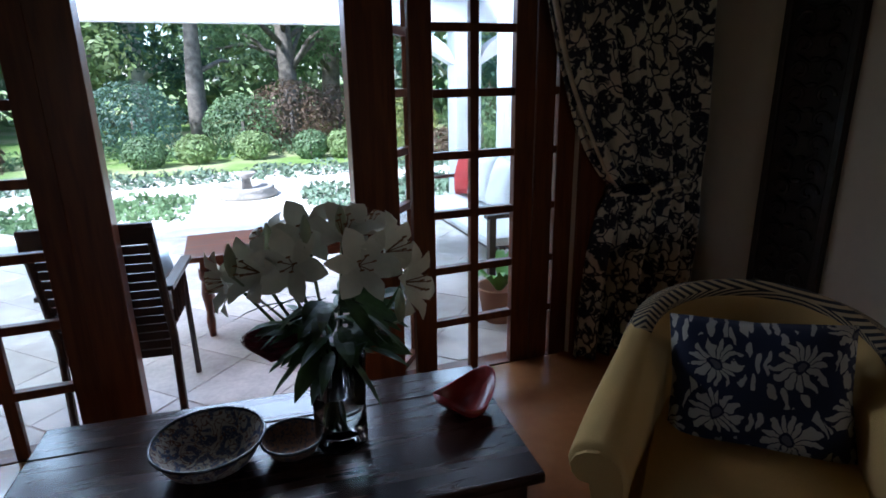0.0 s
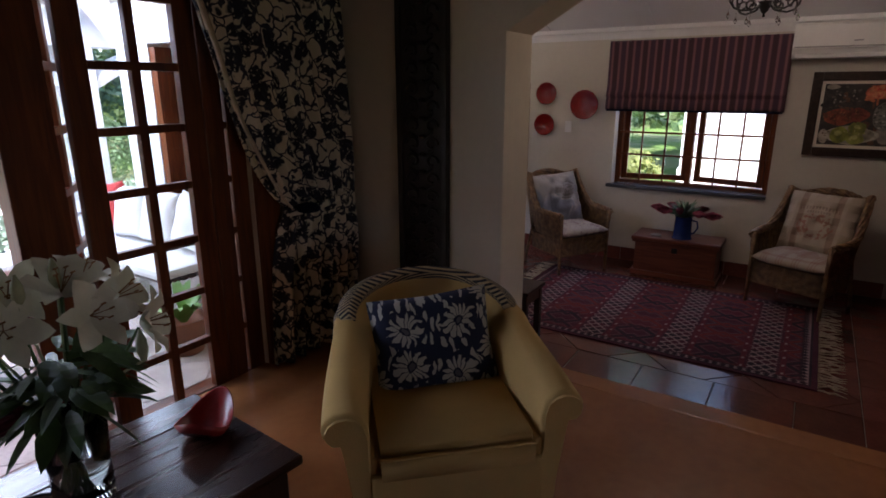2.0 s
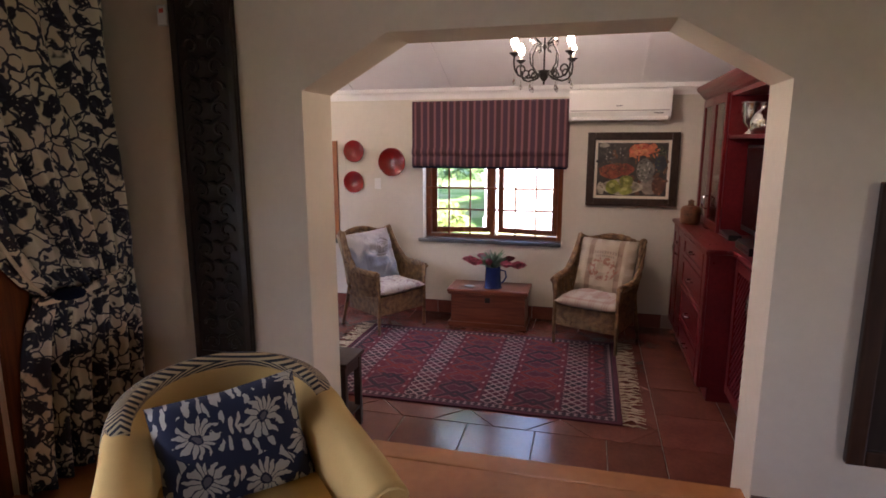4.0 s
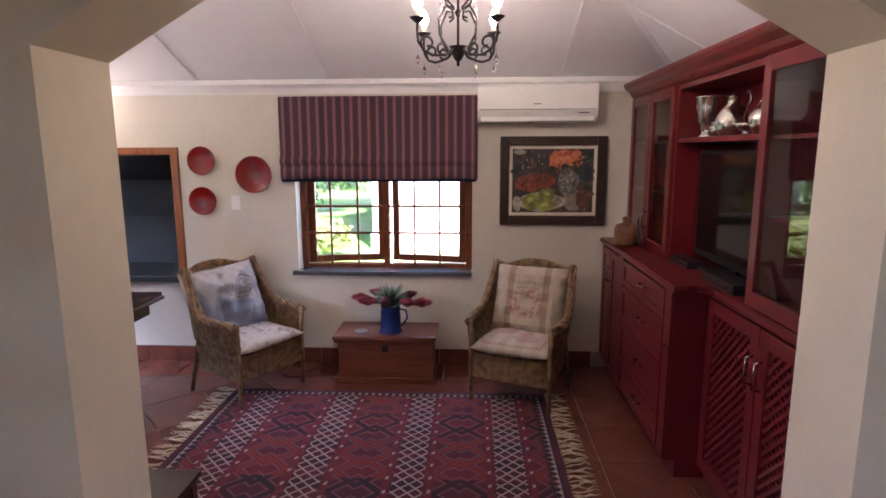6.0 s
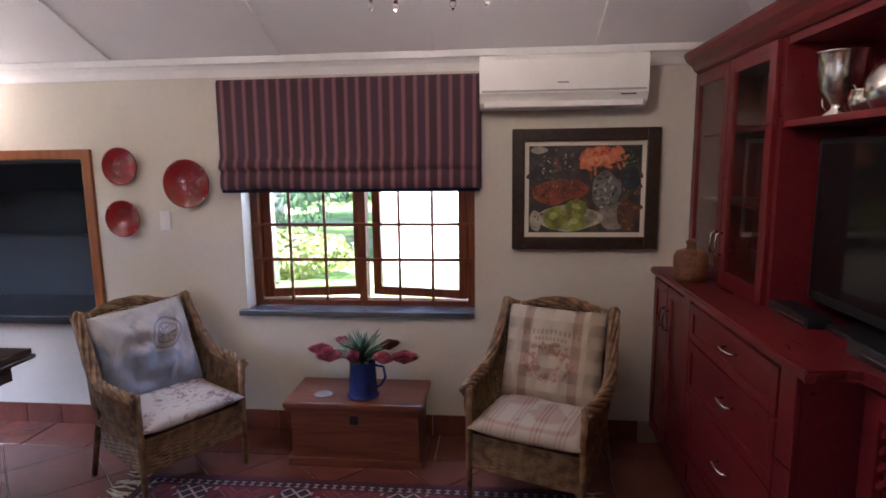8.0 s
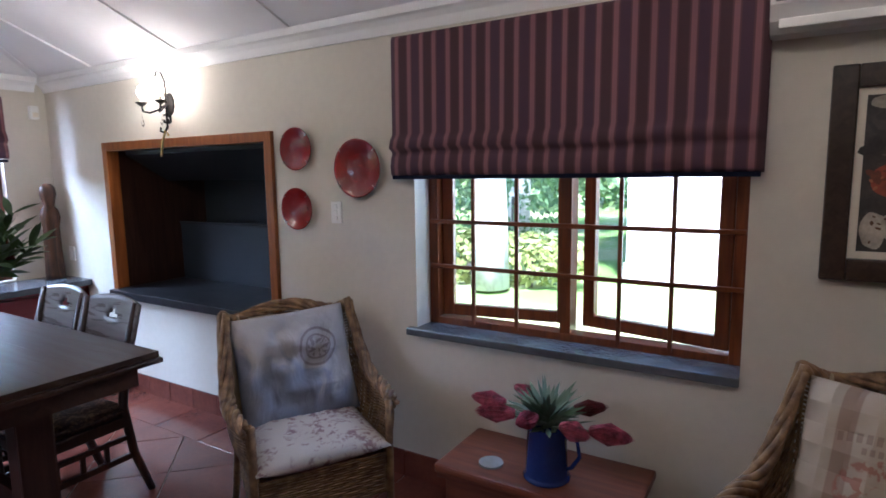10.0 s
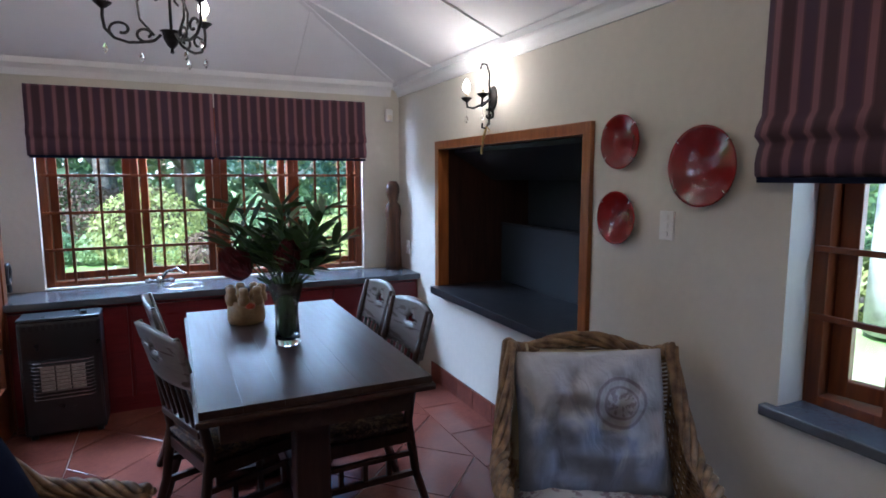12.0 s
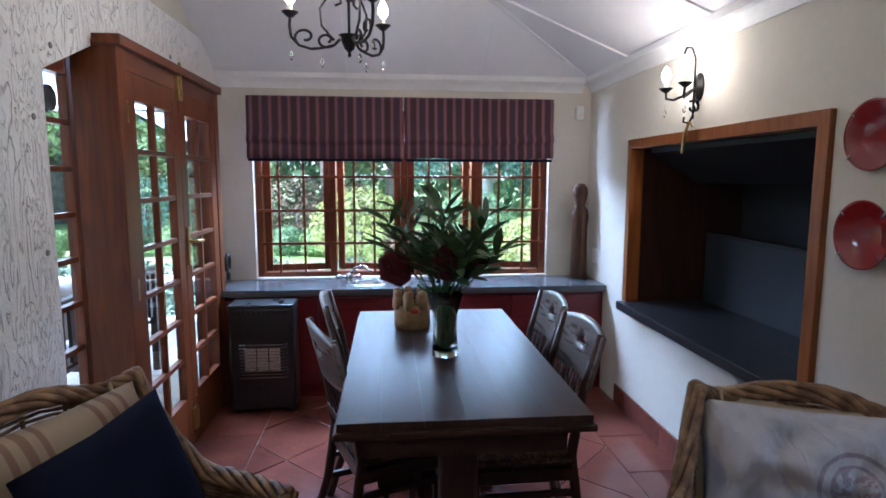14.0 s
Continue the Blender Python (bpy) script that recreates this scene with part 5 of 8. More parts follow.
# crown moulding
def crown(x0, x1, f):
    bm = bmesh.new()
    prism(bm, [(YS + .004, 2.161), (f + .0, 2.161), (f + .02, 2.175), (f + .035, 2.20), (f + .07, 2.225), (f + .085, 2.25), (f + .085, 2.265), (YS + .004, 2.265)], "x", x0, x1)
    return tagged(finish("crown_moulding", bm, M_RED), "oxblood crown moulding on top of the cabinet", "moulding")
crown(3.66, 6.424, UF + .012)

# things on the cabinet
tv = thing("television", (4.94, -.16, TZ), "black flat television on a low stand", "television")
part("screen_frame", boxes((-.50, .50, -.05, 0, .05, .68), bevel=.008), M_BLACK, tv)
part("screen", boxes((-.475, .475, -.002, .003, .09, .66)), M_SCREEN, tv, "glossy dark screen")
part("stand", boxes((-.22, .22, -.12, .08, 0, .02), (-.04, .04, -.05, -.02, .02, .08), bevel=.005), M_BLACK, tv)
bx = thing("media_box", (4.72, -.06, TZ), "flat black media box in front of the television", "media player")
part("case", boxes((-.18, .18, -.06, .05, 0, .05), bevel=.004), M_BLACK, bx)
part("front_strip", boxes((-.15, .10, .0505, .053, .018, .026)), M_STEEL, bx)
bx = thing("media_box", (5.30, -.06, TZ), "slim black media box beside the television stand", "media player")
part("case", boxes((-.15, .15, -.05, .04, 0, .04), bevel=.004), M_BLACK, bx)
part("front_strip", boxes((-.13, .12, .0405, .043, .012, .022)), M_STEEL, bx)
gd = thing("gourd_jar", (6.02, .11, TZ), "small brown carved jar with a stopper", "jar")
bm = bmesh.new(); lathe(bm, [(0, 0), (.075, 0), (.082, .03), (.083, .12), (.07, .15), (.04, .16), (0, .16)], 20); part("body", bm, M_CLAY, gd, smooth=True)
bm = bmesh.new(); lathe(bm, [(.028, .16), (.022, .18), (.03, .20), (0, .215)], 14); part("stopper", bm, M_CLAY, gd, smooth=True)
cd = thing("candle", (5.75, -.18, TZ + .402), "white pillar candle on the cabinet shelf", "candle")
bm = bmesh.new(); lathe(bm, [(0, 0), (.035, 0), (.036, .10), (.03, .105), (0, .1)], 18); part("wax", bm, M_PLASTIC, cd, smooth=True)
bk = thing("paper_pad", (4.0, -.09, TZ), "small white paper pad on the cabinet top", "notepad")
part("pages", boxes((-.09, .07, -.07, .08, 0, .025), bevel=.002), M_PLASTIC, bk)
SZ = TZ + .751
def silver(name, x, prof, label, handles=0, y=-.14):
    s = thing(name, (x, y, SZ), label, "silverware", "silver on the shelf")
    bm = bmesh.new(); lathe(bm, prof, 28); part("vessel", bm, M_SILVER, s, smooth=True)
    r, z = prof[len(prof) // 2][0], prof[-1][1] * .75
    for i in range(handles):
        sg = 1 if i == 0 else -1
        bm = bmesh.new()
        tube(bm, [(sg * (r + .0 + .032 * math.sin(a)), 0, z + .035 * math.cos(a)) for a in [math.pi * k / 8 for k in range(9)]], .005, 6)
        part("handle", bm, M_SILVER, s, smooth=True)
silver("ice_bucket", 5.30, [(0, 0), (.05, 0), (.052, .01), (.025, .03), (.03, .05), (.065, .09), (.075, .17), (.08, .225), (.085, .23), (.078, .23), (.06, .1), (0, .09)], "fluted silver ice bucket with ring handles", 2)
silver("sugar_bowl", 5.14, [(0, 0), (.03, 0), (.045, .02), (.055, .05), (.045, .075), (.05, .08), (.045, .078), (0, .03)], "small engraved silver bowl")
silver("decanter", 4.99, [(0, 0), (.06, 0), (.085, .05), (.085, .09), (.06, .14), (.03, .165), (.028, .20), (.036, .205), (.028, .205), (0, .19)], "round silver-mounted glass decanter", 1)
silver("sauce_boat", 4.82, [(0, 0), (.04, 0), (.02, .015), (.05, .04), (.065, .06), (.06, .06), (0, .03)], "low silver sauce boat on a foot")
bm = bmesh.new(); tube(bm, [(.05, 0, .06), (.06, 0, .10), (.03, 0, .14), (.0, 0, .17), (.01, 0, .21), (.035, 0, .22), (.04, 0, .20)], .006, 6)
sv = tagged(finish("silver_ladle", bm, M_SILVER, True), "curved silver ladle standing in the sauce boat", "silverware"); sv.matrix_basis = pose(4.80, -.14, SZ)
silver("teapot", 4.64, [(0, 0), (.04, 0), (.07, .04), (.075, .08), (.05, .125), (.02, .14), (.012, .16), (0, .165)], "rounded old silver teapot with handle", 1)

# ---- garden room: loose furniture ----
def loft(bm, rings, close=True, cap=True):
    """A skin over rings of points (each a list of the same length)."""
    vr = [[bm.verts.new(p) for p in r] for r in rings]
    n = len(vr[0])
    for p, q in zip(vr, vr[1:]):
        for i in range(n if close else n - 1):
            j = (i + 1) % n
            bm.faces.new((p[i], p[j], q[j], q[i]))
    if cap and close:
        bm.faces.new(vr[0][::-1])
        bm.faces.new(vr[-1])
    return vr


def cushion(parent, name, w, h, t, mat, m, label="", seed=1, pinch=1.0, wrinkle=0.0, n=14):
    """A stuffed cushion w by h, t thick, in the x-z plane about its middle."""
    bm = bmesh.new()
    def half(sign):
        g = []
        for i in range(n + 1):
            row = []
            for j in range(n + 1):
                u, v = 2 * i / n - 1, 2 * j / n - 1
                e = (1 - u ** 4) * (1 - v ** 4)
                k = 1 - .06 * pinch * (1 - abs(u)) * abs(v) ** 3
                l = 1 - .06 * pinch * (1 - abs(v)) * abs(u) ** 3
                puff = t / 2 * max(0, e) ** .55 * (1 + .10 * math.sin(5 * u + seed) * math.sin(4 * v + seed * 2)) + wrinkle * e * noise.noise((u * 2.2 + v * 1.1 + seed, v * 2.8 - u, seed)) + .4 * wrinkle * e * noise.noise((u * 6 - v * 3, v * 5 + u * 4, seed))
                row.append((u * w / 2 * l, sign * puff, v * h / 2 * k))
            g.append(row)
        return g
    for sign in (1, -1):
        g = half(sign)
        vs = [[bm.verts.new(p) for p in row] for row in g]
        for i in range(n):
            for j in range(n):
                q = (vs[i][j], vs[i + 1][j], vs[i + 1][j + 1], vs[i][j + 1])
                bm.faces.new(q if sign < 0 else q[::-1])
    bmesh.ops.remove_doubles(bm, verts=bm.verts, dist=.0008)
    ob = part(name, bm, mat, parent, label, True)
    ob.matrix_basis = m
    return ob


def wicker_chair(at, turn, label, pad_seat, pad_back, back_label, seat_label, name="wicker_armchair", tilt=0.0, wrinkle=.006):
    """A woven armchair that faces local -y: round arms that run into the back, woven skirts, four cane legs."""
    c = thing(name, at, label, "chair", "wicker armchairs", turn)
    W, D, SEAT = .30, .27, .37
    def rim(u, lean=.055):
        """The line of the arms and back, seen from above, u from -1 (front of one arm) to 1."""
        a = abs(u)
        if a > .45:
            k = (a - .45) / .55
            x, y = W + .03 * math.sin(k * math.pi), D * .75 - k * (D * .75 + D * 1.05)
            z = .60 - .02 * k + .29 * max(0, 1 - k * 2.6) ** 1.6
            y += lean * max(0, 1 - k * 2.6)
        else:
            q = u / .45
            x, y = W * abs(math.sin(q * math.pi / 2)) ** .8, D * .75 + .13 * math.cos(q * math.pi / 2) + lean
            z = .89 + .02 * math.cos(q * math.pi * 2)
        return Vector((math.copysign(x, u) if u else 0, y, z))
    def base(u):
        p = rim(u, 0)
        return Vector((p.x * .86, p.y * .86 - .01, SEAT - .02))
    N = 60
    us = [2 * i / N - 1 for i in range(N + 1)]
    # woven wall: rows of strands that pass in and out of the stakes
    bm = bmesh.new()
    rows = 36
    for r in range(rows):
        k = r / rows
        pts = []
        for i, u in enumerate(us):
            p = base(u).lerp(rim(u), k)
            bow = Vector((p.x, p.y, 0)).normalized() * (.005 * (1 if (i + r) % 2 else -1) + .02 * math.sin(k * math.pi))
            pts.append(p + bow)
        tube(bm, pts, .0052, 4)
    tagged(part("woven_back", bm, M_WICKER, c, smooth=True), kind="stuff")
    bm = bmesh.new()
    for i in range(0, N + 1, 3):
        u = us[i]
        out = Vector((rim(u).x, rim(u).y, 0)).normalized()
        tube(bm, [base(u).lerp(rim(u), k) + out * .02 * math.sin(k * math.pi) for k in (0, .25, .5, .75, 1)], .006, 4)
    tagged(part("stake_weave", bm, M_WICKER, c), kind="stuff")
    # rolled rim, three twisted canes
    for s in range(5):
        bm = bmesh.new()
        pts = []
        for i, u in enumerate([2 * i / 150 - 1 for i in range(151)]):
            a = i * .26 + s * 2 * math.pi / 5
            p = rim(u)
            out = Vector((p.x, p.y, 0)).normalized()
            pts.append(p + out * (.022 * math.cos(a)) + Vector((0, 0, .020 * math.sin(a) + .008)))
        tube(bm, pts, .0125, 6)
        part("rolled_rim", bm, M_WICKER, c, smooth=True)
    # skirt under the seat
    bm = bmesh.new()
    fx, fy, bx_, by_ = W - .015, -D * 1.02, W * .9, D * .75
    loop = [(-fx, fy), (fx, fy), (bx_, by_), (-bx_, by_)]
    for r in range(17):
        z = .19 + r * .0108
        pts = []
        for a, b in zip(loop, loop[1:] + loop[:1]):
            for k in range(10):
                x, y = a[0] + (b[0] - a[0]) * k / 10, a[1] + (b[1] - a[1]) * k / 10
                o = .006 * (1 if (k + r) % 2 else -1)
                pts.append((x * (1 + o), y + (o * .5), z))
        tube(bm, pts, .0055, 4, True)
    tagged(part("woven_skirt", bm, M_WICKER, c, smooth=True), kind="stuff")
    part("seat_board", boxes((-W + .01, W - .01, fy + .012, by_, SEAT - .05, SEAT - .02)), M_WICKER, c)
    for (x0, y0), (x1, y1) in (((-fx, fy), (-fx, fy)), ((fx, fy), (fx, fy)), ((-bx_, by_), (-bx_ - .02, by_ + .10)), ((bx_, by_), (bx_ + .02, by_ + .10))):
        bm = bmesh.new()
        tube(bm, [(x1, y1, 0), ((x0 + x1) / 2, (y0 + y1) / 2, .2), (x0, y0, .40), (x0, y0, .60 if y0 < 0 else .50)], [.015, .017, .018, .018], 8)
        part("leg", bm, M_WICKER, c, smooth=True)
    # padding rests on it and is tied to it
    cushion(c, "seat_cushion", .56, .56, .11, pad_seat, pose(0, -.035, SEAT + .04, -90, 0, 0), seat_label, seed=3, pinch=.4, wrinkle=.012, n=20)
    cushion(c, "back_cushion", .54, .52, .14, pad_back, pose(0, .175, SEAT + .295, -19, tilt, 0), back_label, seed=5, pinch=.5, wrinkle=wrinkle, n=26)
    for sx in (-1, 1):
        bm = bmesh.new()
        tube(bm, [(sx * .22, .28, .86), (sx * .23, .31, .91), (sx * .235, .34, .86), (sx * .21, .27, .80)], .006, 5)
        part("tie", bm, M_BEIGE, c, "beige cloth tie")
    return c


ce = wicker_chair((5.91, 2.91, 0), -31, "woven wicker armchair with a pale blue stamped cushion", M_SEATPAD, M_LINEN, "faded blue back cushion with a printed stamp", "faded quilted seat pad", tilt=-3, wrinkle=.085)
# a band of beige cloth behind the blue cushion
cushion(ce, "rear_cushion", .56, .50, .09, M_BEIGE, pose(-.03, .272, .66, -19, 0, 0), "beige linen cushion", seed=9)
cs = wicker_chair((5.88, .857, 0), -112, "woven wicker armchair with striped and checked pads", M_CHECK, M_PRINT_PAD, "tufted striped back pad with faded lettering", "checked tufted seat pad")
cw = wicker_chair((4.17, 3.20, 0), 68, "woven wicker armchair with a navy and beige cushion", M_CHECK, M_STRIPE_PAD, "beige cushion with brown stripes", "checked seat pad")
cushion(cw, "scatter_cushion", .47, .47, .14, M_NAVY, pose(.03, .06, .66, -18, -8, 0), "plain navy cushion", seed=4)

# trunk under the window
tk = thing("trunk", (6.0, 1.50, 0), "red-brown wooden trunk with a hinged lid", "chest")
part("body", boxes((.02, .36, .02, .75, .045, .345), bevel=.005), M_PINE, tk)
part("plinth", boxes((0.0, .37, 0.0, .77, 0, .045), bevel=.005), M_PINE, tk)
part("lid", boxes((-.015, .38, -.01, .785, .347, .385), bevel=.012), M_PINE, tk)
part("lid_rim", boxes((-.004, .37, .0, .775, .325, .348), bevel=.004), M_PINE, tk)
part("lock_plate", boxes((.014, .022, .36, .41, .25, .30), bevel=.003), M_IRON, tk)
cst = thing("coaster", (6.10, 2.08, .386), "round grey coaster lying on the trunk", "coaster")
bm = bmesh.new(); lathe(bm, [(0, 0), (.05, 0), (.05, .008), (0, .008)], 24); part("disc", bm, material("grey_felt", (.25, .25, .25), .8), cst)
# blue enamel jug with proteas
jg = thing("enamel_jug", (6.12, 1.85, .386), "blue enamel jug used as a vase on the trunk", "jug")
bm = bmesh.new(); lathe(bm, [(0, 0), (.09, 0), (.092, .006), (.086, .012), (.082, .02), (.074, .20), (.077, .21), (.070, .21), (.072, .03), (0, .02)], 28); part("body", bm, M_BLUE, jg, smooth=True)
bm = bmesh.new(); tube(bm, [(.0, -.072, .18), (.0, -.12, .17), (.0, -.13, .11), (.0, -.10, .06), (.0, -.08, .05)], .008, 6); part("handle", bm, M_BLUE, jg, smooth=True)


def petal_head(bm, at, axis, length, radius, n=11, layers=3):
    """A protea: layered pointed scales round a cone."""
    ax = Vector(axis).normalized()
    s = ax.orthogonal().normalized()
    t = ax.cross(s)
    at = Vector(at)
    for l in range(layers):
        for i in range(n):
            a = 2 * math.pi * (i + .5 * l) / n
            d = s * math.cos(a) + t * math.sin(a)
            e = -s * math.sin(a) + t * math.cos(a)
            r0, r1 = radius * (.45 - .08 * l), radius * (1.0 - .22 * l)
            p0, p1, p2 = at + d * r0, at + ax * length * .5 + d * r1, at + ax * length * (1 + .04 * l) + d * r1 * .45
            w = r1 * .36
            v = [bm.verts.new(q) for q in (p0 - e * w * .5, p0 + e * w * .5, p1 + e * w, p2, p1 - e * w)]
            bm.faces.new(v)
    rings = [[at + ax * length * k + (s * math.cos(2 * math.pi * i / 10) + t * math.sin(2 * math.pi * i / 10)) * radius * r for i in range(10)] for k, r in ((0, .3), (.3, .62), (.7, .6), (.95, .2))]
    loft(bm, rings)


def leaf_blade(bm, at, axis, length, width, droop=.25, twist=0.0):
    ax = Vector(axis).normalized()
    s = ax.cross(Vector((0, 0, 1)))
    s = s.normalized() if s.length > .05 else Vector((1, 0, 0))
    s = Matrix.Rotation(twist, 3, ax) @ s
    at = Vector(at)
    prev = None
    for k, w in ((0, .15), (.25, .8), (.5, 1), (.75, .7), (1, .02)):
        p = at + ax * length * k - Vector((0, 0, droop * length * k * k))
        row = (bm.verts.new(p - s * width * w / 2), bm.verts.new(p + Vector((0, 0, -.06 * width * w))), bm.verts.new(p + s * width * w / 2))
        if prev:
            bm.faces.new((prev[0], prev[1], row[1], row[0]))
            bm.faces.new((prev[1], prev[2], row[2], row[1]))
        prev = row


pr = thing("protea_bunch", (6.12, 1.85, .56), "pink proteas with grey-green leaves in a jug", "flowers")
rnd = random.Random(7)
for dx, dy, dz, s in ((-.05, .22, .13, .95), (-.13, .13, .12, 1.0), (-.14, .01, .13, .9), (-.13, -.13, .11, .95), (-.05, -.25, .085, 1.05), (.07, .10, .14, .8), (.08, -.12, .12, .85)):
    bm = bmesh.new()
    ax = Vector((dx * 1.2, dy * 2.0, .03))
    tube(bm, [(0, 0, -.10), (dx * .3, dy * .3, .05), (dx * .8, dy * .8, dz * .8)], .005, 5)
    part("stem", bm, M_LEAF2, pr)
    bm = bmesh.new()
    petal_head(bm, (dx * .72, dy * .72, dz * .8), ax, .135 * s, .037 * s, 12, 5)
    part("bloom", bm, M_PROTEA if dy != -.12 else M_PROTEAD, pr)
bm = bmesh.new()
for i in range(150):
    a, e = rnd.random() * 6.28, rnd.uniform(.1, 1.2)
    leaf_blade(bm, (0, 0, .02 + rnd.random() * .05), (math.cos(a) * .7, math.sin(a), e), rnd.uniform(.10, .20), .020, .06, rnd.uniform(-1, 1))
part("leaves", bm, M_LEAF2, pr)

# rug
rg = thing("rug", (5.06, 1.84, 0), "dark red kilim with cream diamonds and fringed ends", "rug")
bm = bmesh.new()
nx, ny = 30, 44
g = [[bm.verts.new((-.79 + 1.58 * i / nx, -1.15 + 2.3 * j / ny, .010 + .003 * noise.noise((i * .3, j * .3, 0)))) for j in range(ny + 1)] for i in range(nx + 1)]
for i in range(nx):
    for j in range(ny):
        bm.faces.new((g[i][j], g[i + 1][j], g[i + 1][j + 1], g[i][j + 1]))
edge = [g[i][0] for i in range(nx + 1)] + [g[nx][j] for j in range(1, ny + 1)] + [g[i][ny] for i in range(nx - 1, -1, -1)] + [g[0][j] for j in range(ny - 1, 0, -1)]
low = [bm.verts.new((v.co.x, v.co.y, .001)) for v in edge]
for i in range(len(edge)):
    j = (i + 1) % len(edge)
    bm.faces.new((edge[j], edge[i], low[i], low[j]))
part("woven_field", bm, M_KILIM, rg)
for end in (-1, 1):
    rnd = random.Random(11 + end)
    bm = bmesh.new()
    for i in range(52):
        x = -.78 + 1.56 * i / 51
        y, z = end * 1.15, .010
        pts = [(x, y, .008)]
        dx = rnd.uniform(-.02, .02)
        for k in range(1, 6):
            dx += rnd.uniform(-.022, .022)
            pts.append((x + dx, y + end * (.03 * k), .006 + .006 * rnd.random()))
        tube(bm, pts, [.004, .006, .004, .006, .003, .001], 5)
        if i % 3 == 0:
            lathe(bm, [(0, -.005), (.01, 0), (.01, .006), (0, .01)], 6, (pts[2][0], pts[2][1], .008))
    part("fringe", bm, M_FRINGE, rg, "knotted cream cotton fringe")

# low table beside the opening
st_ = thing("side_table", (3.645, 2.31, 0), "small dark wooden side table beside the opening", "table")
SW_, SD_, SH_ = .285, .43, .50
part("top", boxes((0, SW_, 0, SD_, SH_ - .024, SH_), bevel=.005), M_DARKW, st_)
part("apron", boxes((.02, SW_ - .02, .02, .036, SH_ - .10, SH_ - .024), (.02, SW_ - .02, SD_ - .036, SD_ - .02, SH_ - .10, SH_ - .024), (.02, .036, .036, SD_ - .036, SH_ - .10, SH_ - .024), (SW_ - .036, SW_ - .02, .036, SD_ - .036, SH_ - .10, SH_ - .024)), M_DARKW, st_)
for x in (.015, SW_ - .055):
    for y in (.015, SD_ - .055):
        part("leg", boxes((x, x + .04, y, y + .04, 0, SH_ - .024), bevel=.004), M_DARKWZ, st_)
part("lower_shelf", boxes((.02, SW_ - .02, .02, SD_ - .02, .12, .138), bevel=.003), M_DARKW, st_)
sc_ = thing("saucer", (3.76, 2.50, SH_ + .001), "small brown saucer lying on the side table", "dish")
bm = bmesh.new(); lathe(bm, [(0, .004), (.035, .004), (.06, .012), (.062, .010), (.038, 0), (0, 0)], 24); part("dish", bm, M_CLAY, sc_, smooth=True)

# dining table
tb = thing("dining_table", (5.085, 4.005, 0), "dark polished wooden dining table with a grooved edge", "table")
TW, TL, TH = .385, .715, .85
n_ = 6
for i in range(n_):
    x0 = -TW + 2 * TW * i / n_
    part("top_board", boxes((x0 + .0001, x0 + 2 * TW / n_ - .0001, -TL, TL, TH - .026, TH), bevel=.0006), M_DARKW, tb)
part("edge_moulding", boxes((-TW - .012, TW + .012, -TL - .012, TL + .012, TH - .05, TH - .0265), bevel=.008), M_DARKW, tb)
part("apron", boxes((-TW + .06, TW - .06, -TL + .06, -TL + .085, TH - .14, TH - .05), (-TW + .06, TW - .06, TL - .085, TL - .06, TH - .14, TH - .05), (-TW + .06, -TW + .085, -TL + .085, TL - .085, TH - .14, TH - .05), (TW - .085, TW - .06, -TL + .085, TL - .085, TH - .14, TH - .05)), M_DARKW, tb)
for sy in (-1, 1):
    ped = part("pedestal", boxes((-.065, .065, sy * .46 - .05, sy * .46 + .05, .08, TH - .05), bevel=.012), M_DARKWZ, tb)
    part("foot", boxes((-.30, .30, sy * .46 - .045, sy * .46 + .045, .0, .08), bevel=.02), M_DARKWZ, ped)
part("stretcher", boxes((-.025, .025, -.41, .41, .22, .32), bevel=.008), M_DARKWZ, tb)


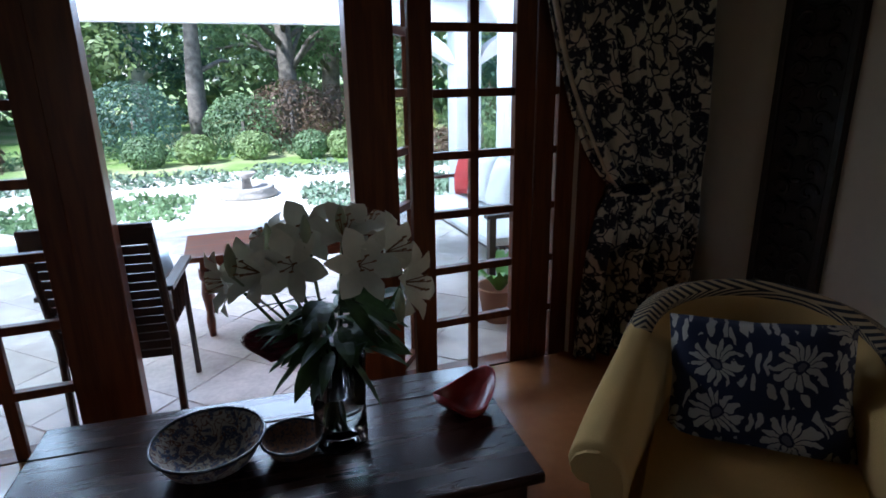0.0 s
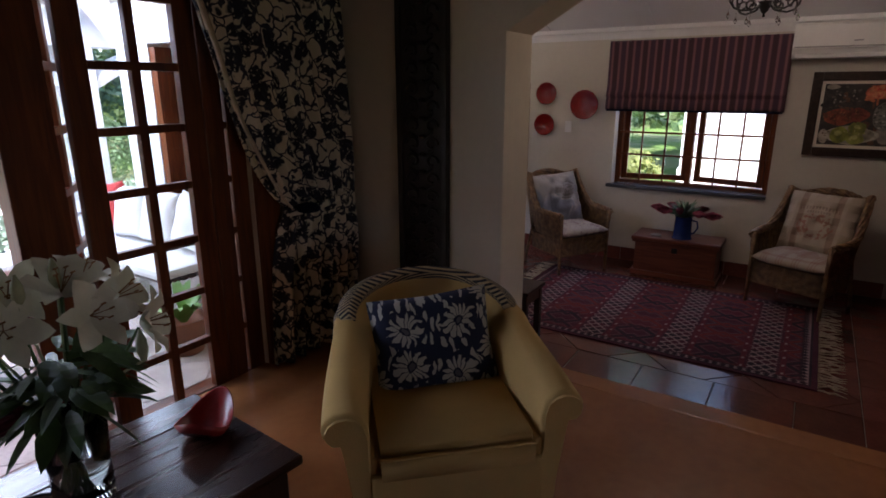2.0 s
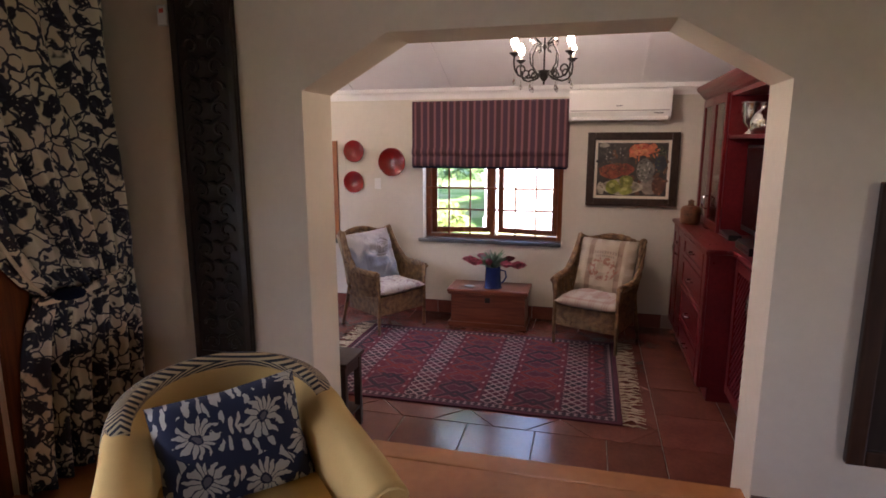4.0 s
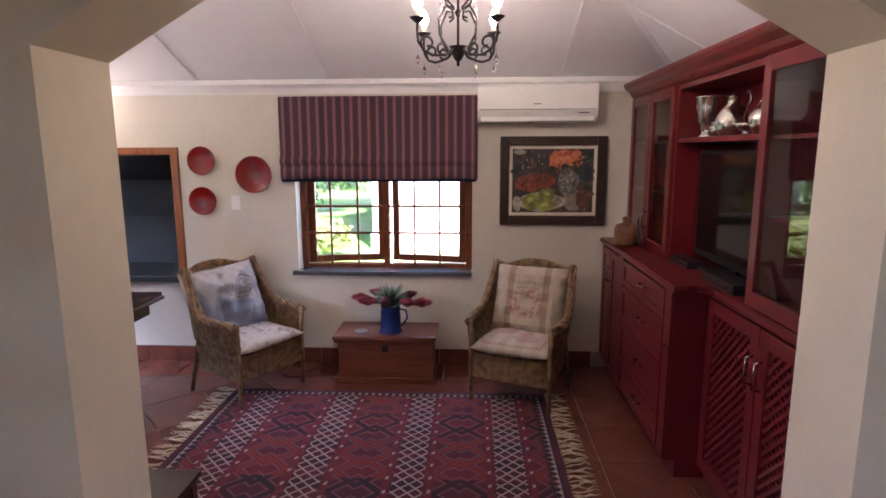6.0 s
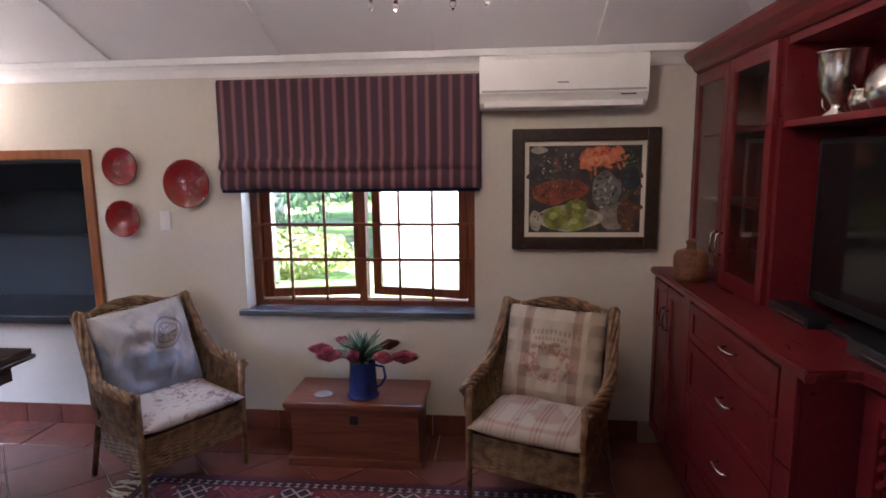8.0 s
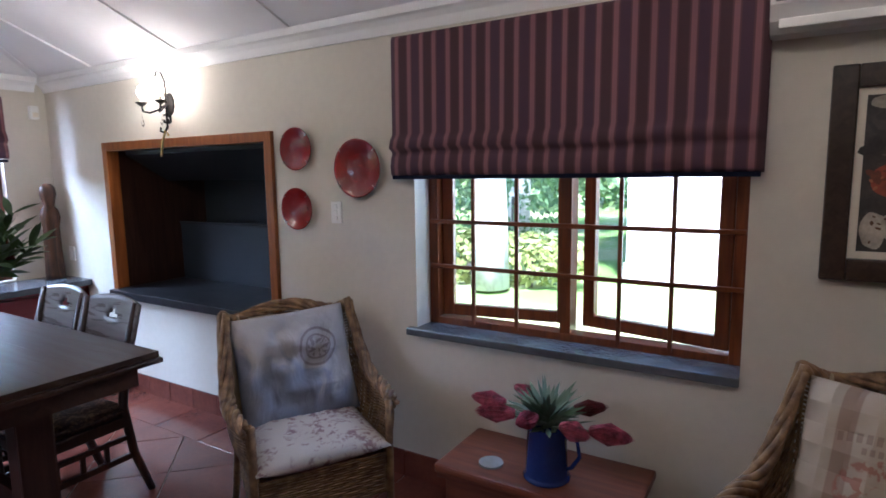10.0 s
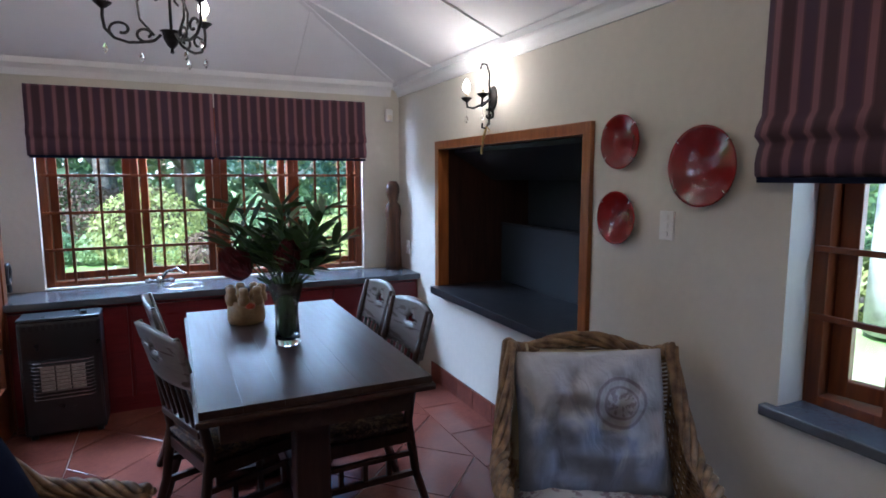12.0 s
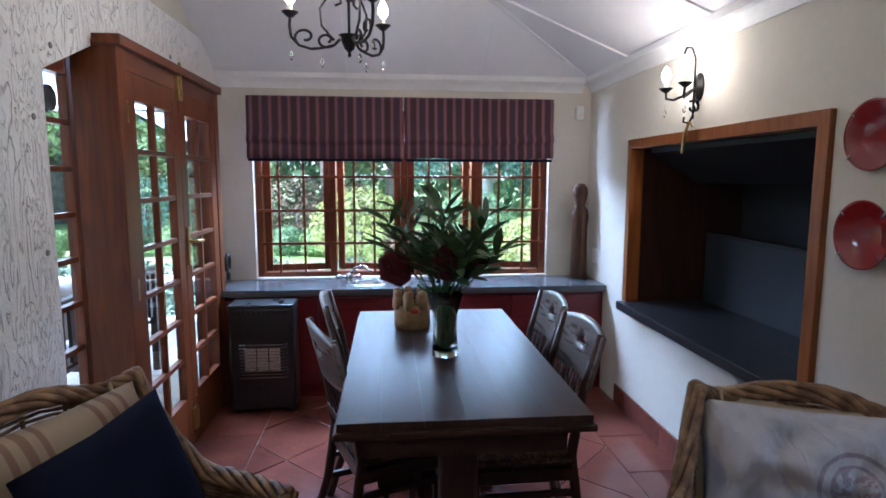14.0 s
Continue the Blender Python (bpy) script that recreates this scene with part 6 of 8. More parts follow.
def dining_chair(at, turn, label):
    """A dark chair facing local +y... its back rail, coloured pale for sky glare, has a half-moon hole above turned
    spindles.
    """
    c = thing("dining_chair", at, label, "chair", "chairs round the table", turn)
    w, d, s = .22, .21, .47
    bm = bmesh.new()
    vs = box(bm, -w, w, -d, d, s - .045, s + .012)
    bmesh.ops.bevel(bm, geom=list({e for v in vs for e in v.link_edges}), offset=.02, segments=3, affect="EDGES")
    part("seat", bm, M_BROCADE, c, "brown brocade seat", True)
    part("seat_frame", boxes((-w, w, -d, d, s - .10, s - .046), bevel=.006), M_DARKWZ, c)
    for sx in (-1, 1):
        bm = bmesh.new()
        tube(bm, [(sx * (w - .02), d - .02, s - .06), (sx * (w - .02), d - .01, .25), (sx * (w - .015), d + .01, 0)], [.022, .02, .015], 8)
        part("leg", bm, M_DARKWZ, c, smooth=True)
        bm = bmesh.new()
        tube(bm, [(sx * (w - .01), -d - .09, 0), (sx * (w - .018), -d - .02, .22), (sx * (w - .02), -d + .015, s), (sx * (w - .025), -d - .03, .74), (sx * (w - .02), -d - .09, .955)], [.018, .021, .022, .019, .014], 8)
        part("back_leg", bm, M_DARKWZ, c, smooth=True)
    # curved back rail with a half-moon hole
    bm = bmesh.new()
    def back(u, v, o):
        x = u * (w + .015)
        return (x, -d - .035 - .055 * v - .03 * (1 - u * u) + o, .745 + v * (.20 + .03 * (1 - u * u)))
    cols, rws = 20, 10
    def hole(u, v):
        return (u / .17) ** 2 + ((v - .52) / .20) ** 2 < 1 and v > .50
    for o, flip in ((.009, False), (-.009, True)):
        grid = [[bm.verts.new(back(2 * i / cols - 1, j / rws, o)) for j in range(rws + 1)] for i in range(cols + 1)]
        if flip:
            gb = grid
        else:
            ga = grid
        for i in range(cols):
            for j in range(rws):
                if hole(2 * (i + .5) / cols - 1, (j + .5) / rws):
                    continue
                q = (grid[i][j], grid[i + 1][j], grid[i + 1][j + 1], grid[i][j + 1])
                bm.faces.new(q[::-1] if flip else q)
    open_edges = [e for e in bm.edges if len(e.link_faces) == 1]
    pos = {}
    for g in (ga, gb):
        for i, r in enumerate(g):
            for j, q in enumerate(r):
                pos[q] = (i, j)
    top = {q for r in ga for q in r}
    for e in open_edges:
        a, b = e.verts
        if a in top and b in top:
            (i, j), (k, l) = pos[a], pos[b]
            bm.faces.new((a, b, gb[k][l], gb[i][j]))
    for v in [v for v in bm.verts if not v.link_faces]:
        bm.verts.remove(v)
    part("back_rail", bm, M_CHAIRGLARE, c, "rail coloured pale for sky glare, with a half-moon hole", True)
    part("lower_rail", boxes((-w + .03, w - .03, -d - .025, -d + .0, .535, .565), bevel=.004), M_DARKWZ, c)
    for i in range(5):
        x = (i - 2) * .065
        bm = bmesh.new()
        tube(bm, [(x, -d - .012, .56), (x * 1.04, -d - .03, .66), (x * 1.08, -d - .055, .755)], [.008, .012, .008], 7)
        part("spindle", bm, M_DARKWZ, c, smooth=True)
    for sx in (-1, 1):
        part("side_stretcher", boxes((sx * (w - .02) - .011, sx * (w - .02) + .011, -d - .02, d - .02, .20, .228), (sx * (w - .02) - .011, sx * (w - .02) + .011, -d - .01, d - .02, .30, .322), bevel=.003), M_DARKWZ, c)
        for k in range(3):
            y = -d + .10 + k * .11
            part("stretcher_block", boxes((sx * (w - .02) - .008, sx * (w - .02) + .008, y, y + .02, .229, .299)), M_DARKWZ, c)
    return c


CHL = "dark wooden dining chair with a glare-pale half-moon back rail"
dining_chair((4.86, 4.08, 0), -70, CHL + " turned outwards")
dining_chair((4.84, 4.62, 0), -86, CHL)
dining_chair((5.37, 3.98, 0), 92, CHL)
dining_chair((5.39, 4.50, 0), 90, CHL)

# things on the table
vs_ = thing("glass_vase", (5.08, 3.93, .85), "clear flared glass vase half full of water", "vase")
bm = bmesh.new(); lathe(bm, [(0, 0), (.052, 0), (.054, .02), (.048, .10), (.050, .17), (.078, .27), (.074, .27), (.046, .17), (.044, .10), (.049, .022), (0, .018)], 32); part("glass", bm, M_CLEAR, vs_, smooth=True)
bm = bmesh.new(); lathe(bm, [(0, .0185), (.0485, .0225), (.0435, .10), (.0455, .165), (0, .165)], 32); part("water", bm, M_WATER, vs_, smooth=True)
bq = thing("protea_bouquet", (5.08, 3.93, .875), "bouquet of dark red proteas and lily leaves in glass", "flowers")
rnd = random.Random(3)
for dx, dy, dz, s in ((-.19, -.03, .30, 1.05), (.0, -.12, .33, 1.05), (.13, .04, .33, .85), (-.05, .12, .34, .9)):
    bm = bmesh.new(); tube(bm, [(rnd.uniform(-.02, .02), rnd.uniform(-.02, .02), 0), (dx * .12, dy * .12, .2), (dx * .6, dy * .6, dz * .9)], .006, 5); part("stem", bm, M_LEAF, bq)
    bm = bmesh.new(); petal_head(bm, (dx * .85, dy * .85, dz - .02), (dx, dy, .26), .13 * s, .062 * s, 12, 3); part("bloom", bm, M_PROTEAD, bq)
for i in range(22):
    a = rnd.random() * 6.28
    r = rnd.uniform(.05, .30)
    tip = Vector((math.cos(a) * r, math.sin(a) * r, rnd.uniform(.36, .60)))
    bm = bmesh.new()
    tube(bm, [(rnd.uniform(-.025, .025), rnd.uniform(-.025, .025), .0), (tip.x * .15, tip.y * .15, .2), tip], .004, 5)
    for k in range(13):
        q = rnd.uniform(.35, 1)
        p = Vector((tip.x * .15, tip.y * .15, .2)).lerp(tip, q)
        b = rnd.random() * 6.28
        leaf_blade(bm, p, (math.cos(b) + tip.x * 2, math.sin(b) + tip.y * 2, rnd.uniform(.3, 1.7)), rnd.uniform(.11, .20), .032, .2, rnd.uniform(-.8, .8))
    part("leafy_stem", bm, M_LEAF, bq)
pt = thing("pottery_holder", (4.965, 4.39, .85), "sand-coloured pottery holder with a ring of small figures", "pottery")
bm = bmesh.new(); lathe(bm, [(0, 0), (.082, 0), (.088, .01), (.086, .11), (.08, .115), (.074, .11), (.074, .02), (0, .02)], 28); part("pot", bm, M_CERAMIC, pt, smooth=True)
for i in range(7):
    a = 2 * math.pi * i / 7
    bm = bmesh.new(); lathe(bm, [(0, .08), (.026, .10), (.026, .13), (.018, .145), (.022, .16), (.02, .178), (0, .186)], 10, (.075 * math.cos(a), .075 * math.sin(a), 0)); part("knob", bm, M_CERAMIC, pt, smooth=True)
bm = bmesh.new(); lathe(bm, [(0, .075), (.022, .085), (.024, .10), (0, .112)], 10, (.01, -.085, 0)); part("orange_patch", bm, material("orange_glaze", (.45, .07, .03), .3), pt, "orange glazed patch", True)


# hanging lamps
def scroll(bm, cx, cz, r, a0, a1, dx, rad=.006, shrink=.35, n=18):
    """A spiral bar in the plane through the upright axis with direction dx (2-vector)."""
    pts = []
    for i in range(n + 1):
        k = i / n
        a = a0 + (a1 - a0) * k
        q = r * (1 - (1 - shrink) * k)
        pts.append((dx[0] * (cx + q * math.cos(a)), dx[1] * (cx + q * math.cos(a)), cz + q * math.sin(a)))
    tube(bm, pts, rad, 6)


def drop(parent, x, y, z):
    bm = bmesh.new()
    tube(bm, [(x, y, z), (x, y, z - .03)], .0012, 4)
    lathe(bm, [(0, -.075), (.009, -.062), (.010, -.052), (.004, -.036), (0, -.03)], 8, (x, y, z))
    part("crystal_drop", bm, M_CRYSTAL, parent, smooth=False)


def bulb_lamp(at, watts, radius=.02):
    d = bpy.data.lights.new("lamp_bulb", "POINT")
    d.energy, d.color, d.shadow_soft_size = watts, (1.0, .84, .66), radius
    o = new("lamp_bulb", d)
    o.matrix_basis = pose(*at)
    return o


def candle_light(parent, x, y, z):
    cup = bmesh.new(); lathe(cup, [(0, -.025), (.012, -.022), (.03, -.006), (.036, 0), (.03, .002), (0, .0)], 14, (x, y, z))
    cu = part("drip_cup", cup, M_IRON, parent, smooth=True)
    bm = bmesh.new(); lathe(bm, [(.011, 0), (.011, .03), (0, .032)], 10, (x, y, z)); part("candle_tube", bm, M_CANDLE, cu)
    bm = bmesh.new(); lathe(bm, [(.008, .03), (.021, .05), (.023, .068), (.015, .09), (.005, .108), (0, .11)], 14, (x, y, z))
    b = part("bulb", bm, M_BULB, cu, "lit candle bulb", True)
    b.visible_shadow = False


def chandelier(x, y, z, label, arms=3, turn=0.0):
    """z: the lowest point of the iron."""
    top = ceil_z(x, y) - z
    c = thing("chandelier", (x, y, z), label, "chandelier", "iron chandeliers", turn)
    bm = bmesh.new(); lathe(bm, [(0, 0), (.008, .004), (.006, .02), (.02, .035), (.032, .06), (.036, .085), (.045, .09), (.03, .093), (0, .094)], 16); part("boss", bm, M_IRON, c, smooth=True)
    bm = bmesh.new(); tube(bm, [(0, 0, .09), (0, 0, .50)], .006, 8)
    lathe(bm, [(.006, .22), (.018, .24), (.006, .26)], 10); lathe(bm, [(.006, .36), (.03, .38), (.006, .40)], 10); part("stem", bm, M_IRON, c, smooth=True)
    bm = bmesh.new()
    z0 = .50
    k = 0
    while z0 < top - .04:
        tube(bm, [((.012 * math.cos(a) if k % 2 else 0), (0 if k % 2 else .012 * math.cos(a)), z0 + .018 + .022 * math.sin(a)) for a in [2 * math.pi * i / 10 for i in range(10)]], .003, 4, True)
        z0 += .036
        k += 1
    part("chain", bm, M_IRON, c)
    bm = bmesh.new(); lathe(bm, [(0, top), (.055, top), (.05, top - .02), (.015, top - .04), (0, top - .04)], 18); part("ceiling_rose", bm, M_IRON, c, smooth=True)
    for i in range(arms):
        a = 2 * math.pi * i / arms
        d = (1.28 * math.cos(a), 1.28 * math.sin(a))
        bm = bmesh.new()
        # S-shaped arm with scrolls
        tube(bm, [(d[0] * r, d[1] * r, h) for r, h in ((.03, .075), (.05, .05), (.085, .04), (.125, .035), (.165, .05), (.19, .085), (.195, .13), (.192, .17))], .0065, 6)
        scroll(bm, .075, .072, .032, -2.2, 4.2, d)
        scroll(bm, .145, .085, .036, -.8, 5.0, d)
        tube(bm, [(d[0] * r, d[1] * r, h) for r, h in ((.05, .07), (.09, .13), (.095, .20), (.06, .26), (.03, .25), (.025, .22), (.045, .21))], .0055, 6)
        tube(bm, [(d[0] * r, d[1] * r, h) for r, h in ((.02, .26), (.06, .29), (.085, .34), (.07, .39), (.04, .38))], .005, 6)
        arm = part("arm", bm, M_IRON, c, smooth=True)
        candle_light(c, d[0] * .192, d[1] * .192, .185)
        drop(c, d[0] * .192, d[1] * .192, .06)
        drop(c, d[0] * .09, d[1] * .09, .03)
        drop(c, d[0] * .085, d[1] * .085, .33)
        w = c.matrix_basis @ Vector((d[0] * .192, d[1] * .192, .30))
        bulb_lamp(w, LAMP_W)
    return c


LAMP_W = 0.13
chandelier(4.66, 1.29, 2.165, "dark wrought-iron chandelier with lit candle bulbs and crystal drops", 4, 45)
chandelier(4.70, 4.21, 2.065, "dark wrought-iron chandelier with crystal drops over the dining table", 3, 175)

# wall lamp above the barbecue
wl = thing("wall_lamp", (XE, 4.52, 1.86), "wrought-iron wall lamp with two lit candle bulbs", "lamp", turn=-90)
bm = bmesh.new(); lathe(bm, [(0, 0), (.045, 0), (.042, .012), (.02, .022), (0, .024)], 20)
bmesh.ops.rotate(bm, verts=bm.verts, cent=(0, 0, 0), matrix=Matrix.Rotation(radians(90), 3, "X"))
for v in bm.verts:
    v.co.z = v.co.z * 1.6 + .16
part("wall_plate", bm, M_IRON, wl, smooth=True)
for sx in (-1, 1):
    bm = bmesh.new()
    tube(bm, [(0, -.02, .16), (sx * .02, -.07, .12), (sx * .05, -.11, .10), (sx * .09, -.13, .11), (sx * .10, -.13, .16)], .0065, 6)
    scroll(bm, .03, .06, .035, 1.0, 6.5, (sx * .5, -.8))
    part("arm", bm, M_IRON, wl, smooth=True)
    candle_light(wl, sx * .10, -.13, .165)
    drop(wl, sx * .10, -.13, .09)
    bulb_lamp(wl.matrix_basis @ Vector((sx * .10, -.14, .29)), LAMP_W * 0.9)
bm = bmesh.new()
tube(bm, [(0, -.03, .0), (0, -.03, .3), (0, -.05, .35), (0, -.08, .35), (0, -.09, .32)], .006, 6)
tube(bm, [(0, -.03, .02), (0, -.05, -.02), (0, -.08, -.015), (0, -.075, .01)], .006, 6)
part("back_scroll", bm, M_IRON, wl, smooth=True)

# ---- living room ----
structure("threshold", boxes((XL - .02, XL + .13, OPEN_S, OPEN_N, .12, ZL + .006), bevel=.012), M_LFLOOR, "worn wooden nosing of the step down", "step")
M_SKIRT = material("brown_skirting", (.10, .04, .02), .4)
structure("baseboard", boxes((XL - .018, XL, YS - 2.8, OPEN_S - .004, ZL, ZL + .055), bevel=.003), M_SKIRT, "dark wooden skirting board", "skirting")
structure("baseboard", boxes((XL - .018, XL, OPEN_N + .004, YD, ZL, ZL + .055), bevel=.003), M_SKIRT, "dark wooden skirting board", "skirting")

# garden doors: frame, a closed leaf beside the curtain, two folded leaves at the other side
d2 = new("door_2")
d2.matrix_basis = pose(0, YD, ZD)
tagged(d2, "dark red-brown folding glazed doors, partly open to the patio", "door", kind="structure")
part("jamb", boxes((DOOR_X0 - .06, DOOR_X0, -.01, .20, -.10, 2.20), bevel=.004), M_OAK, d2)
part("jamb", boxes((2.545, 2.70, -.028, .20, -.10, 2.20), bevel=.004), M_OAK, d2)
part("head", boxes((DOOR_X0 - .06, 2.70, -.012, .198, 2.10, 2.20), bevel=.004), M_OAKX, d2)
part("sill", boxes((DOOR_X0, 2.545, .021, .222, -.10, -.052), bevel=.004), M_OAKX, d2)
LOW = -.05                                    # the leaves reach below the room's floor, to the patio
def garden_leaf(at, turn, width, cols, stile):
    """A leaf of eight rows of panes between stout bars."""
    lf = new("leaf")
    lf.parent = d2
    lf.matrix_basis = pose(at[0], at[1], LOW, 0, 0, turn)
    height, t, z0 = 2.145, .022, .04
    for a in (0, width - stile):
        part("stile", boxes((a, a + stile, -t, t, 0, height), bevel=.004), M_OAK, lf)
    part("bottom_rail", boxes((stile, width - stile, -t + .001, t - .001, 0, z0), bevel=.003), M_OAKX, lf)
    x0, x1, rows, pitch = stile, width - stile, 7, .2805
    z1 = z0 + rows * pitch
    part("top_rail", boxes((x0, x1, -t + .001, t - .001, z1, height), bevel=.003), M_OAKX, lf)
    bars = [(x0 + (x1 - x0) * i / cols - .022, x0 + (x1 - x0) * i / cols + .022, -.018, .018, z0, z1) for i in range(1, cols)]
    bars += [(x0, x1, -.019, .019, z0 + pitch * j - .019, z0 + pitch * j + .019) for j in range(1, rows)]
    part("glazing_bars", boxes(*bars, bevel=.004), M_OAK, lf)
    for i in range(cols):
        for j in range(rows):
            g = part("pane", boxes((x0 + (x1 - x0) * i / cols + .015, x0 + (x1 - x0) * (i + 1) / cols - .015, -.002, .002, z0 + pitch * j + .012, z0 + pitch * (j + 1) - .012)), M_GLASS, lf)
            g.visible_shadow = False
    return lf
garden_leaf((1.685, .06), 0, .625, 2, .105)      # the leaf by the curtain
garden_leaf((2.315, .055), 0, .23, 1, .105)      # narrow fixed light beside it
garden_leaf((1.585, .15), 50, .62, 2, .09)       # folded outwards behind the post
part("post", boxes((1.41, 1.615, .02, .12, LOW, 2.10), bevel=.005), M_OAK, d2)
garden_leaf((-.35, .06), 0, .66, 2, .10)
part("post", boxes((.312, .46, .0, .12, LOW, 2.10), bevel=.005), M_OAK, d2)
garden_leaf((-.9, .06), 0, .545, 2, .10)

# curtain, gathered by a tie-back
cu = thing("curtain", (0, YD - .03, ZD), "cream and navy flower-printed curtain, tied back", "curtain")
def curtain_edge(z):
    """left and right edge and gather at a height above the floor"""
    tie = .92
    if z > tie:
        k = (z - tie) / 1.1
        return 2.70 - .50 * k ** .65, 3.26, k
    k = (tie - z) / tie
    return 2.70 - .17 * k ** .5, 3.26, -k
bm = bmesh.new()
nz, nx = 60, 110
g = []
for j in range(nz + 1):
    z = .002 + 2.628 * j / nz
    l, r, k = curtain_edge(z)
    pinch = math.exp(-((z - .92) / .16) ** 2)
    r -= .05 * pinch
    row = []
    for i in range(nx + 1):
        u = i / nx
        x = l + (r - l) * u
        y = -.065 + .042 * (1 - .35 * pinch) * math.sin(u * 40 + .8 * math.sin(z * 1.7 + u * 3)) + .015 * math.sin(u * 97 + z * 2) + .03 * math.sin(z * 2.1 + u * 4) * .5
        row.append(bm.verts.new((x, y - .03 * pinch, z)))
    g.append(row)
for j in range(nz):
    for i in range(nx):
        bm.faces.new((g[j][i], g[j][i + 1], g[j + 1][i + 1], g[j + 1][i]))
cl = part("cloth", bm, M_CURTAIN, cu, smooth=True)
mod = cl.modifiers.new("thickness", "SOLIDIFY")
mod.thickness = .004
bm = bmesh.new(); tube(bm, [(2.93 + .25 * math.cos(a), -.075 + .085 * math.sin(a), .93 + .03 * math.cos(a)) for a in [2 * math.pi * i / 20 for i in range(20)]], .022, 8, True); part("tie_back", bm, M_CURTAIN, cu, "dark gathered tie-back", True)
bm = bmesh.new()
rnd = random.Random(5)
for i in range(3):
    lathe(bm, [(0, -.03), (.06 - .015 * i, -.02), (.07 - .015 * i, .0), (.05 - .01 * i, .02), (0, .03)], 14, (2.757, -.165 - .012 * i, .925))
part("rosette", bm, M_NAVY, cu, "dark cloth rosette", True)
bm = bmesh.new()
edge = [(curtain_edge(.93 + 1.7 * i / 30)[0] + .004, -.115 - .012 * math.sin(i * .5), .93 + 1.7 * i / 30) for i in range(31)]
tube(bm, edge, [.008 + .012 * i / 30 for i in range(31)], 8)
part("lining_edge", bm, M_FRINGE, cu, "cream lining turned out at the edge", True)
bm = bmesh.new(); tube(bm, [(1.0, -.09, 2.66), (3.28, -.09, 2.66)], .018, 10)
tagged(finish("curtain_rail", bm, M_DARKWZ, True), "dark wooden curtain rail above the doors", "rail").matrix_basis = pose(0, YD, ZD)

# carved panel on the wall
pn = thing("carved_panel", (XL - .002, 2.852, .62), "tall blackened carved wooden panel on the wall", "panel", turn=-90)
PH = 2.15
part("board", boxes((-.175, .175, -.02, 0, 0, PH)), M_CARVED, pn)
part("border", boxes((-.175, -.14, -.04, -.02, 0, PH), (.14, .175, -.04, -.02, 0, PH), (-.14, .14, -.04, -.02, 0, .05), (-.14, .14, -.04, -.02, PH - .05, PH), bevel=.006), M_CARVED, pn)
rnd = random.Random(2)
for k in range(20):
    z = .10 + k * .103
    bm = bmesh.new()
    for sx in (-1, 1):
        pts = []
        for i in range(15):
            q = i / 14
            a = q * 5.2
            r = .045 * (1 - .65 * q)
            pts.append((sx * (.065 + r * math.cos(a)), -.027, z + r * math.sin(a)))
        tube(bm, pts, .009, 5)
        leaf_blade(bm, (sx * .02, -.03, z + .03), (sx * .8, -.1, .6), .09, .035, .1)
    lathe(bm, [(0, -.012), (.02, -.008), (.024, 0), (.02, .008), (0, .012)], 10, (0, -.028, z + .045))
    part("carving", bm, M_CARVED, pn, smooth=True)
ss = thing("alarm_keypad", (XL - .002, 3.07, 2.42), "small white alarm box with a red light on the wall", "sensor", turn=-90)
part("case", boxes((-.03, .03, -.03, 0, -.05, .05), bevel=.008), M_PLASTIC, ss)
part("lamp", boxes((-.012, .012, -.033, -.03, .01, .03)), material("red_lamp", (.5, .05, .03), .3), ss)

# tub armchair
ac_ = thing("tub_armchair", (2.32, 2.13, ZL - .092), "straw-yellow upholstered tub armchair with scroll arms", "armchair", turn=-46)
ac_.matrix_basis = ac_.matrix_basis @ Matrix.Diagonal((1.10, 1.10, 1.03, 1.0))
def tub(u, inner=0.0):
    """The middle line of the shell's rim: u from -1 (front of one arm) over the back to 1. Gives the point and the way out of the tub."""
    a = abs(u)
    if a > .5:
        q = (a - .5) / .5
        x, y = .298 + .04 * math.sin(q * math.pi / 2), .08 - q * .45
        z = .70 - .15 * q ** .75
        d = Vector((1, .1, 0))
    else:
        t = u / .5
        x, y = .298 * abs(math.sin(t * math.pi / 2)) ** .9, .08 + .30 * math.cos(t * math.pi / 2) ** .9
        z = .70 + .075 * math.cos(t * math.pi / 2) ** 1.2
        d = Vector((abs(math.sin(t * math.pi / 2)), math.cos(t * math.pi / 2), 0))
    d.normalize()
    s_ = -1 if u < 0 else 1
    return Vector((s_ * x, y, z)), Vector((s_ * d.x, d.y, 0))
N = 64
us = [2 * i / N - 1 for i in range(N + 1)]
bm = bmesh.new()
rings = []
for u in us:
    p, o = tub(u)
    q = max(0, (abs(u) - .5) / .5)
    roll = .022 + .022 * q                      # the arms roll outwards, most at their fronts
    foot = Vector((p.x * .90, p.y * (.88 if p.y > 0 else 1), .09)) + o * .03
    sec = [foot, foot.lerp(p, .35) + o * .012, p + o * .035 - Vector((0, 0, .13)), p + o * .045 - Vector((0, 0, .075))]
    for k in range(9):
        b_ = radians(-50 + 28.75 * k)
        sec.append(p + o * (.045 - roll * .35 + (roll + .028) * math.cos(b_)) + Vector((0, 0, -.03 + (roll + .012) * math.sin(b_))))
    inn = p - o * .05
    sec += [inn - Vector((0, 0, .06)), inn - Vector((0, 0, .18)), Vector((inn.x * .95, inn.y * .96, .30)), Vector((inn.x * .95, inn.y * .96, .09))]
    rings.append(sec)
loft(bm, rings)
part("shell", bm, M_YELLOW, ac_, smooth=True)
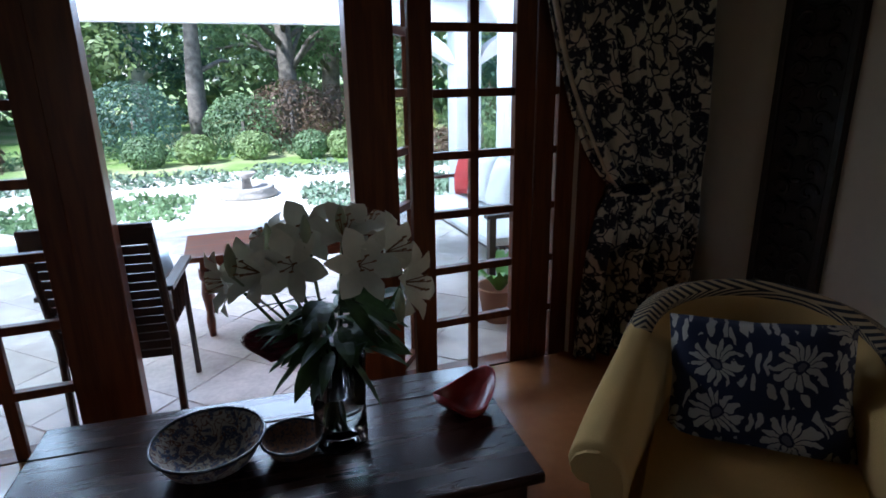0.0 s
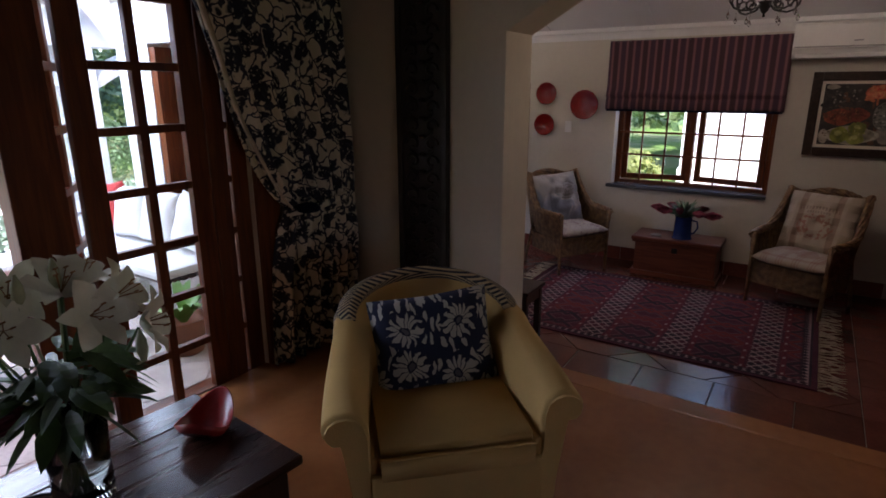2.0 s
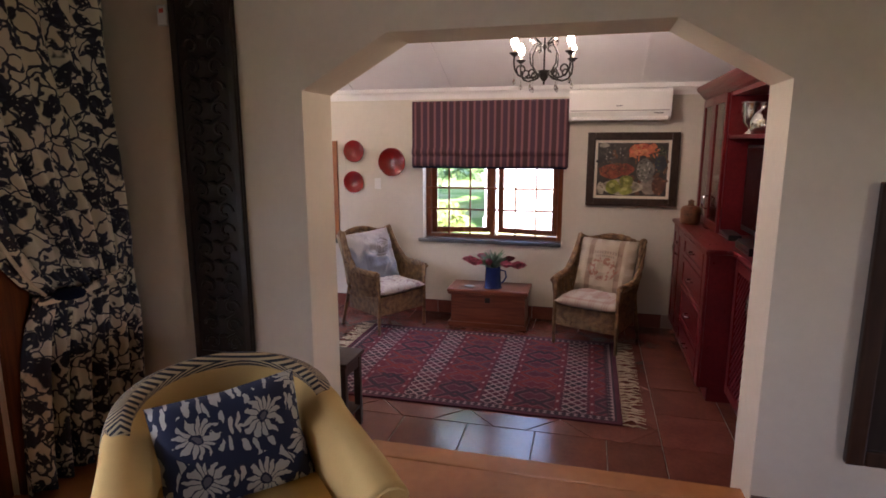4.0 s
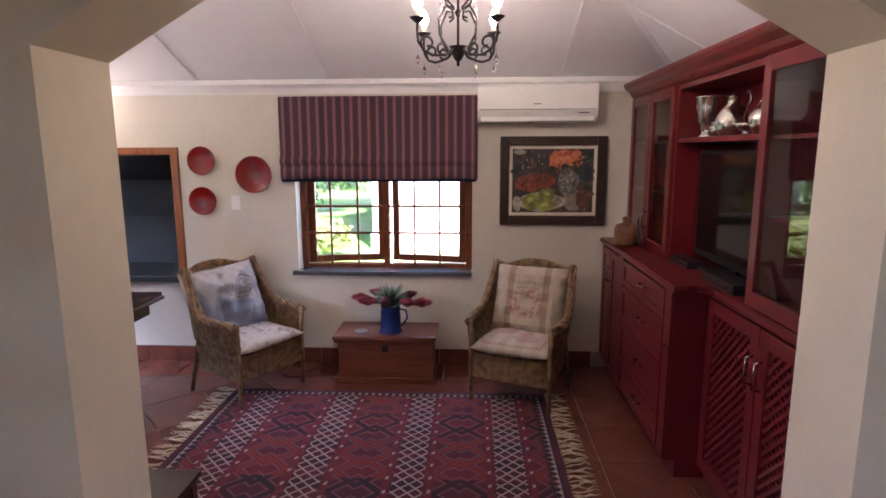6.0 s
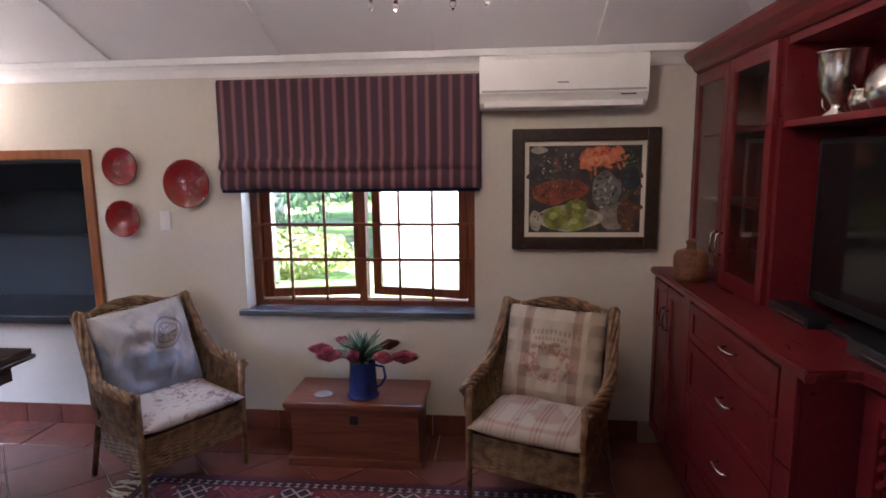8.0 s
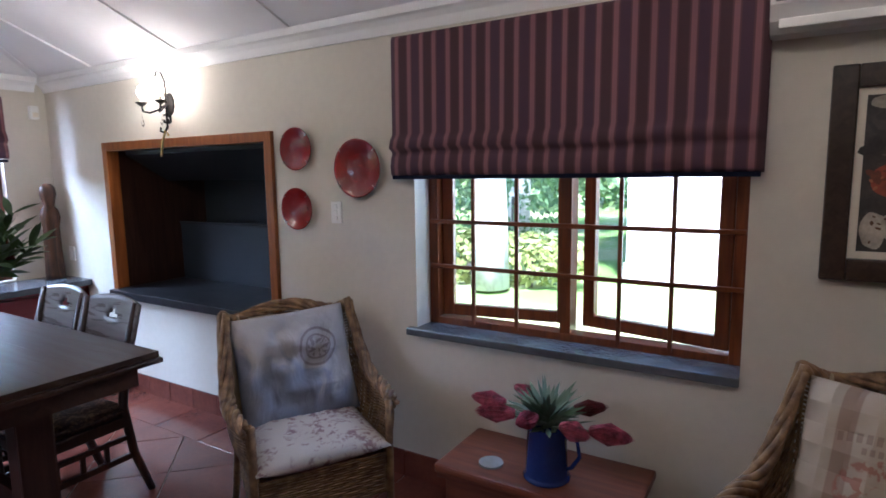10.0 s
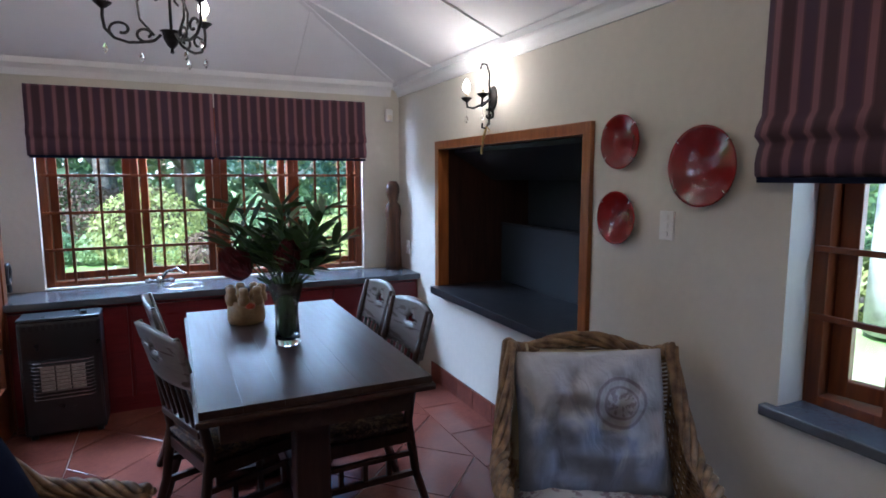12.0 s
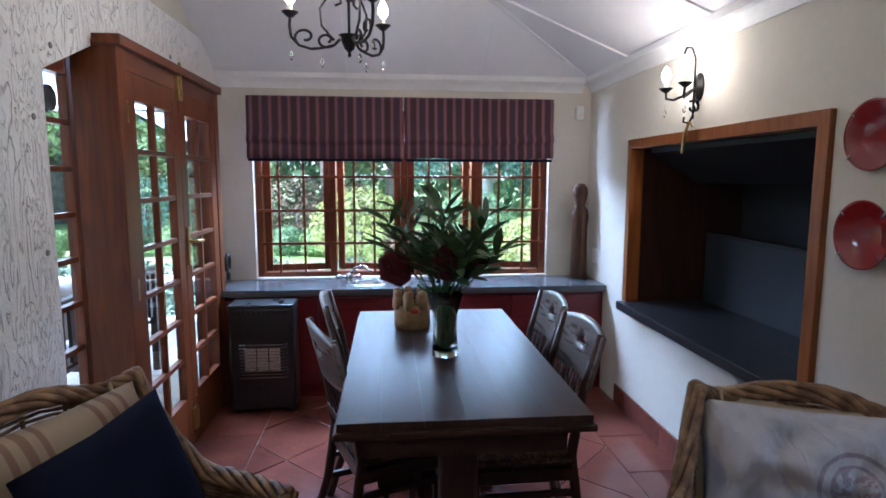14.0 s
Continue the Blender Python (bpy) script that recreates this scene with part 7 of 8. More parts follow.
for sx in (-1, 1):
    p, o = tub(sx)
    bm = bmesh.new()
    outline = [(v.x, v.z) for v in rings[0 if sx < 0 else -1]]
    cx_, cz_ = sum(v[0] for v in outline) / len(outline), sum(v[1] for v in outline) / len(outline)
    prism(bm, [(cx_ + (x - cx_) * .88, cz_ + (z - cz_) * .965) for x, z in outline], "y", p.y - .012, p.y + .002)
    part("arm_front", bm, M_YELLOW, ac_, "straw-yellow scroll front of the arm")
bm = bmesh.new()
vs = box(bm, -.292, .292, -.41, .26, .30, .445)
bmesh.ops.bevel(bm, geom=list({e for v in vs for e in v.link_edges}), offset=.036, segments=4, affect="EDGES")
part("seat_cushion", bm, M_YELLOW, ac_, smooth=True)
part("front_panel", boxes((-.29, .29, -.398, .20, .092, .345), bevel=.012), M_YELLOW, ac_)
bm = bmesh.new()
tube(bm, [(-.26, -.407, .415), (.26, -.407, .415)], .004, 6)
part("piping", bm, M_YELLOW, ac_)
# striped cloth over the outside of the back
bm = bmesh.new()
rings = []
for i in range(25):
    u = -.47 + .94 * i / 24
    p, o = tub(u)
    k = math.sin(math.pi * i / 24) ** .5
    f = Vector((p.x * .90, p.y * .88, .36)) + o * .05
    up = Vector((0, 0, 1))
    rings.append([f, p + o * (.06 + .05 * k) - up * .16, p + o * (.07 + .07 * k) - up * .05, p + o * (.055 + .055 * k) + up * .015 * k, p + o * (.025 + .02 * k) + up * (.012 + .030 * k), p + o * .0 + up * (.004 + .02 * k), p + o * .01 - up * .03, f - o * .03])
loft(bm, rings)
part("striped_back_cover", bm, M_TICKING, ac_, "dark and straw striped back cover", True)
cus = thing("cushion", tuple(ac_.matrix_basis @ Vector((0, .08, .58))), "navy cushion printed with cream flowers, on the armchair", "cushion", turn=-46)
ob = cushion(cus, "cover", .53, .42, .16, M_NAVYF, pose(0, 0, .02, -22, -5, 0), seed=6)

# chest with flowers and bowls in front of the doors
ch = thing("blanket_chest", (1.655, 2.29, ZL), "dark wooden blanket chest with a grooved lid", "chest", turn=-5)
CH = .348
M_LID = wood("dark_walnut_along", (.052, .021, .012), (.026, .011, .008), .25, "x", .4)
part("body", boxes((-1.47, -.02, .02, .66, .06, CH - .035), bevel=.005), M_DARKWZ, ch)
part("plinth", boxes((-1.49, 0, 0, .68, 0, .06), bevel=.006), M_DARKWZ, ch)
part("lid", boxes((-1.50, .02, -.02, .50, CH - .034, CH), bevel=.007), M_LID, ch)
part("back_board", boxes((-1.50, .02, .505, .68, CH - .034, CH - .002), bevel=.005), M_LID, ch)
CZ = ZL + CH
fv = thing("glass_vase", (1.145, 2.66, CZ), "clear cylindrical glass vase with water on the chest", "vase")
fv.matrix_basis = fv.matrix_basis @ Matrix.Scale(1.13, 4)
bm = bmesh.new(); lathe(bm, [(0, 0), (.072, 0), (.075, .02), (.074, .12), (.082, .27), (.078, .27), (.070, .12), (.070, .024), (0, .02)], 32); part("glass", bm, M_CLEAR, fv, smooth=True)
bm = bmesh.new(); lathe(bm, [(0, .0205), (.0695, .0245), (.0695, .12), (.0725, .17), (0, .17)], 32); part("water", bm, M_WATER, fv, smooth=True)
lb = thing("lily_bouquet", (1.145, 2.66, CZ + .03), "white lilies with a dark protea in a glass vase", "flowers")
lb.matrix_basis = lb.matrix_basis @ Matrix.Scale(1.13, 4)
def lily(bm, at, axis, size, seed):
    r = random.Random(seed)
    ax = Vector(axis).normalized()
    s = ax.orthogonal().normalized()
    t = ax.cross(s)
    at = Vector(at)
    for i in range(6):
        a = 2 * math.pi * i / 6 + r.uniform(-.1, .1)
        d = s * math.cos(a) + t * math.sin(a)
        e = -s * math.sin(a) + t * math.cos(a)
        w = size * (.24 if i % 2 else .32)
        prev = None
        for k, ww in ((0, .2), (.2, .55), (.45, 1), (.7, .95), (.9, .5), (1.02, .03)):
            ang = .25 + 1.25 * k
            p = at + ax * size * (math.sin(ang) * k * .75 + (0 if k < .7 else -(k - .7) * .9)) + d * size * k * (1 - .15 * math.cos(ang))
            row = (bm.verts.new(p - e * w * ww + ax * size * .05 * ww), bm.verts.new(p), bm.verts.new(p + e * w * ww + ax * size * .05 * ww))
            if prev:
                bm.faces.new((prev[0], prev[1], row[1], row[0]))
                bm.faces.new((prev[1], prev[2], row[2], row[1]))
            prev = row
rnd = random.Random(12)
heads = [(-.20, .10, .43, (-.6, -.5, .35)), (-.14, .22, .46, (-.5, -.1, .6)), (-.04, .16, .50, (-.1, -.7, .5)), (-.10, .06, .45, (-.3, -.9, .3)), (-.28, .20, .39, (-.9, -.3, .0)), (.08, -.06, .46, (.1, -1, .35)), (.18, .0, .47, (.6, -.6, .4)), (.06, .05, .51, (.0, -.5, .9)), (.14, .12, .50, (.3, -.2, .9)), (.20, -.10, .41, (.7, -.7, .1))]
for i, (x, y, z, ax) in enumerate(heads):
    bm = bmesh.new(); tube(bm, [(rnd.uniform(-.04, .04), rnd.uniform(-.04, .04), 0), (x * .2, y * .2, .22), (x * .84, y * .84, z + .04)], .005, 5); st = part("stem", bm, M_LEAF, lb)
    bm = bmesh.new(); lily(bm, (x * .85, y * .85, z + .05), ax, .102, i); part("bloom", bm, M_LILY, lb, "white lily bloom", True)
    bm = bmesh.new()
    axv = Vector(ax).normalized()
    for q in range(5):
        o = axv.orthogonal().normalized() * .02
        o.rotate(Matrix.Rotation(q * 1.25, 3, axv))
        p0 = Vector((x * .85, y * .85, z + .05))
        tube(bm, [p0, p0 + axv * .07 + o], .0015, 4)
        tube(bm, [p0 + axv * .07 + o - Vector((.006, 0, 0)), p0 + axv * .07 + o + Vector((.006, 0, .002))], .0026, 5)
    tagged(part("stamen", bm, material("brown_pollen", (.22, .10, .02), .8), lb), kind="stuff")
for x, y, z in ((-.14, .10, .52), (-.05, .02, .55), (.05, .06, .56), (.16, -.10, .36), (-.24, .08, .48)):
    bm = bmesh.new(); tube(bm, [(x * .3, y * .3, .3), (x, y, z)], .004, 5); loft(bm, [[Vector((x, y, z)) + Vector((math.cos(a) * r, math.sin(a) * r, h)) for a in [2 * math.pi * i / 8 for i in range(8)]] for r, h in ((.008, 0), (.016, .03), (.014, .06), (.003, .09))])
    part("bud", bm, material("green_white_bud", (.40, .42, .25), .6), lb, smooth=True)
bm = bmesh.new(); tube(bm, [(0, 0, .1), (-.04, .02, .22), (-.10, .04, .285)], .007, 5); petal_head(bm, (-.085, .035, .275), (-.8, .3, .1), .15, .05, 13, 4); part("protea", bm, M_PROTEAD, lb, "dark red protea bloom")
bm = bmesh.new()
for i in range(90):
    a = rnd.random() * 6.28
    z = rnd.uniform(.25, .43)
    r = rnd.uniform(.0, .10)
    leaf_blade(bm, (math.cos(a) * r, math.sin(a) * r, z), (math.cos(a), math.sin(a), rnd.uniform(-.4, .7)), rnd.uniform(.10, .20), rnd.uniform(.03, .06), .4, rnd.uniform(-.8, .8))
part("leaves", bm, M_LEAF, lb)
def bowl(name, x, y, r, h, mat, label, outer):
    b = thing(name, (x, y, CZ), label, "bowl")
    bm = bmesh.new(); lathe(bm, [(0, .012), (r * .45, .014), (r * .75, h * .45), (r * .93, h * .9), (r * .985, h), (r, h * .97), (r * .8, h * .40), (r * .5, .004), (r * .45, 0), (0, 0)], 40); part("dish", bm, mat, b, smooth=True)
    bm = bmesh.new(); tube(bm, [(r * .99 * math.cos(a), r * .99 * math.sin(a), h) for a in [2 * math.pi * i / 40 for i in range(40)]], .005, 6, True); part("rim", bm, outer, b, "dark rim", True)
M_RIM = material("dark_glaze", (.03, .03, .035), .25)
bowl("patterned_bowl", .75, 2.68, .165, .10, M_PATTERN, "large glazed bowl painted with blue and ochre leaves", M_RIM)
bowl("small_bowl", 0.99, 2.65, .096, .062, floral("spotted_glaze", (.20, .10, .05), (.05, .05, .06), (.25, .16, .10), 40, .45), "small glazed bowl with a mottled pattern", M_RIM)
rd = thing("red_dish", (1.575, 2.665, CZ), "red leaf-shaped dish on the chest", "dish", turn=30)
rd.matrix_basis = rd.matrix_basis @ Matrix.Scale(1.13, 4)
bm = bmesh.new()
rings = []
for r, z in ((.115, .065), (.12, .068), (.10, .03), (.06, .004), (.03, 0)):
    rings.append([(r * math.cos(a) * (1 + .18 * math.cos(a)) , r * .72 * math.sin(a) * (1 - .15 * math.cos(a)), z + (.03 * r / .15 * math.cos(2 * a))) for a in [2 * math.pi * i / 30 for i in range(30)]])
mn = min(p[2] for p in rings[-1])
loft(bm, [[(p[0] * .96, p[1] * .96, p[2] + .001) for p in rings[4]], [(p[0] * .97, p[1] * .97, p[2] + .004) for p in rings[3]], [(p[0] * .97, p[1] * .97, p[2] + .004) for p in rings[2]]] + [rings[0], rings[1], rings[2], rings[3], rings[4]])
for v in bm.verts:
    v.co.z -= mn
part("dish", bm, material("coral_red_glaze", (.27, .02, .018), .25, vary=.1), rd, smooth=True)
# dark framed panel beyond the opening
cb = thing("framed_mirror", (XL - .002, -.14, .45), "dark wooden framed panel hung beside the opening", "frame", turn=-90)
part("frame", boxes((0, .07, -.04, 0, 0, 1.19), (.53, .60, -.04, 0, 0, 1.19), (.07, .53, -.04, 0, 0, .07), (.07, .53, -.04, 0, 1.12, 1.19), bevel=.008), M_DARKWZ, cb)
part("panel", boxes((.065, .535, -.02, -.004, .065, 1.125)), M_CARVED, cb)

# ---- patio and garden ----
M_PATIO = material("patio_tile", (.62, .52, .46), .10, vary=.12, scale=5, fine=40, bump=.08, random_tint=.1)
M_EXT = material("white_exterior_plaster", (.78, .76, .74), .8, vary=.05, scale=2, fine=20, bump=.2)
M_GRAVEL = material("pale_gravel", (.70, .66, .58), .9, vary=.15, scale=3, fine=90, bump=.6)
M_BARK = material("grey_bark", (.16, .14, .115), .9, vary=.3, scale=7, fine=40, bump=.8)
M_PALEBARK = material("pale_bark", (.50, .48, .44), .8, vary=.2, scale=5, fine=30, bump=.4)
def foliage(name, colour, vary=.35):
    """Leaves: light passes through them as well as off them."""
    m = material(name, colour, .6, vary=vary, scale=.7, fine=9, bump=0)
    nt = m.node_tree
    b, out = nt.nodes["Principled BSDF"], nt.nodes["Material Output"]
    tl = nt.nodes.new("ShaderNodeBsdfTranslucent")
    nt.links.new(b.inputs["Base Color"].links[0].from_socket, tl.inputs["Color"])
    mx = nt.nodes.new("ShaderNodeMixShader")
    mx.inputs["Fac"].default_value = .4
    nt.links.new(b.outputs["BSDF"], mx.inputs[1])
    nt.links.new(tl.outputs["BSDF"], mx.inputs[2])
    nt.links.new(mx.outputs["Shader"], out.inputs["Surface"])
    return m


M_FOL = foliage("foliage", (.18, .28, .13))
M_FOLY = foliage("yellow_green_foliage", (.28, .38, .15), .3)
M_FOLD = foliage("dark_blue_green_foliage", (.12, .21, .15), .35)
M_FOLR = foliage("russet_foliage", (.18, .12, .075), .35)
M_FOLG = foliage("golden_foliage", (.36, .39, .12), .3)
gm = Nodes("lawn_and_beds", .95)
gm.xyz()
M_LAWN = gm.done(gm.mix(gm.smooth(gm.noise(.35, 4), .42, .58), gm.mix(gm.noise(7, 4), (.09, .17, .03), (.16, .25, .05)), gm.mix(gm.noise(9, 4), (.20, .24, .09), (.34, .33, .18))), gm.noise(40, 3), .6, .03)

bm = bmesh.new()
R = 400
v = [bm.verts.new(p) for p in ((-R, -R, -.06), (R, -R, -.06), (R, R, -.06), (-R, R, -.06))]
bm.faces.new(v)
structure("ground", bm, M_LAWN, "green lawn with beds reaching into the distance", "ground")
structure("patio_base", boxes((-4.5, 3.488, YD + .225, 7.25, -.05, .118)), M_GROUT, "covered patio floor slab", "patio")
structure("patio_ceiling", boxes((-4.5, 3.488, YD + .222, 7.3, 2.55, 2.62)), M_CEIL, "white patio ceiling", "ceiling")
structure("patio_beam", boxes((-4.5, 3.9, 7.0, 7.25, 2.15, 2.60)), M_EXT, "white plastered beam along the patio", "beam")
for x in (-2.6, 3.32):
    col = thing("patio_column", (x, 7.0, .0), "white plastered patio column with an arched head", "column", "patio columns")
    part("shaft", boxes((0, .30, .0, .25, 0, 2.15), bevel=.01), M_EXT, col)
    bm = bmesh.new()
    for s in (-1, 1):
        pts = [(.15 + s * .15, 2.149)] + [(.15 + s * (.15 + .7 * (1 - math.cos(a))), 1.75 + .40 * math.sin(a)) for a in [math.pi / 2 * k / 8 for k in range(9)]] + [(.15 + s * .85, 2.149)]
        if s > 0:
            pts = pts[::-1]
        prism(bm, pts[1:] if s < 0 else pts[:-1] , "y", .03, .22)
    part("arch_bracket", bm, M_EXT, col)
# outer leaf of the garden room, seen from the patio
structure("gravel_path", boxes((-12, 16, 7.26, 12.4, -.055, -.02)), M_GRAVEL, "pale gravel terrace in the sun", "path")


def leaf_shell(bm, centre, radii, count, leaf, rnd, fill=.35, lump=.25, seed=0):
    """Leaves scattered over and inside a lumpy crown."""
    c = Vector(centre)
    for i in range(count):
        d = Vector((rnd.gauss(0, 1), rnd.gauss(0, 1), rnd.gauss(0, 1)))
        if d.length < 1e-3:
            continue
        d.normalize()
        k = 1 + lump * noise.noise((d * 2.1 + Vector((seed, seed * 2, 0))))
        k *= 1 - fill * rnd.random() ** 2
        p = c + Vector((d.x * radii[0], d.y * radii[1], d.z * radii[2])) * k
        n = (d + Vector((rnd.gauss(0, .5), rnd.gauss(0, .5), rnd.gauss(0, .5) + .3))).normalized()
        s = n.orthogonal().normalized()
        s.rotate(Matrix.Rotation(rnd.random() * 6.28, 3, n))
        t = n.cross(s)
        w = leaf * rnd.uniform(.6, 1.3)
        vs = [bm.verts.new(q) for q in (p - s * w, p - t * w * .45, p + s * w, p + t * w * .45)]
        bm.faces.new(vs)


def bush(name, at, radii, mat, label, leaf=.05, count=900, seed=0):
    b = thing(name, at, label, "bush")
    rnd = random.Random(seed)
    bm = bmesh.new()
    leaf_shell(bm, (0, 0, radii[2] * .9), radii, count, leaf, rnd, .25, .12, seed)
    part("leaves", bm, mat, b)
    bm = bmesh.new()
    tube(bm, [(0, 0, 0), (.01, 0, radii[2] * .5), (0, .02, radii[2])], .02 + .03 * radii[0], 6)
    part("trunk", bm, M_BARK, b)
    return b


def tree(at, height, spread, mat, bark, label, seed, leaf=.10, clumps=20, per=420, bare=.22):
    t = thing("tree", at, label, "tree", "garden trees")
    rnd = random.Random(seed)
    bm = bmesh.new()
    bmc = bmesh.new()
    lean = Vector((rnd.uniform(-.3, .3), rnd.uniform(-.3, .3), 0))
    r0 = .05 + height * .022
    trunk = [lean * (k * k) * .6 + Vector((.08 * math.sin(k * 5 + seed), .08 * math.cos(k * 4), height * .8 * k)) for k in (0, .15, .3, .5, .7, .85, 1)]
    tube(bm, trunk, [r0 * (1.25 - k) for k in (0, .1, .25, .45, .65, .85, 1.1)], 9)
    for i in range(clumps):
        k = rnd.uniform(bare, 1)
        a = rnd.random() * 6.28
        p = Vector((0, 0, 0))
        f = k * 6
        i0 = min(5, int(f))
        p = trunk[i0].lerp(trunk[i0 + 1], f - i0)
        out = spread * (1.05 - .55 * abs(k - .5)) * rnd.uniform(.4, 1)
        tip = p + Vector((math.cos(a) * out, math.sin(a) * out, height * rnd.uniform(.02, .18)))
        mid = p.lerp(tip, .5) + Vector((0, 0, height * .03))
        tube(bm, [p, mid, tip], [r0 * .42 * (1.1 - k * .6), r0 * .25, r0 * .08], 6)
        rr = spread * rnd.uniform(.28, .48)
        leaf_shell(bmc, tip, (rr, rr, rr * .72), per, leaf, rnd, .6, .35, seed + i)
    part("trunk", bm, bark, t, smooth=True)
    part("crown", bmc, mat, t)
    return t


t1 = tree((-3.5, 18.5, 0), 8.5, 2.6, M_FOLY, M_BARK, "leafy tree with bright yellow-green leaves", 1)
t2 = tree((3.0, 20.0, 0), 9.5, 2.8, M_FOL, M_BARK, "tall green garden tree with twisted limbs", 2)
t3 = tree((7.5, 17.0, 0), 8.0, 2.4, M_FOLD, M_PALEBARK, "dark blue-green tree with a pale trunk", 3)
t4 = tree((.5, 16.5, 0), 7.0, 2.2, M_FOLY, M_BARK, "yellow-green tree with a bare lower trunk", 4, bare=.3)
for src, x, y, s, r in ((t1, -9, 19, 1.0, 40), (t2, -6.5, 23, 1.1, 90), (t3, -1.5, 24, 1.15, 10), (t2, 5.2, 24.5, 1.2, 150), (t1, 10.5, 21, 1.05, 200), (t3, 13.5, 17, 1.0, 300), (t2, 15.5, 11.5, .95, 33), (t3, 16.5, 6.5, 1.0, 60), (t2, 17.5, -2.5, 1.0, 10), (t3, 14.0, -6.0, .9, 210), (t4, 11.8, 14.0, .9, 77), (t3, -13, 22, 1.2, 20), (t4, 18.5, 3.8, 1.0, 11), (t2, 19.5, 14, 1.1, 0)):
    c = copy_thing(src, pose(x, y, 0, 0, 0, r) @ Matrix.Scale(s, 4))
tree((11.0, 4.5, 0), 7.5, 1.9, M_FOL, M_PALEBARK, "pale-barked tree outside the side window", 8, bare=.45)
# woods behind, uncountable
rnd = random.Random(21)
for nm, mat, lo, n in (("far_woods", M_FOL, 0, 8500), ("far_woods_light", M_FOLY, 1, 8000)):
    bm = bmesh.new()
    for i in range(n):
        a = rnd.uniform(-1.35, 1.9)
        d = rnd.uniform(24, 33) + lo
        x, y = 3 + d * math.sin(a), 2 + d * math.cos(a)
        z = rnd.uniform(0, 10.5) * (1 - .2 * noise.noise((a * 4, 0, lo)))
        leaf_shell(bm, (x, y, z), (.5, .5, .5), 3, .34, rnd, .9)
    ob = finish(nm, bm, mat)
    tagged(ob, "dense dark woods closing the garden", "woods", kind="stuff")
# shrubs and clipped balls
k = 0
for x, y, r, m, lab in ((-1.9, 13.6, .42, M_FOLY, "clipped pale green ball shrub"), (-.6, 14.0, .42, M_FOL, "clipped pale green ball shrub"), (.35, 14.2, .40, M_FOLY, "clipped pale green ball shrub"), (1.5, 14.4, .40, M_FOLY, "clipped pale green ball shrub"), (2.7, 14.0, .40, M_FOL, "clipped pale green ball shrub"), (3.4, 13.8, .40, M_FOLY, "clipped pale green ball shrub"),
                         (-3.2, 12.2, .75, M_FOLR, "large russet garden shrub"), (4.3, 13.0, .95, M_FOLG, "round golden clipped shrub"), (5.2, 12.4, .45, M_FOLR, "low dark red shrub by the terrace"), (6.6, 13.5, .9, M_FOL, "full green garden shrub"), (2.6, 16.3, 1.1, M_FOLR, "tall russet shrub among the trees"),
                         (-1.0, 16.2, 1.1, M_FOLD, "dark green shrub under the trees"), (1.4, 15.9, .9, M_FOL, "green shrub under the trees"), (-4.5, 15.0, 1.1, M_FOLD, "dark green shrub under the trees"), (8.8, 13.5, 1.1, M_FOLY, "yellow-green shrub by the lawn"), (3.9, 16.8, 1.0, M_FOLR, "red-leaved shrub in front of the woods"), (7.4, 11.8, .6, M_FOLG, "golden clipped shrub on the lawn")):
    k += 1
    bush("shrub", (x, y, -.06), (r, r, r * .8), m, lab, .035 + .015 * r, int(900 + 2200 * r), k)
# low beds beside the terrace
rnd = random.Random(31)
for nm, mat, x0, x1, y0, y1, n, h in (("flower_bed", M_LEAF2, -6, 7, 11.2, 12.3, 2600, .28), ("flower_bed", M_FOL, -6, .4, 8.6, 10.0, 2400, .30), ("flower_bed", M_LEAF2, 1.9, 7, 8.4, 9.8, 2200, .30), ("ground_cover", M_FOL, -8, 10, 14.6, 17, 4200, .55)):
    bm = bmesh.new()
    for i in range(n):
        x, y = rnd.uniform(x0, x1), rnd.uniform(y0, y1)
        q = .5 + .5 * noise.noise((x * 1.3, y * 1.3, 1))
        leaf_shell(bm, (x, y, -.06 + h * q * rnd.random()), (.06, .06, .04), 2, .06, rnd)
    tagged(finish(nm, bm, mat), "low planted bed beside the gravel", "plants", kind="stuff")
# hedges outside the side window
for x, y, sx, sy, sz, m, lab in ((11.6, 5.2, .5, 2.0, .40, M_FOLG, "long clipped golden hedge"), (13.4, 6.6, 1.2, 2.6, 1.2, M_FOL, "green shrubs beyond the hedge"), (13.0, 10.5, .9, 1.6, .8, M_FOLY, "yellow-green hedge by the lawn")):
    k += 1
    b = thing("hedge", (x, y, -.06), lab, "hedge")
    bm = bmesh.new(); leaf_shell(bm, (0, 0, sz), (sx, sy, sz), 2600, .075, random.Random(k), .25, .15, k); part("leaves", bm, m, b)
    bm = bmesh.new()
    for q in (-.5, 0, .5):
        tube(bm, [(0, q * sy, 0), (.02, q * sy, sz)], .03, 6)
    part("stems", bm, M_BARK, b)
# white outbuilding beyond the side window
ob_ = thing("outbuilding", (12.5, -9.0, -.06), "white plastered outbuilding in the sun beside the garden", "building")
part("wall", boxes((0, 4, 0, 12.1, 0, 3.4)), M_EXT, ob_)
part("plinth", boxes((-.03, 4.03, -.03, 12.13, 0, .3)), M_EXT, ob_)
bm = bmesh.new()
prism(bm, [(-.3, 3.4), (4.3, 3.4), (2.0, 4.9)], "y", -.3, 12.4)
part("roof", bm, material("grey_roof_tile", (.16, .14, .13), .8, vary=.2, fine=20), ob_, "grey tiled roof")
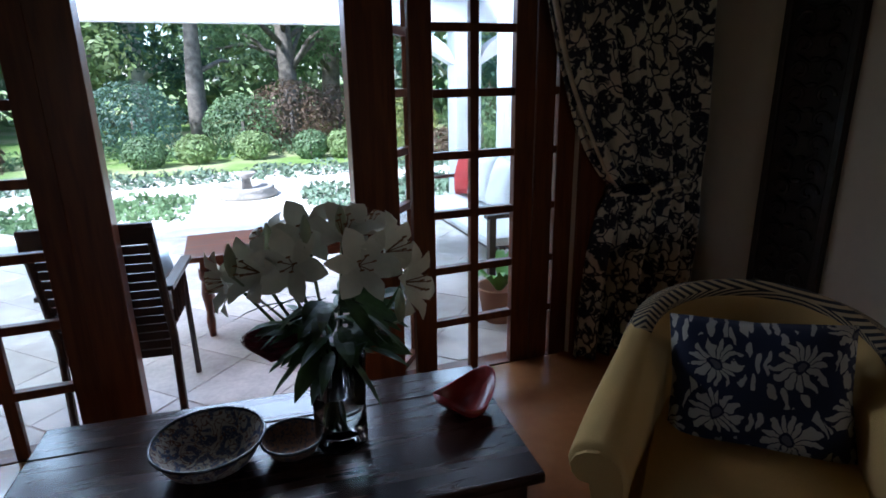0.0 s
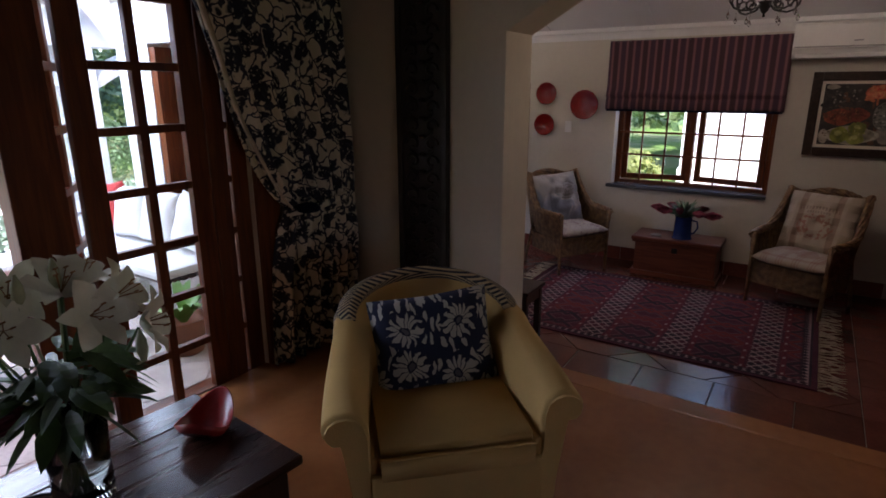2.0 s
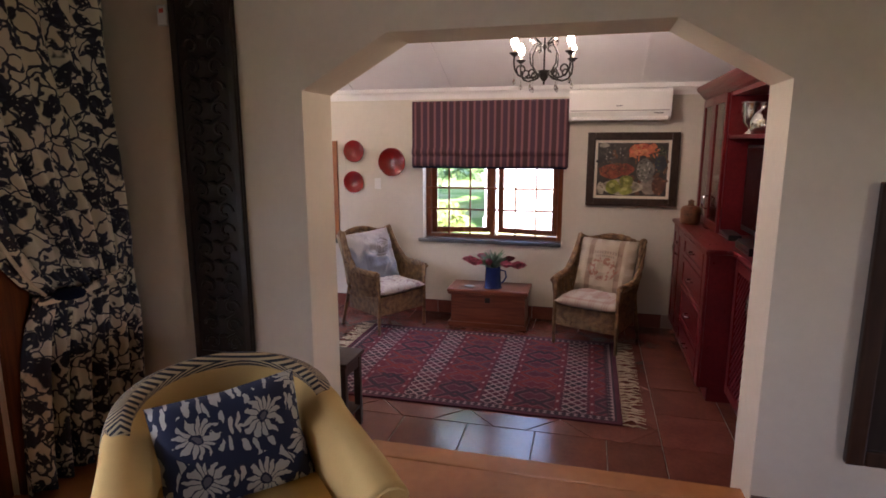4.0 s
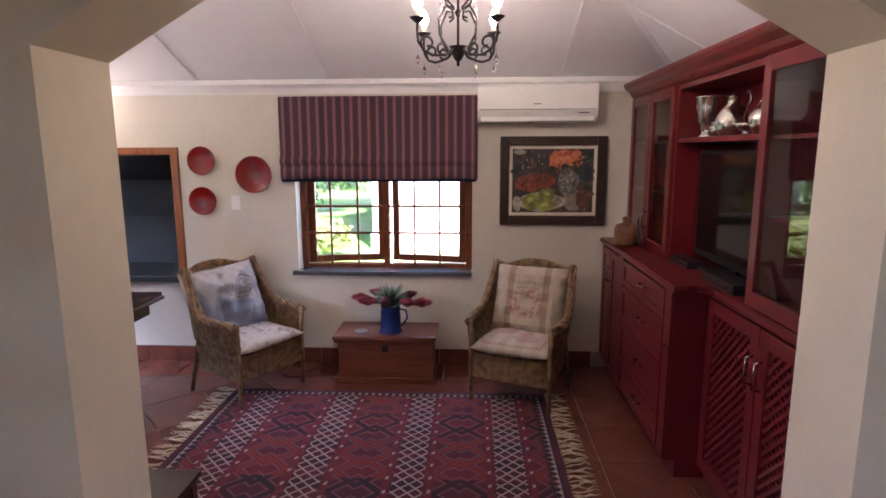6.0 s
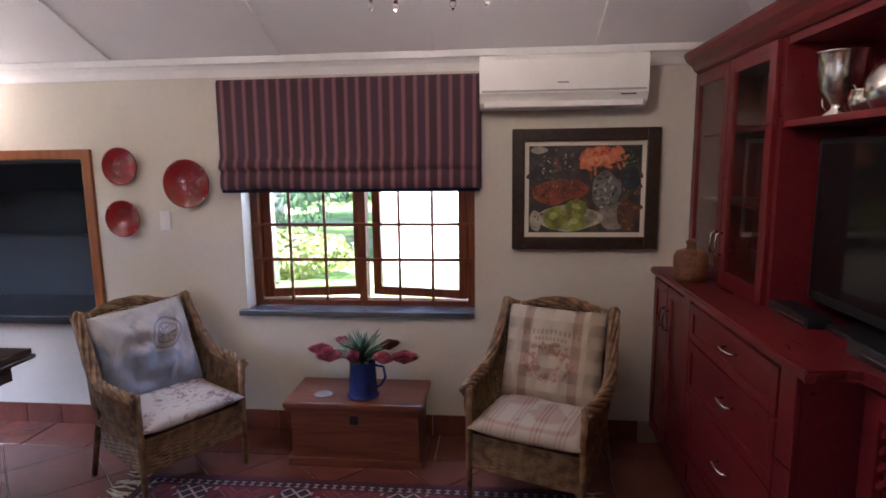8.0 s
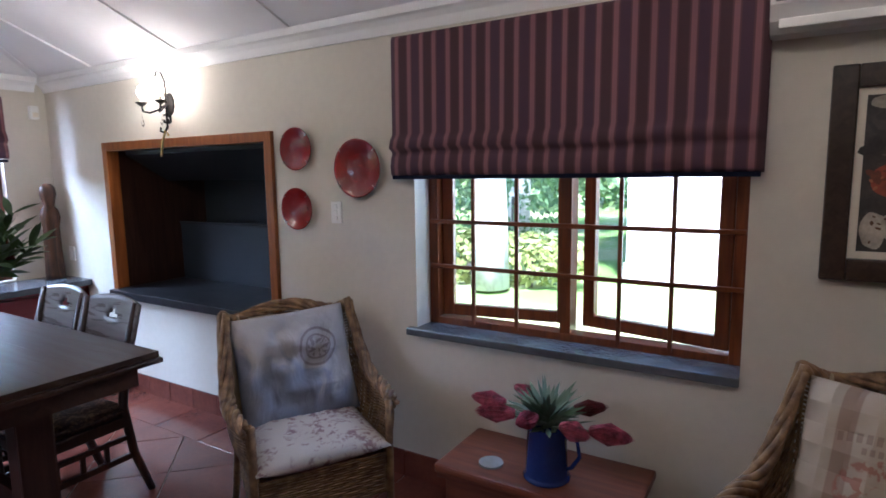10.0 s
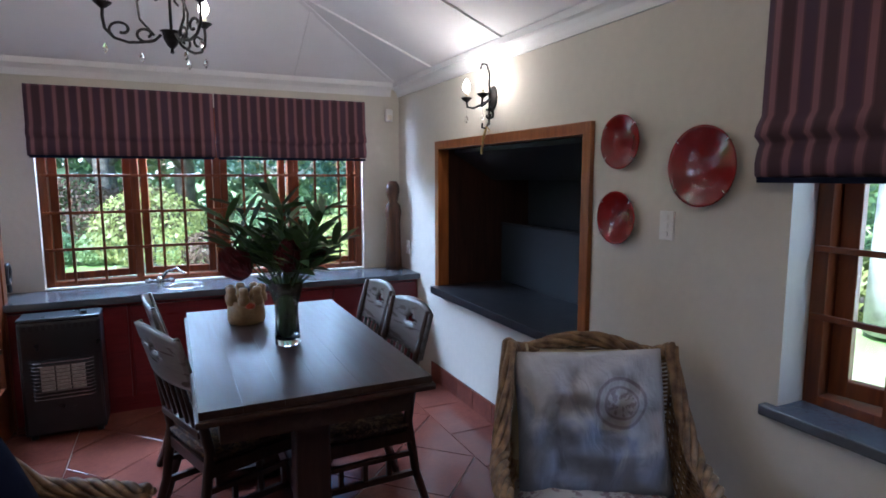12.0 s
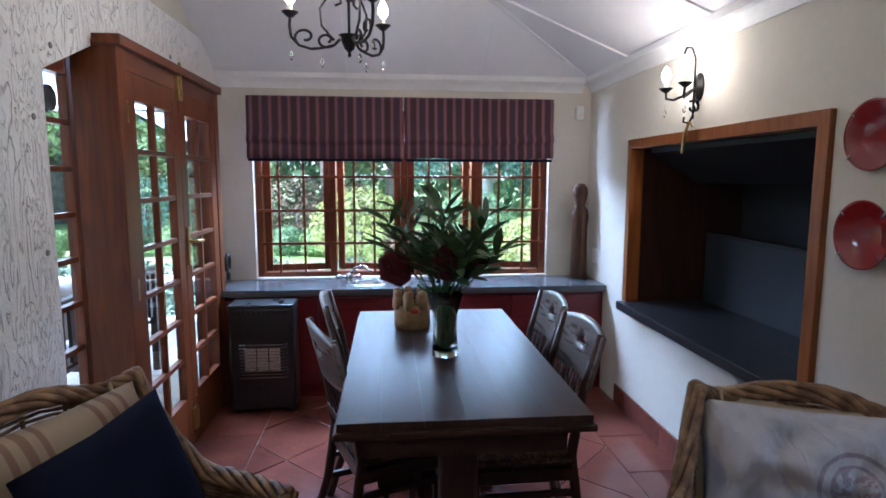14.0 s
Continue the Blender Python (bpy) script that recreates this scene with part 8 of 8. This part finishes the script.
# fountain basin
fb = thing("bird_bath", (1.15, 9.9, -.02), "low round stone basin in the gravel", "basin")
bm = bmesh.new(); lathe(bm, [(0, 0), (.42, 0), (.44, .05), (.38, .10), (.40, .13), (.34, .16), (.30, .10), (0, .08)], 28); part("basin", bm, material("grey_stone", (.32, .30, .27), .9, vary=.2, fine=40), fb, smooth=True)
bm = bmesh.new(); lathe(bm, [(0, .08), (.08, .08), (.06, .26), (.16, .34), (.14, .35), (0, .31)], 20); part("bowl", bm, material("grey_stone", (.32, .30, .27), .9, vary=.2, fine=40), fb, smooth=True)

# patio furniture
M_DKOUT = wood("dark_stained_slats", (.060, .030, .020), (.030, .016, .011), .4, "x", .2)
pc_ = thing("patio_chair", (.37, 3.97, .122), "dark slatted high-backed patio chair", "chair", turn=-7)
def recline(z):
    """How far back the chair's back stands at a height."""
    return -.19 - (.13 * (z - .40) / .55 if z > .40 else 0)
for sx in (-1, 1):
    bm = bmesh.new(); tube(bm, [(sx * .235, -.22, 0), (sx * .235, recline(.40), .40), (sx * .235, recline(.95), .95)], .019, 8); part("back_post", bm, M_DKOUT, pc_)
    bm = bmesh.new(); tube(bm, [(sx * .235, .20, 0), (sx * .235, .17, .63)], .016, 6); part("leg", bm, M_DKOUT, pc_)
    part("arm", boxes((sx * .25 - .025, sx * .25 + .025, -.24, .24, .63, .655), bevel=.006), M_DKOUT, pc_)
    for i in range(5):
        bm = bmesh.new(); tube(bm, [(sx * .24, -.12 + i * .06, .44), (sx * .245, -.12 + i * .06, .63)], .008, 6); part("arm_spindle", bm, M_DKOUT, pc_)
for i in range(13):
    z = .30 + i * .044
    y = recline(z + .018)
    part("back_slat", boxes((-.22, .22, y - .008, y + .008, z, z + .037)), M_DKOUT, pc_)
part("top_rail", boxes((-.25, .25, recline(.92) - .016, recline(.92) + .016, .875, .965), bevel=.008), M_DKOUT, pc_)
for i in range(7):
    part("seat_slat", boxes((-.225, .225, -.16 + i * .055, -.115 + i * .055, .40, .418)), M_DKOUT, pc_)
M_PALEC = material("pale_blue_cloth", (.55, .64, .68), .9, vary=.06, scale=14, fine=200, bump=.3)
q = thing("cushion", tuple(pc_.matrix_basis @ Vector((.10, .04, .565))), "pale blue cushion standing on the patio chair", "cushion", turn=50)
cushion(q, "cover", .34, .30, .11, M_PALEC, pose(0, 0, 0, -12, 8, 0), seed=3)
ptb = thing("patio_table", (1.30, 4.80, .122), "dark red wooden patio table with turned legs", "table")
part("top", boxes((-.70, .70, -.28, .28, .50, .535), bevel=.008), M_OAKX, ptb)
part("apron", boxes((-.62, .62, -.22, .22, .44, .50)), M_OAKX, ptb)
for sx in (-1, 1):
    for sy in (-1, 1):
        bm = bmesh.new(); lathe(bm, [(.0, 0), (.02, 0), (.028, .1), (.02, .16), (.035, .28), (.025, .36), (.035, .38), (.035, .44), (0, .44)], 12, (sx * .60, sy * .20, 0)); part("leg", bm, M_OAK, ptb, smooth=True)
M_REDC = material("red_cushion_cloth", (.42, .035, .03), .9, vary=.12, scale=14, fine=200, bump=.3)
M_WHITEC = material("white_cushion_cloth", (.72, .70, .68), .9, vary=.06, scale=14, fine=200, bump=.3)
bn = thing("patio_bench", (2.80, 5.25, .122), "dark slatted patio bench with loose cushions", "bench", turn=90)
for sx in (-1, 1):
    part("end_frame", boxes((sx * .82 - .025, sx * .82 + .025, -.33, -.28, 0, .75), (sx * .82 - .025, sx * .82 + .025, .25, .30, 0, .62), (sx * .82 - .03, sx * .82 + .03, -.33, .32, .60, .63), bevel=.005), M_DKOUT, bn)
for i in range(9):
    part("seat_slat", boxes((-.80, .80, -.28 + i * .062, -.235 + i * .062, .36, .38)), M_DKOUT, bn)
for i in range(15):
    part("back_slat", boxes((-.74 + i * .104, -.70 + i * .104, -.32, -.30, .42, .74)), M_DKOUT, bn)
part("top_rail", boxes((-.82, .82, -.335, -.285, .74, .79), bevel=.006), M_DKOUT, bn)
part("seat_pad", boxes((-.79, .79, -.27, .28, .381, .45), bevel=.03), M_WHITEC, bn, "white bench pad")
for x, m, s in ((-.55, M_WHITEC, 1), (-.12, M_WHITEC, 2), (.28, M_WHITEC, 3), (.62, M_REDC, 4)):
    q = thing("cushion", tuple(bn.matrix_basis @ Vector((x, -.17, .67))), ("red" if m is M_REDC else "white") + " square cushion leaning on the patio bench", "cushion", turn=90)
    cushion(q, "cover", .42, .42, .15, m, pose(0, 0, 0, 15, 6 * s - 14, 0), seed=s)
pp = thing("potted_plant", (2.45, 4.15, .122), "green strap-leaved plant in a clay pot", "plant")
bm = bmesh.new(); lathe(bm, [(0, 0), (.10, 0), (.14, .22), (.15, .23), (.13, .23), (.11, .1), (0, .1)], 20); part("pot", bm, material("clay_pot", (.30, .12, .06), .8), pp, smooth=True)
bm = bmesh.new()
rnd = random.Random(41)
for i in range(26):
    a = rnd.random() * 6.28
    leaf_blade(bm, (.02 * math.cos(a), .02 * math.sin(a), .2), (math.cos(a) * .6, math.sin(a) * .6, 1), rnd.uniform(.3, .55), .05, .5)
part("leaves", bm, material("bright_leaf", (.12, .26, .03), .5), pp)

# ---- pieces of the floors ----
def clip_poly(poly, x0, x1, y0, y1):
    def cut(pts, inside, meet):
        out = []
        for i in range(len(pts)):
            a, b = pts[i - 1], pts[i]
            if inside(b):
                if not inside(a):
                    out.append(meet(a, b))
                out.append(b)
            elif inside(a):
                out.append(meet(a, b))
        return out
    def mx(v):
        return lambda a, b: (v, a[1] + (b[1] - a[1]) * (v - a[0]) / (b[0] - a[0]))
    def my(v):
        return lambda a, b: (a[0] + (b[0] - a[0]) * (v - a[1]) / (b[1] - a[1]), v)
    for test, m in ((lambda p: p[0] >= x0, mx(x0)), (lambda p: p[0] <= x1, mx(x1)), (lambda p: p[1] >= y0, my(y0)), (lambda p: p[1] <= y1, my(y1))):
        if poly:
            poly = cut(poly, test, m)
    return poly


def tile_piece(outline, z0, z1, mat, parent, joint=.004, chamfer=.0025):
    cx, cy = sum(p[0] for p in outline) / len(outline), sum(p[1] for p in outline) / len(outline)
    if max(math.hypot(p[0] - cx, p[1] - cy) for p in outline) < .05:
        return
    def ring(k, z):
        out = []
        for x, y in outline:
            L = math.hypot(x - cx, y - cy)
            f = max(.2, (L - k) / L)
            out.append((cx + (x - cx) * f, cy + (y - cy) * f, z))
        return out
    bm = bmesh.new()
    dz = random.uniform(-.0012, .0012)
    loft(bm, [ring(joint, z0), ring(joint, z1 - chamfer + dz), ring(joint + chamfer * 1.5, z1 + dz)])
    part("tile", bm, mat, parent)


def tiled(parent, x0, x1, y0, y1, z0, z1, side, mat, centre=None):
    h = side / math.sqrt(2)
    cx, cy = centre or ((x0 + x1) / 2, (y0 + y1) / 2)
    n = int(max(x1 - x0, y1 - y0) / side) * 2 + 3
    for i in range(-n, n + 1):
        for j in range(-n, n + 1):
            px, py = cx + (i - j) * h, cy + (i + j) * h
            poly = [(px - h, py), (px, py - h), (px + h, py), (px, py + h)]
            poly = clip_poly(poly, x0, x1, y0, y1)
            if poly and len(poly) >= 3:
                tile_piece(poly, z0, z1, mat, parent)


floor_ = bpy.data.objects["floor"]
FX0, FX1, FY0, FY1, SIDE = 4.07, 6.12, .473, 5.72, .435     # field of slanted tiles inside the straight border
tiled(floor_, FX0, FX1, FY0, FY1, -.012, 0.0, SIDE, M_TILE, centre=(6.12, 4.468))
def border_row(x0, x1, y0, y1, joint, along):
    """A straight row of tiles; joint: the place of one joint along the row."""
    lo, hi = (y0, y1) if along == "y" else (x0, x1)
    k = joint - math.ceil((joint - lo) / .432) * .432
    while k < hi:
        a, b = max(lo, k), min(hi, k + .432)
        if b - a > .06:
            p = (x0, x1, a, b) if along == "y" else (a, b, y0, y1)
            tile_piece([(p[0], p[2]), (p[1], p[2]), (p[1], p[3]), (p[0], p[3])], -.012, 0.0, M_TILE, floor_)
        k += .432
border_row(FX0 - SIDE, FX0, FY0, FY1, 1.66, "y")
border_row(FX1, XE, FY0, FY1, 4.47, "y")
border_row(FX0 - SIDE, XE, FY0 - SIDE, FY0, 4.07, "x")
border_row(FX0 - SIDE, XE, YS, FY0 - SIDE, 4.07, "x")
border_row(XL + .135, FX0 - SIDE, OPEN_S, OPEN_N, 1.66, "y")
patio_ = bpy.data.objects["patio_base"]
tiled(patio_, -2.4, 3.48, YD + .23, 7.24, .110, .122, .45, M_PATIO)
# tile skirting along the garden room's walls
sk = structure("baseboard", boxes((XE - .004, XE - .001, NICHE[0] - 4.0, 5.42, 0, .132)), M_GROUT, "terracotta tile skirting", "skirting")
y = .24
while y < 5.42:
    bm = bmesh.new()
    box(bm, XE - .014, XE - .002, y + .003, min(y + .247, 5.42), .003, .135)
    part("tile", bm, M_TILE, sk)
    y += .25
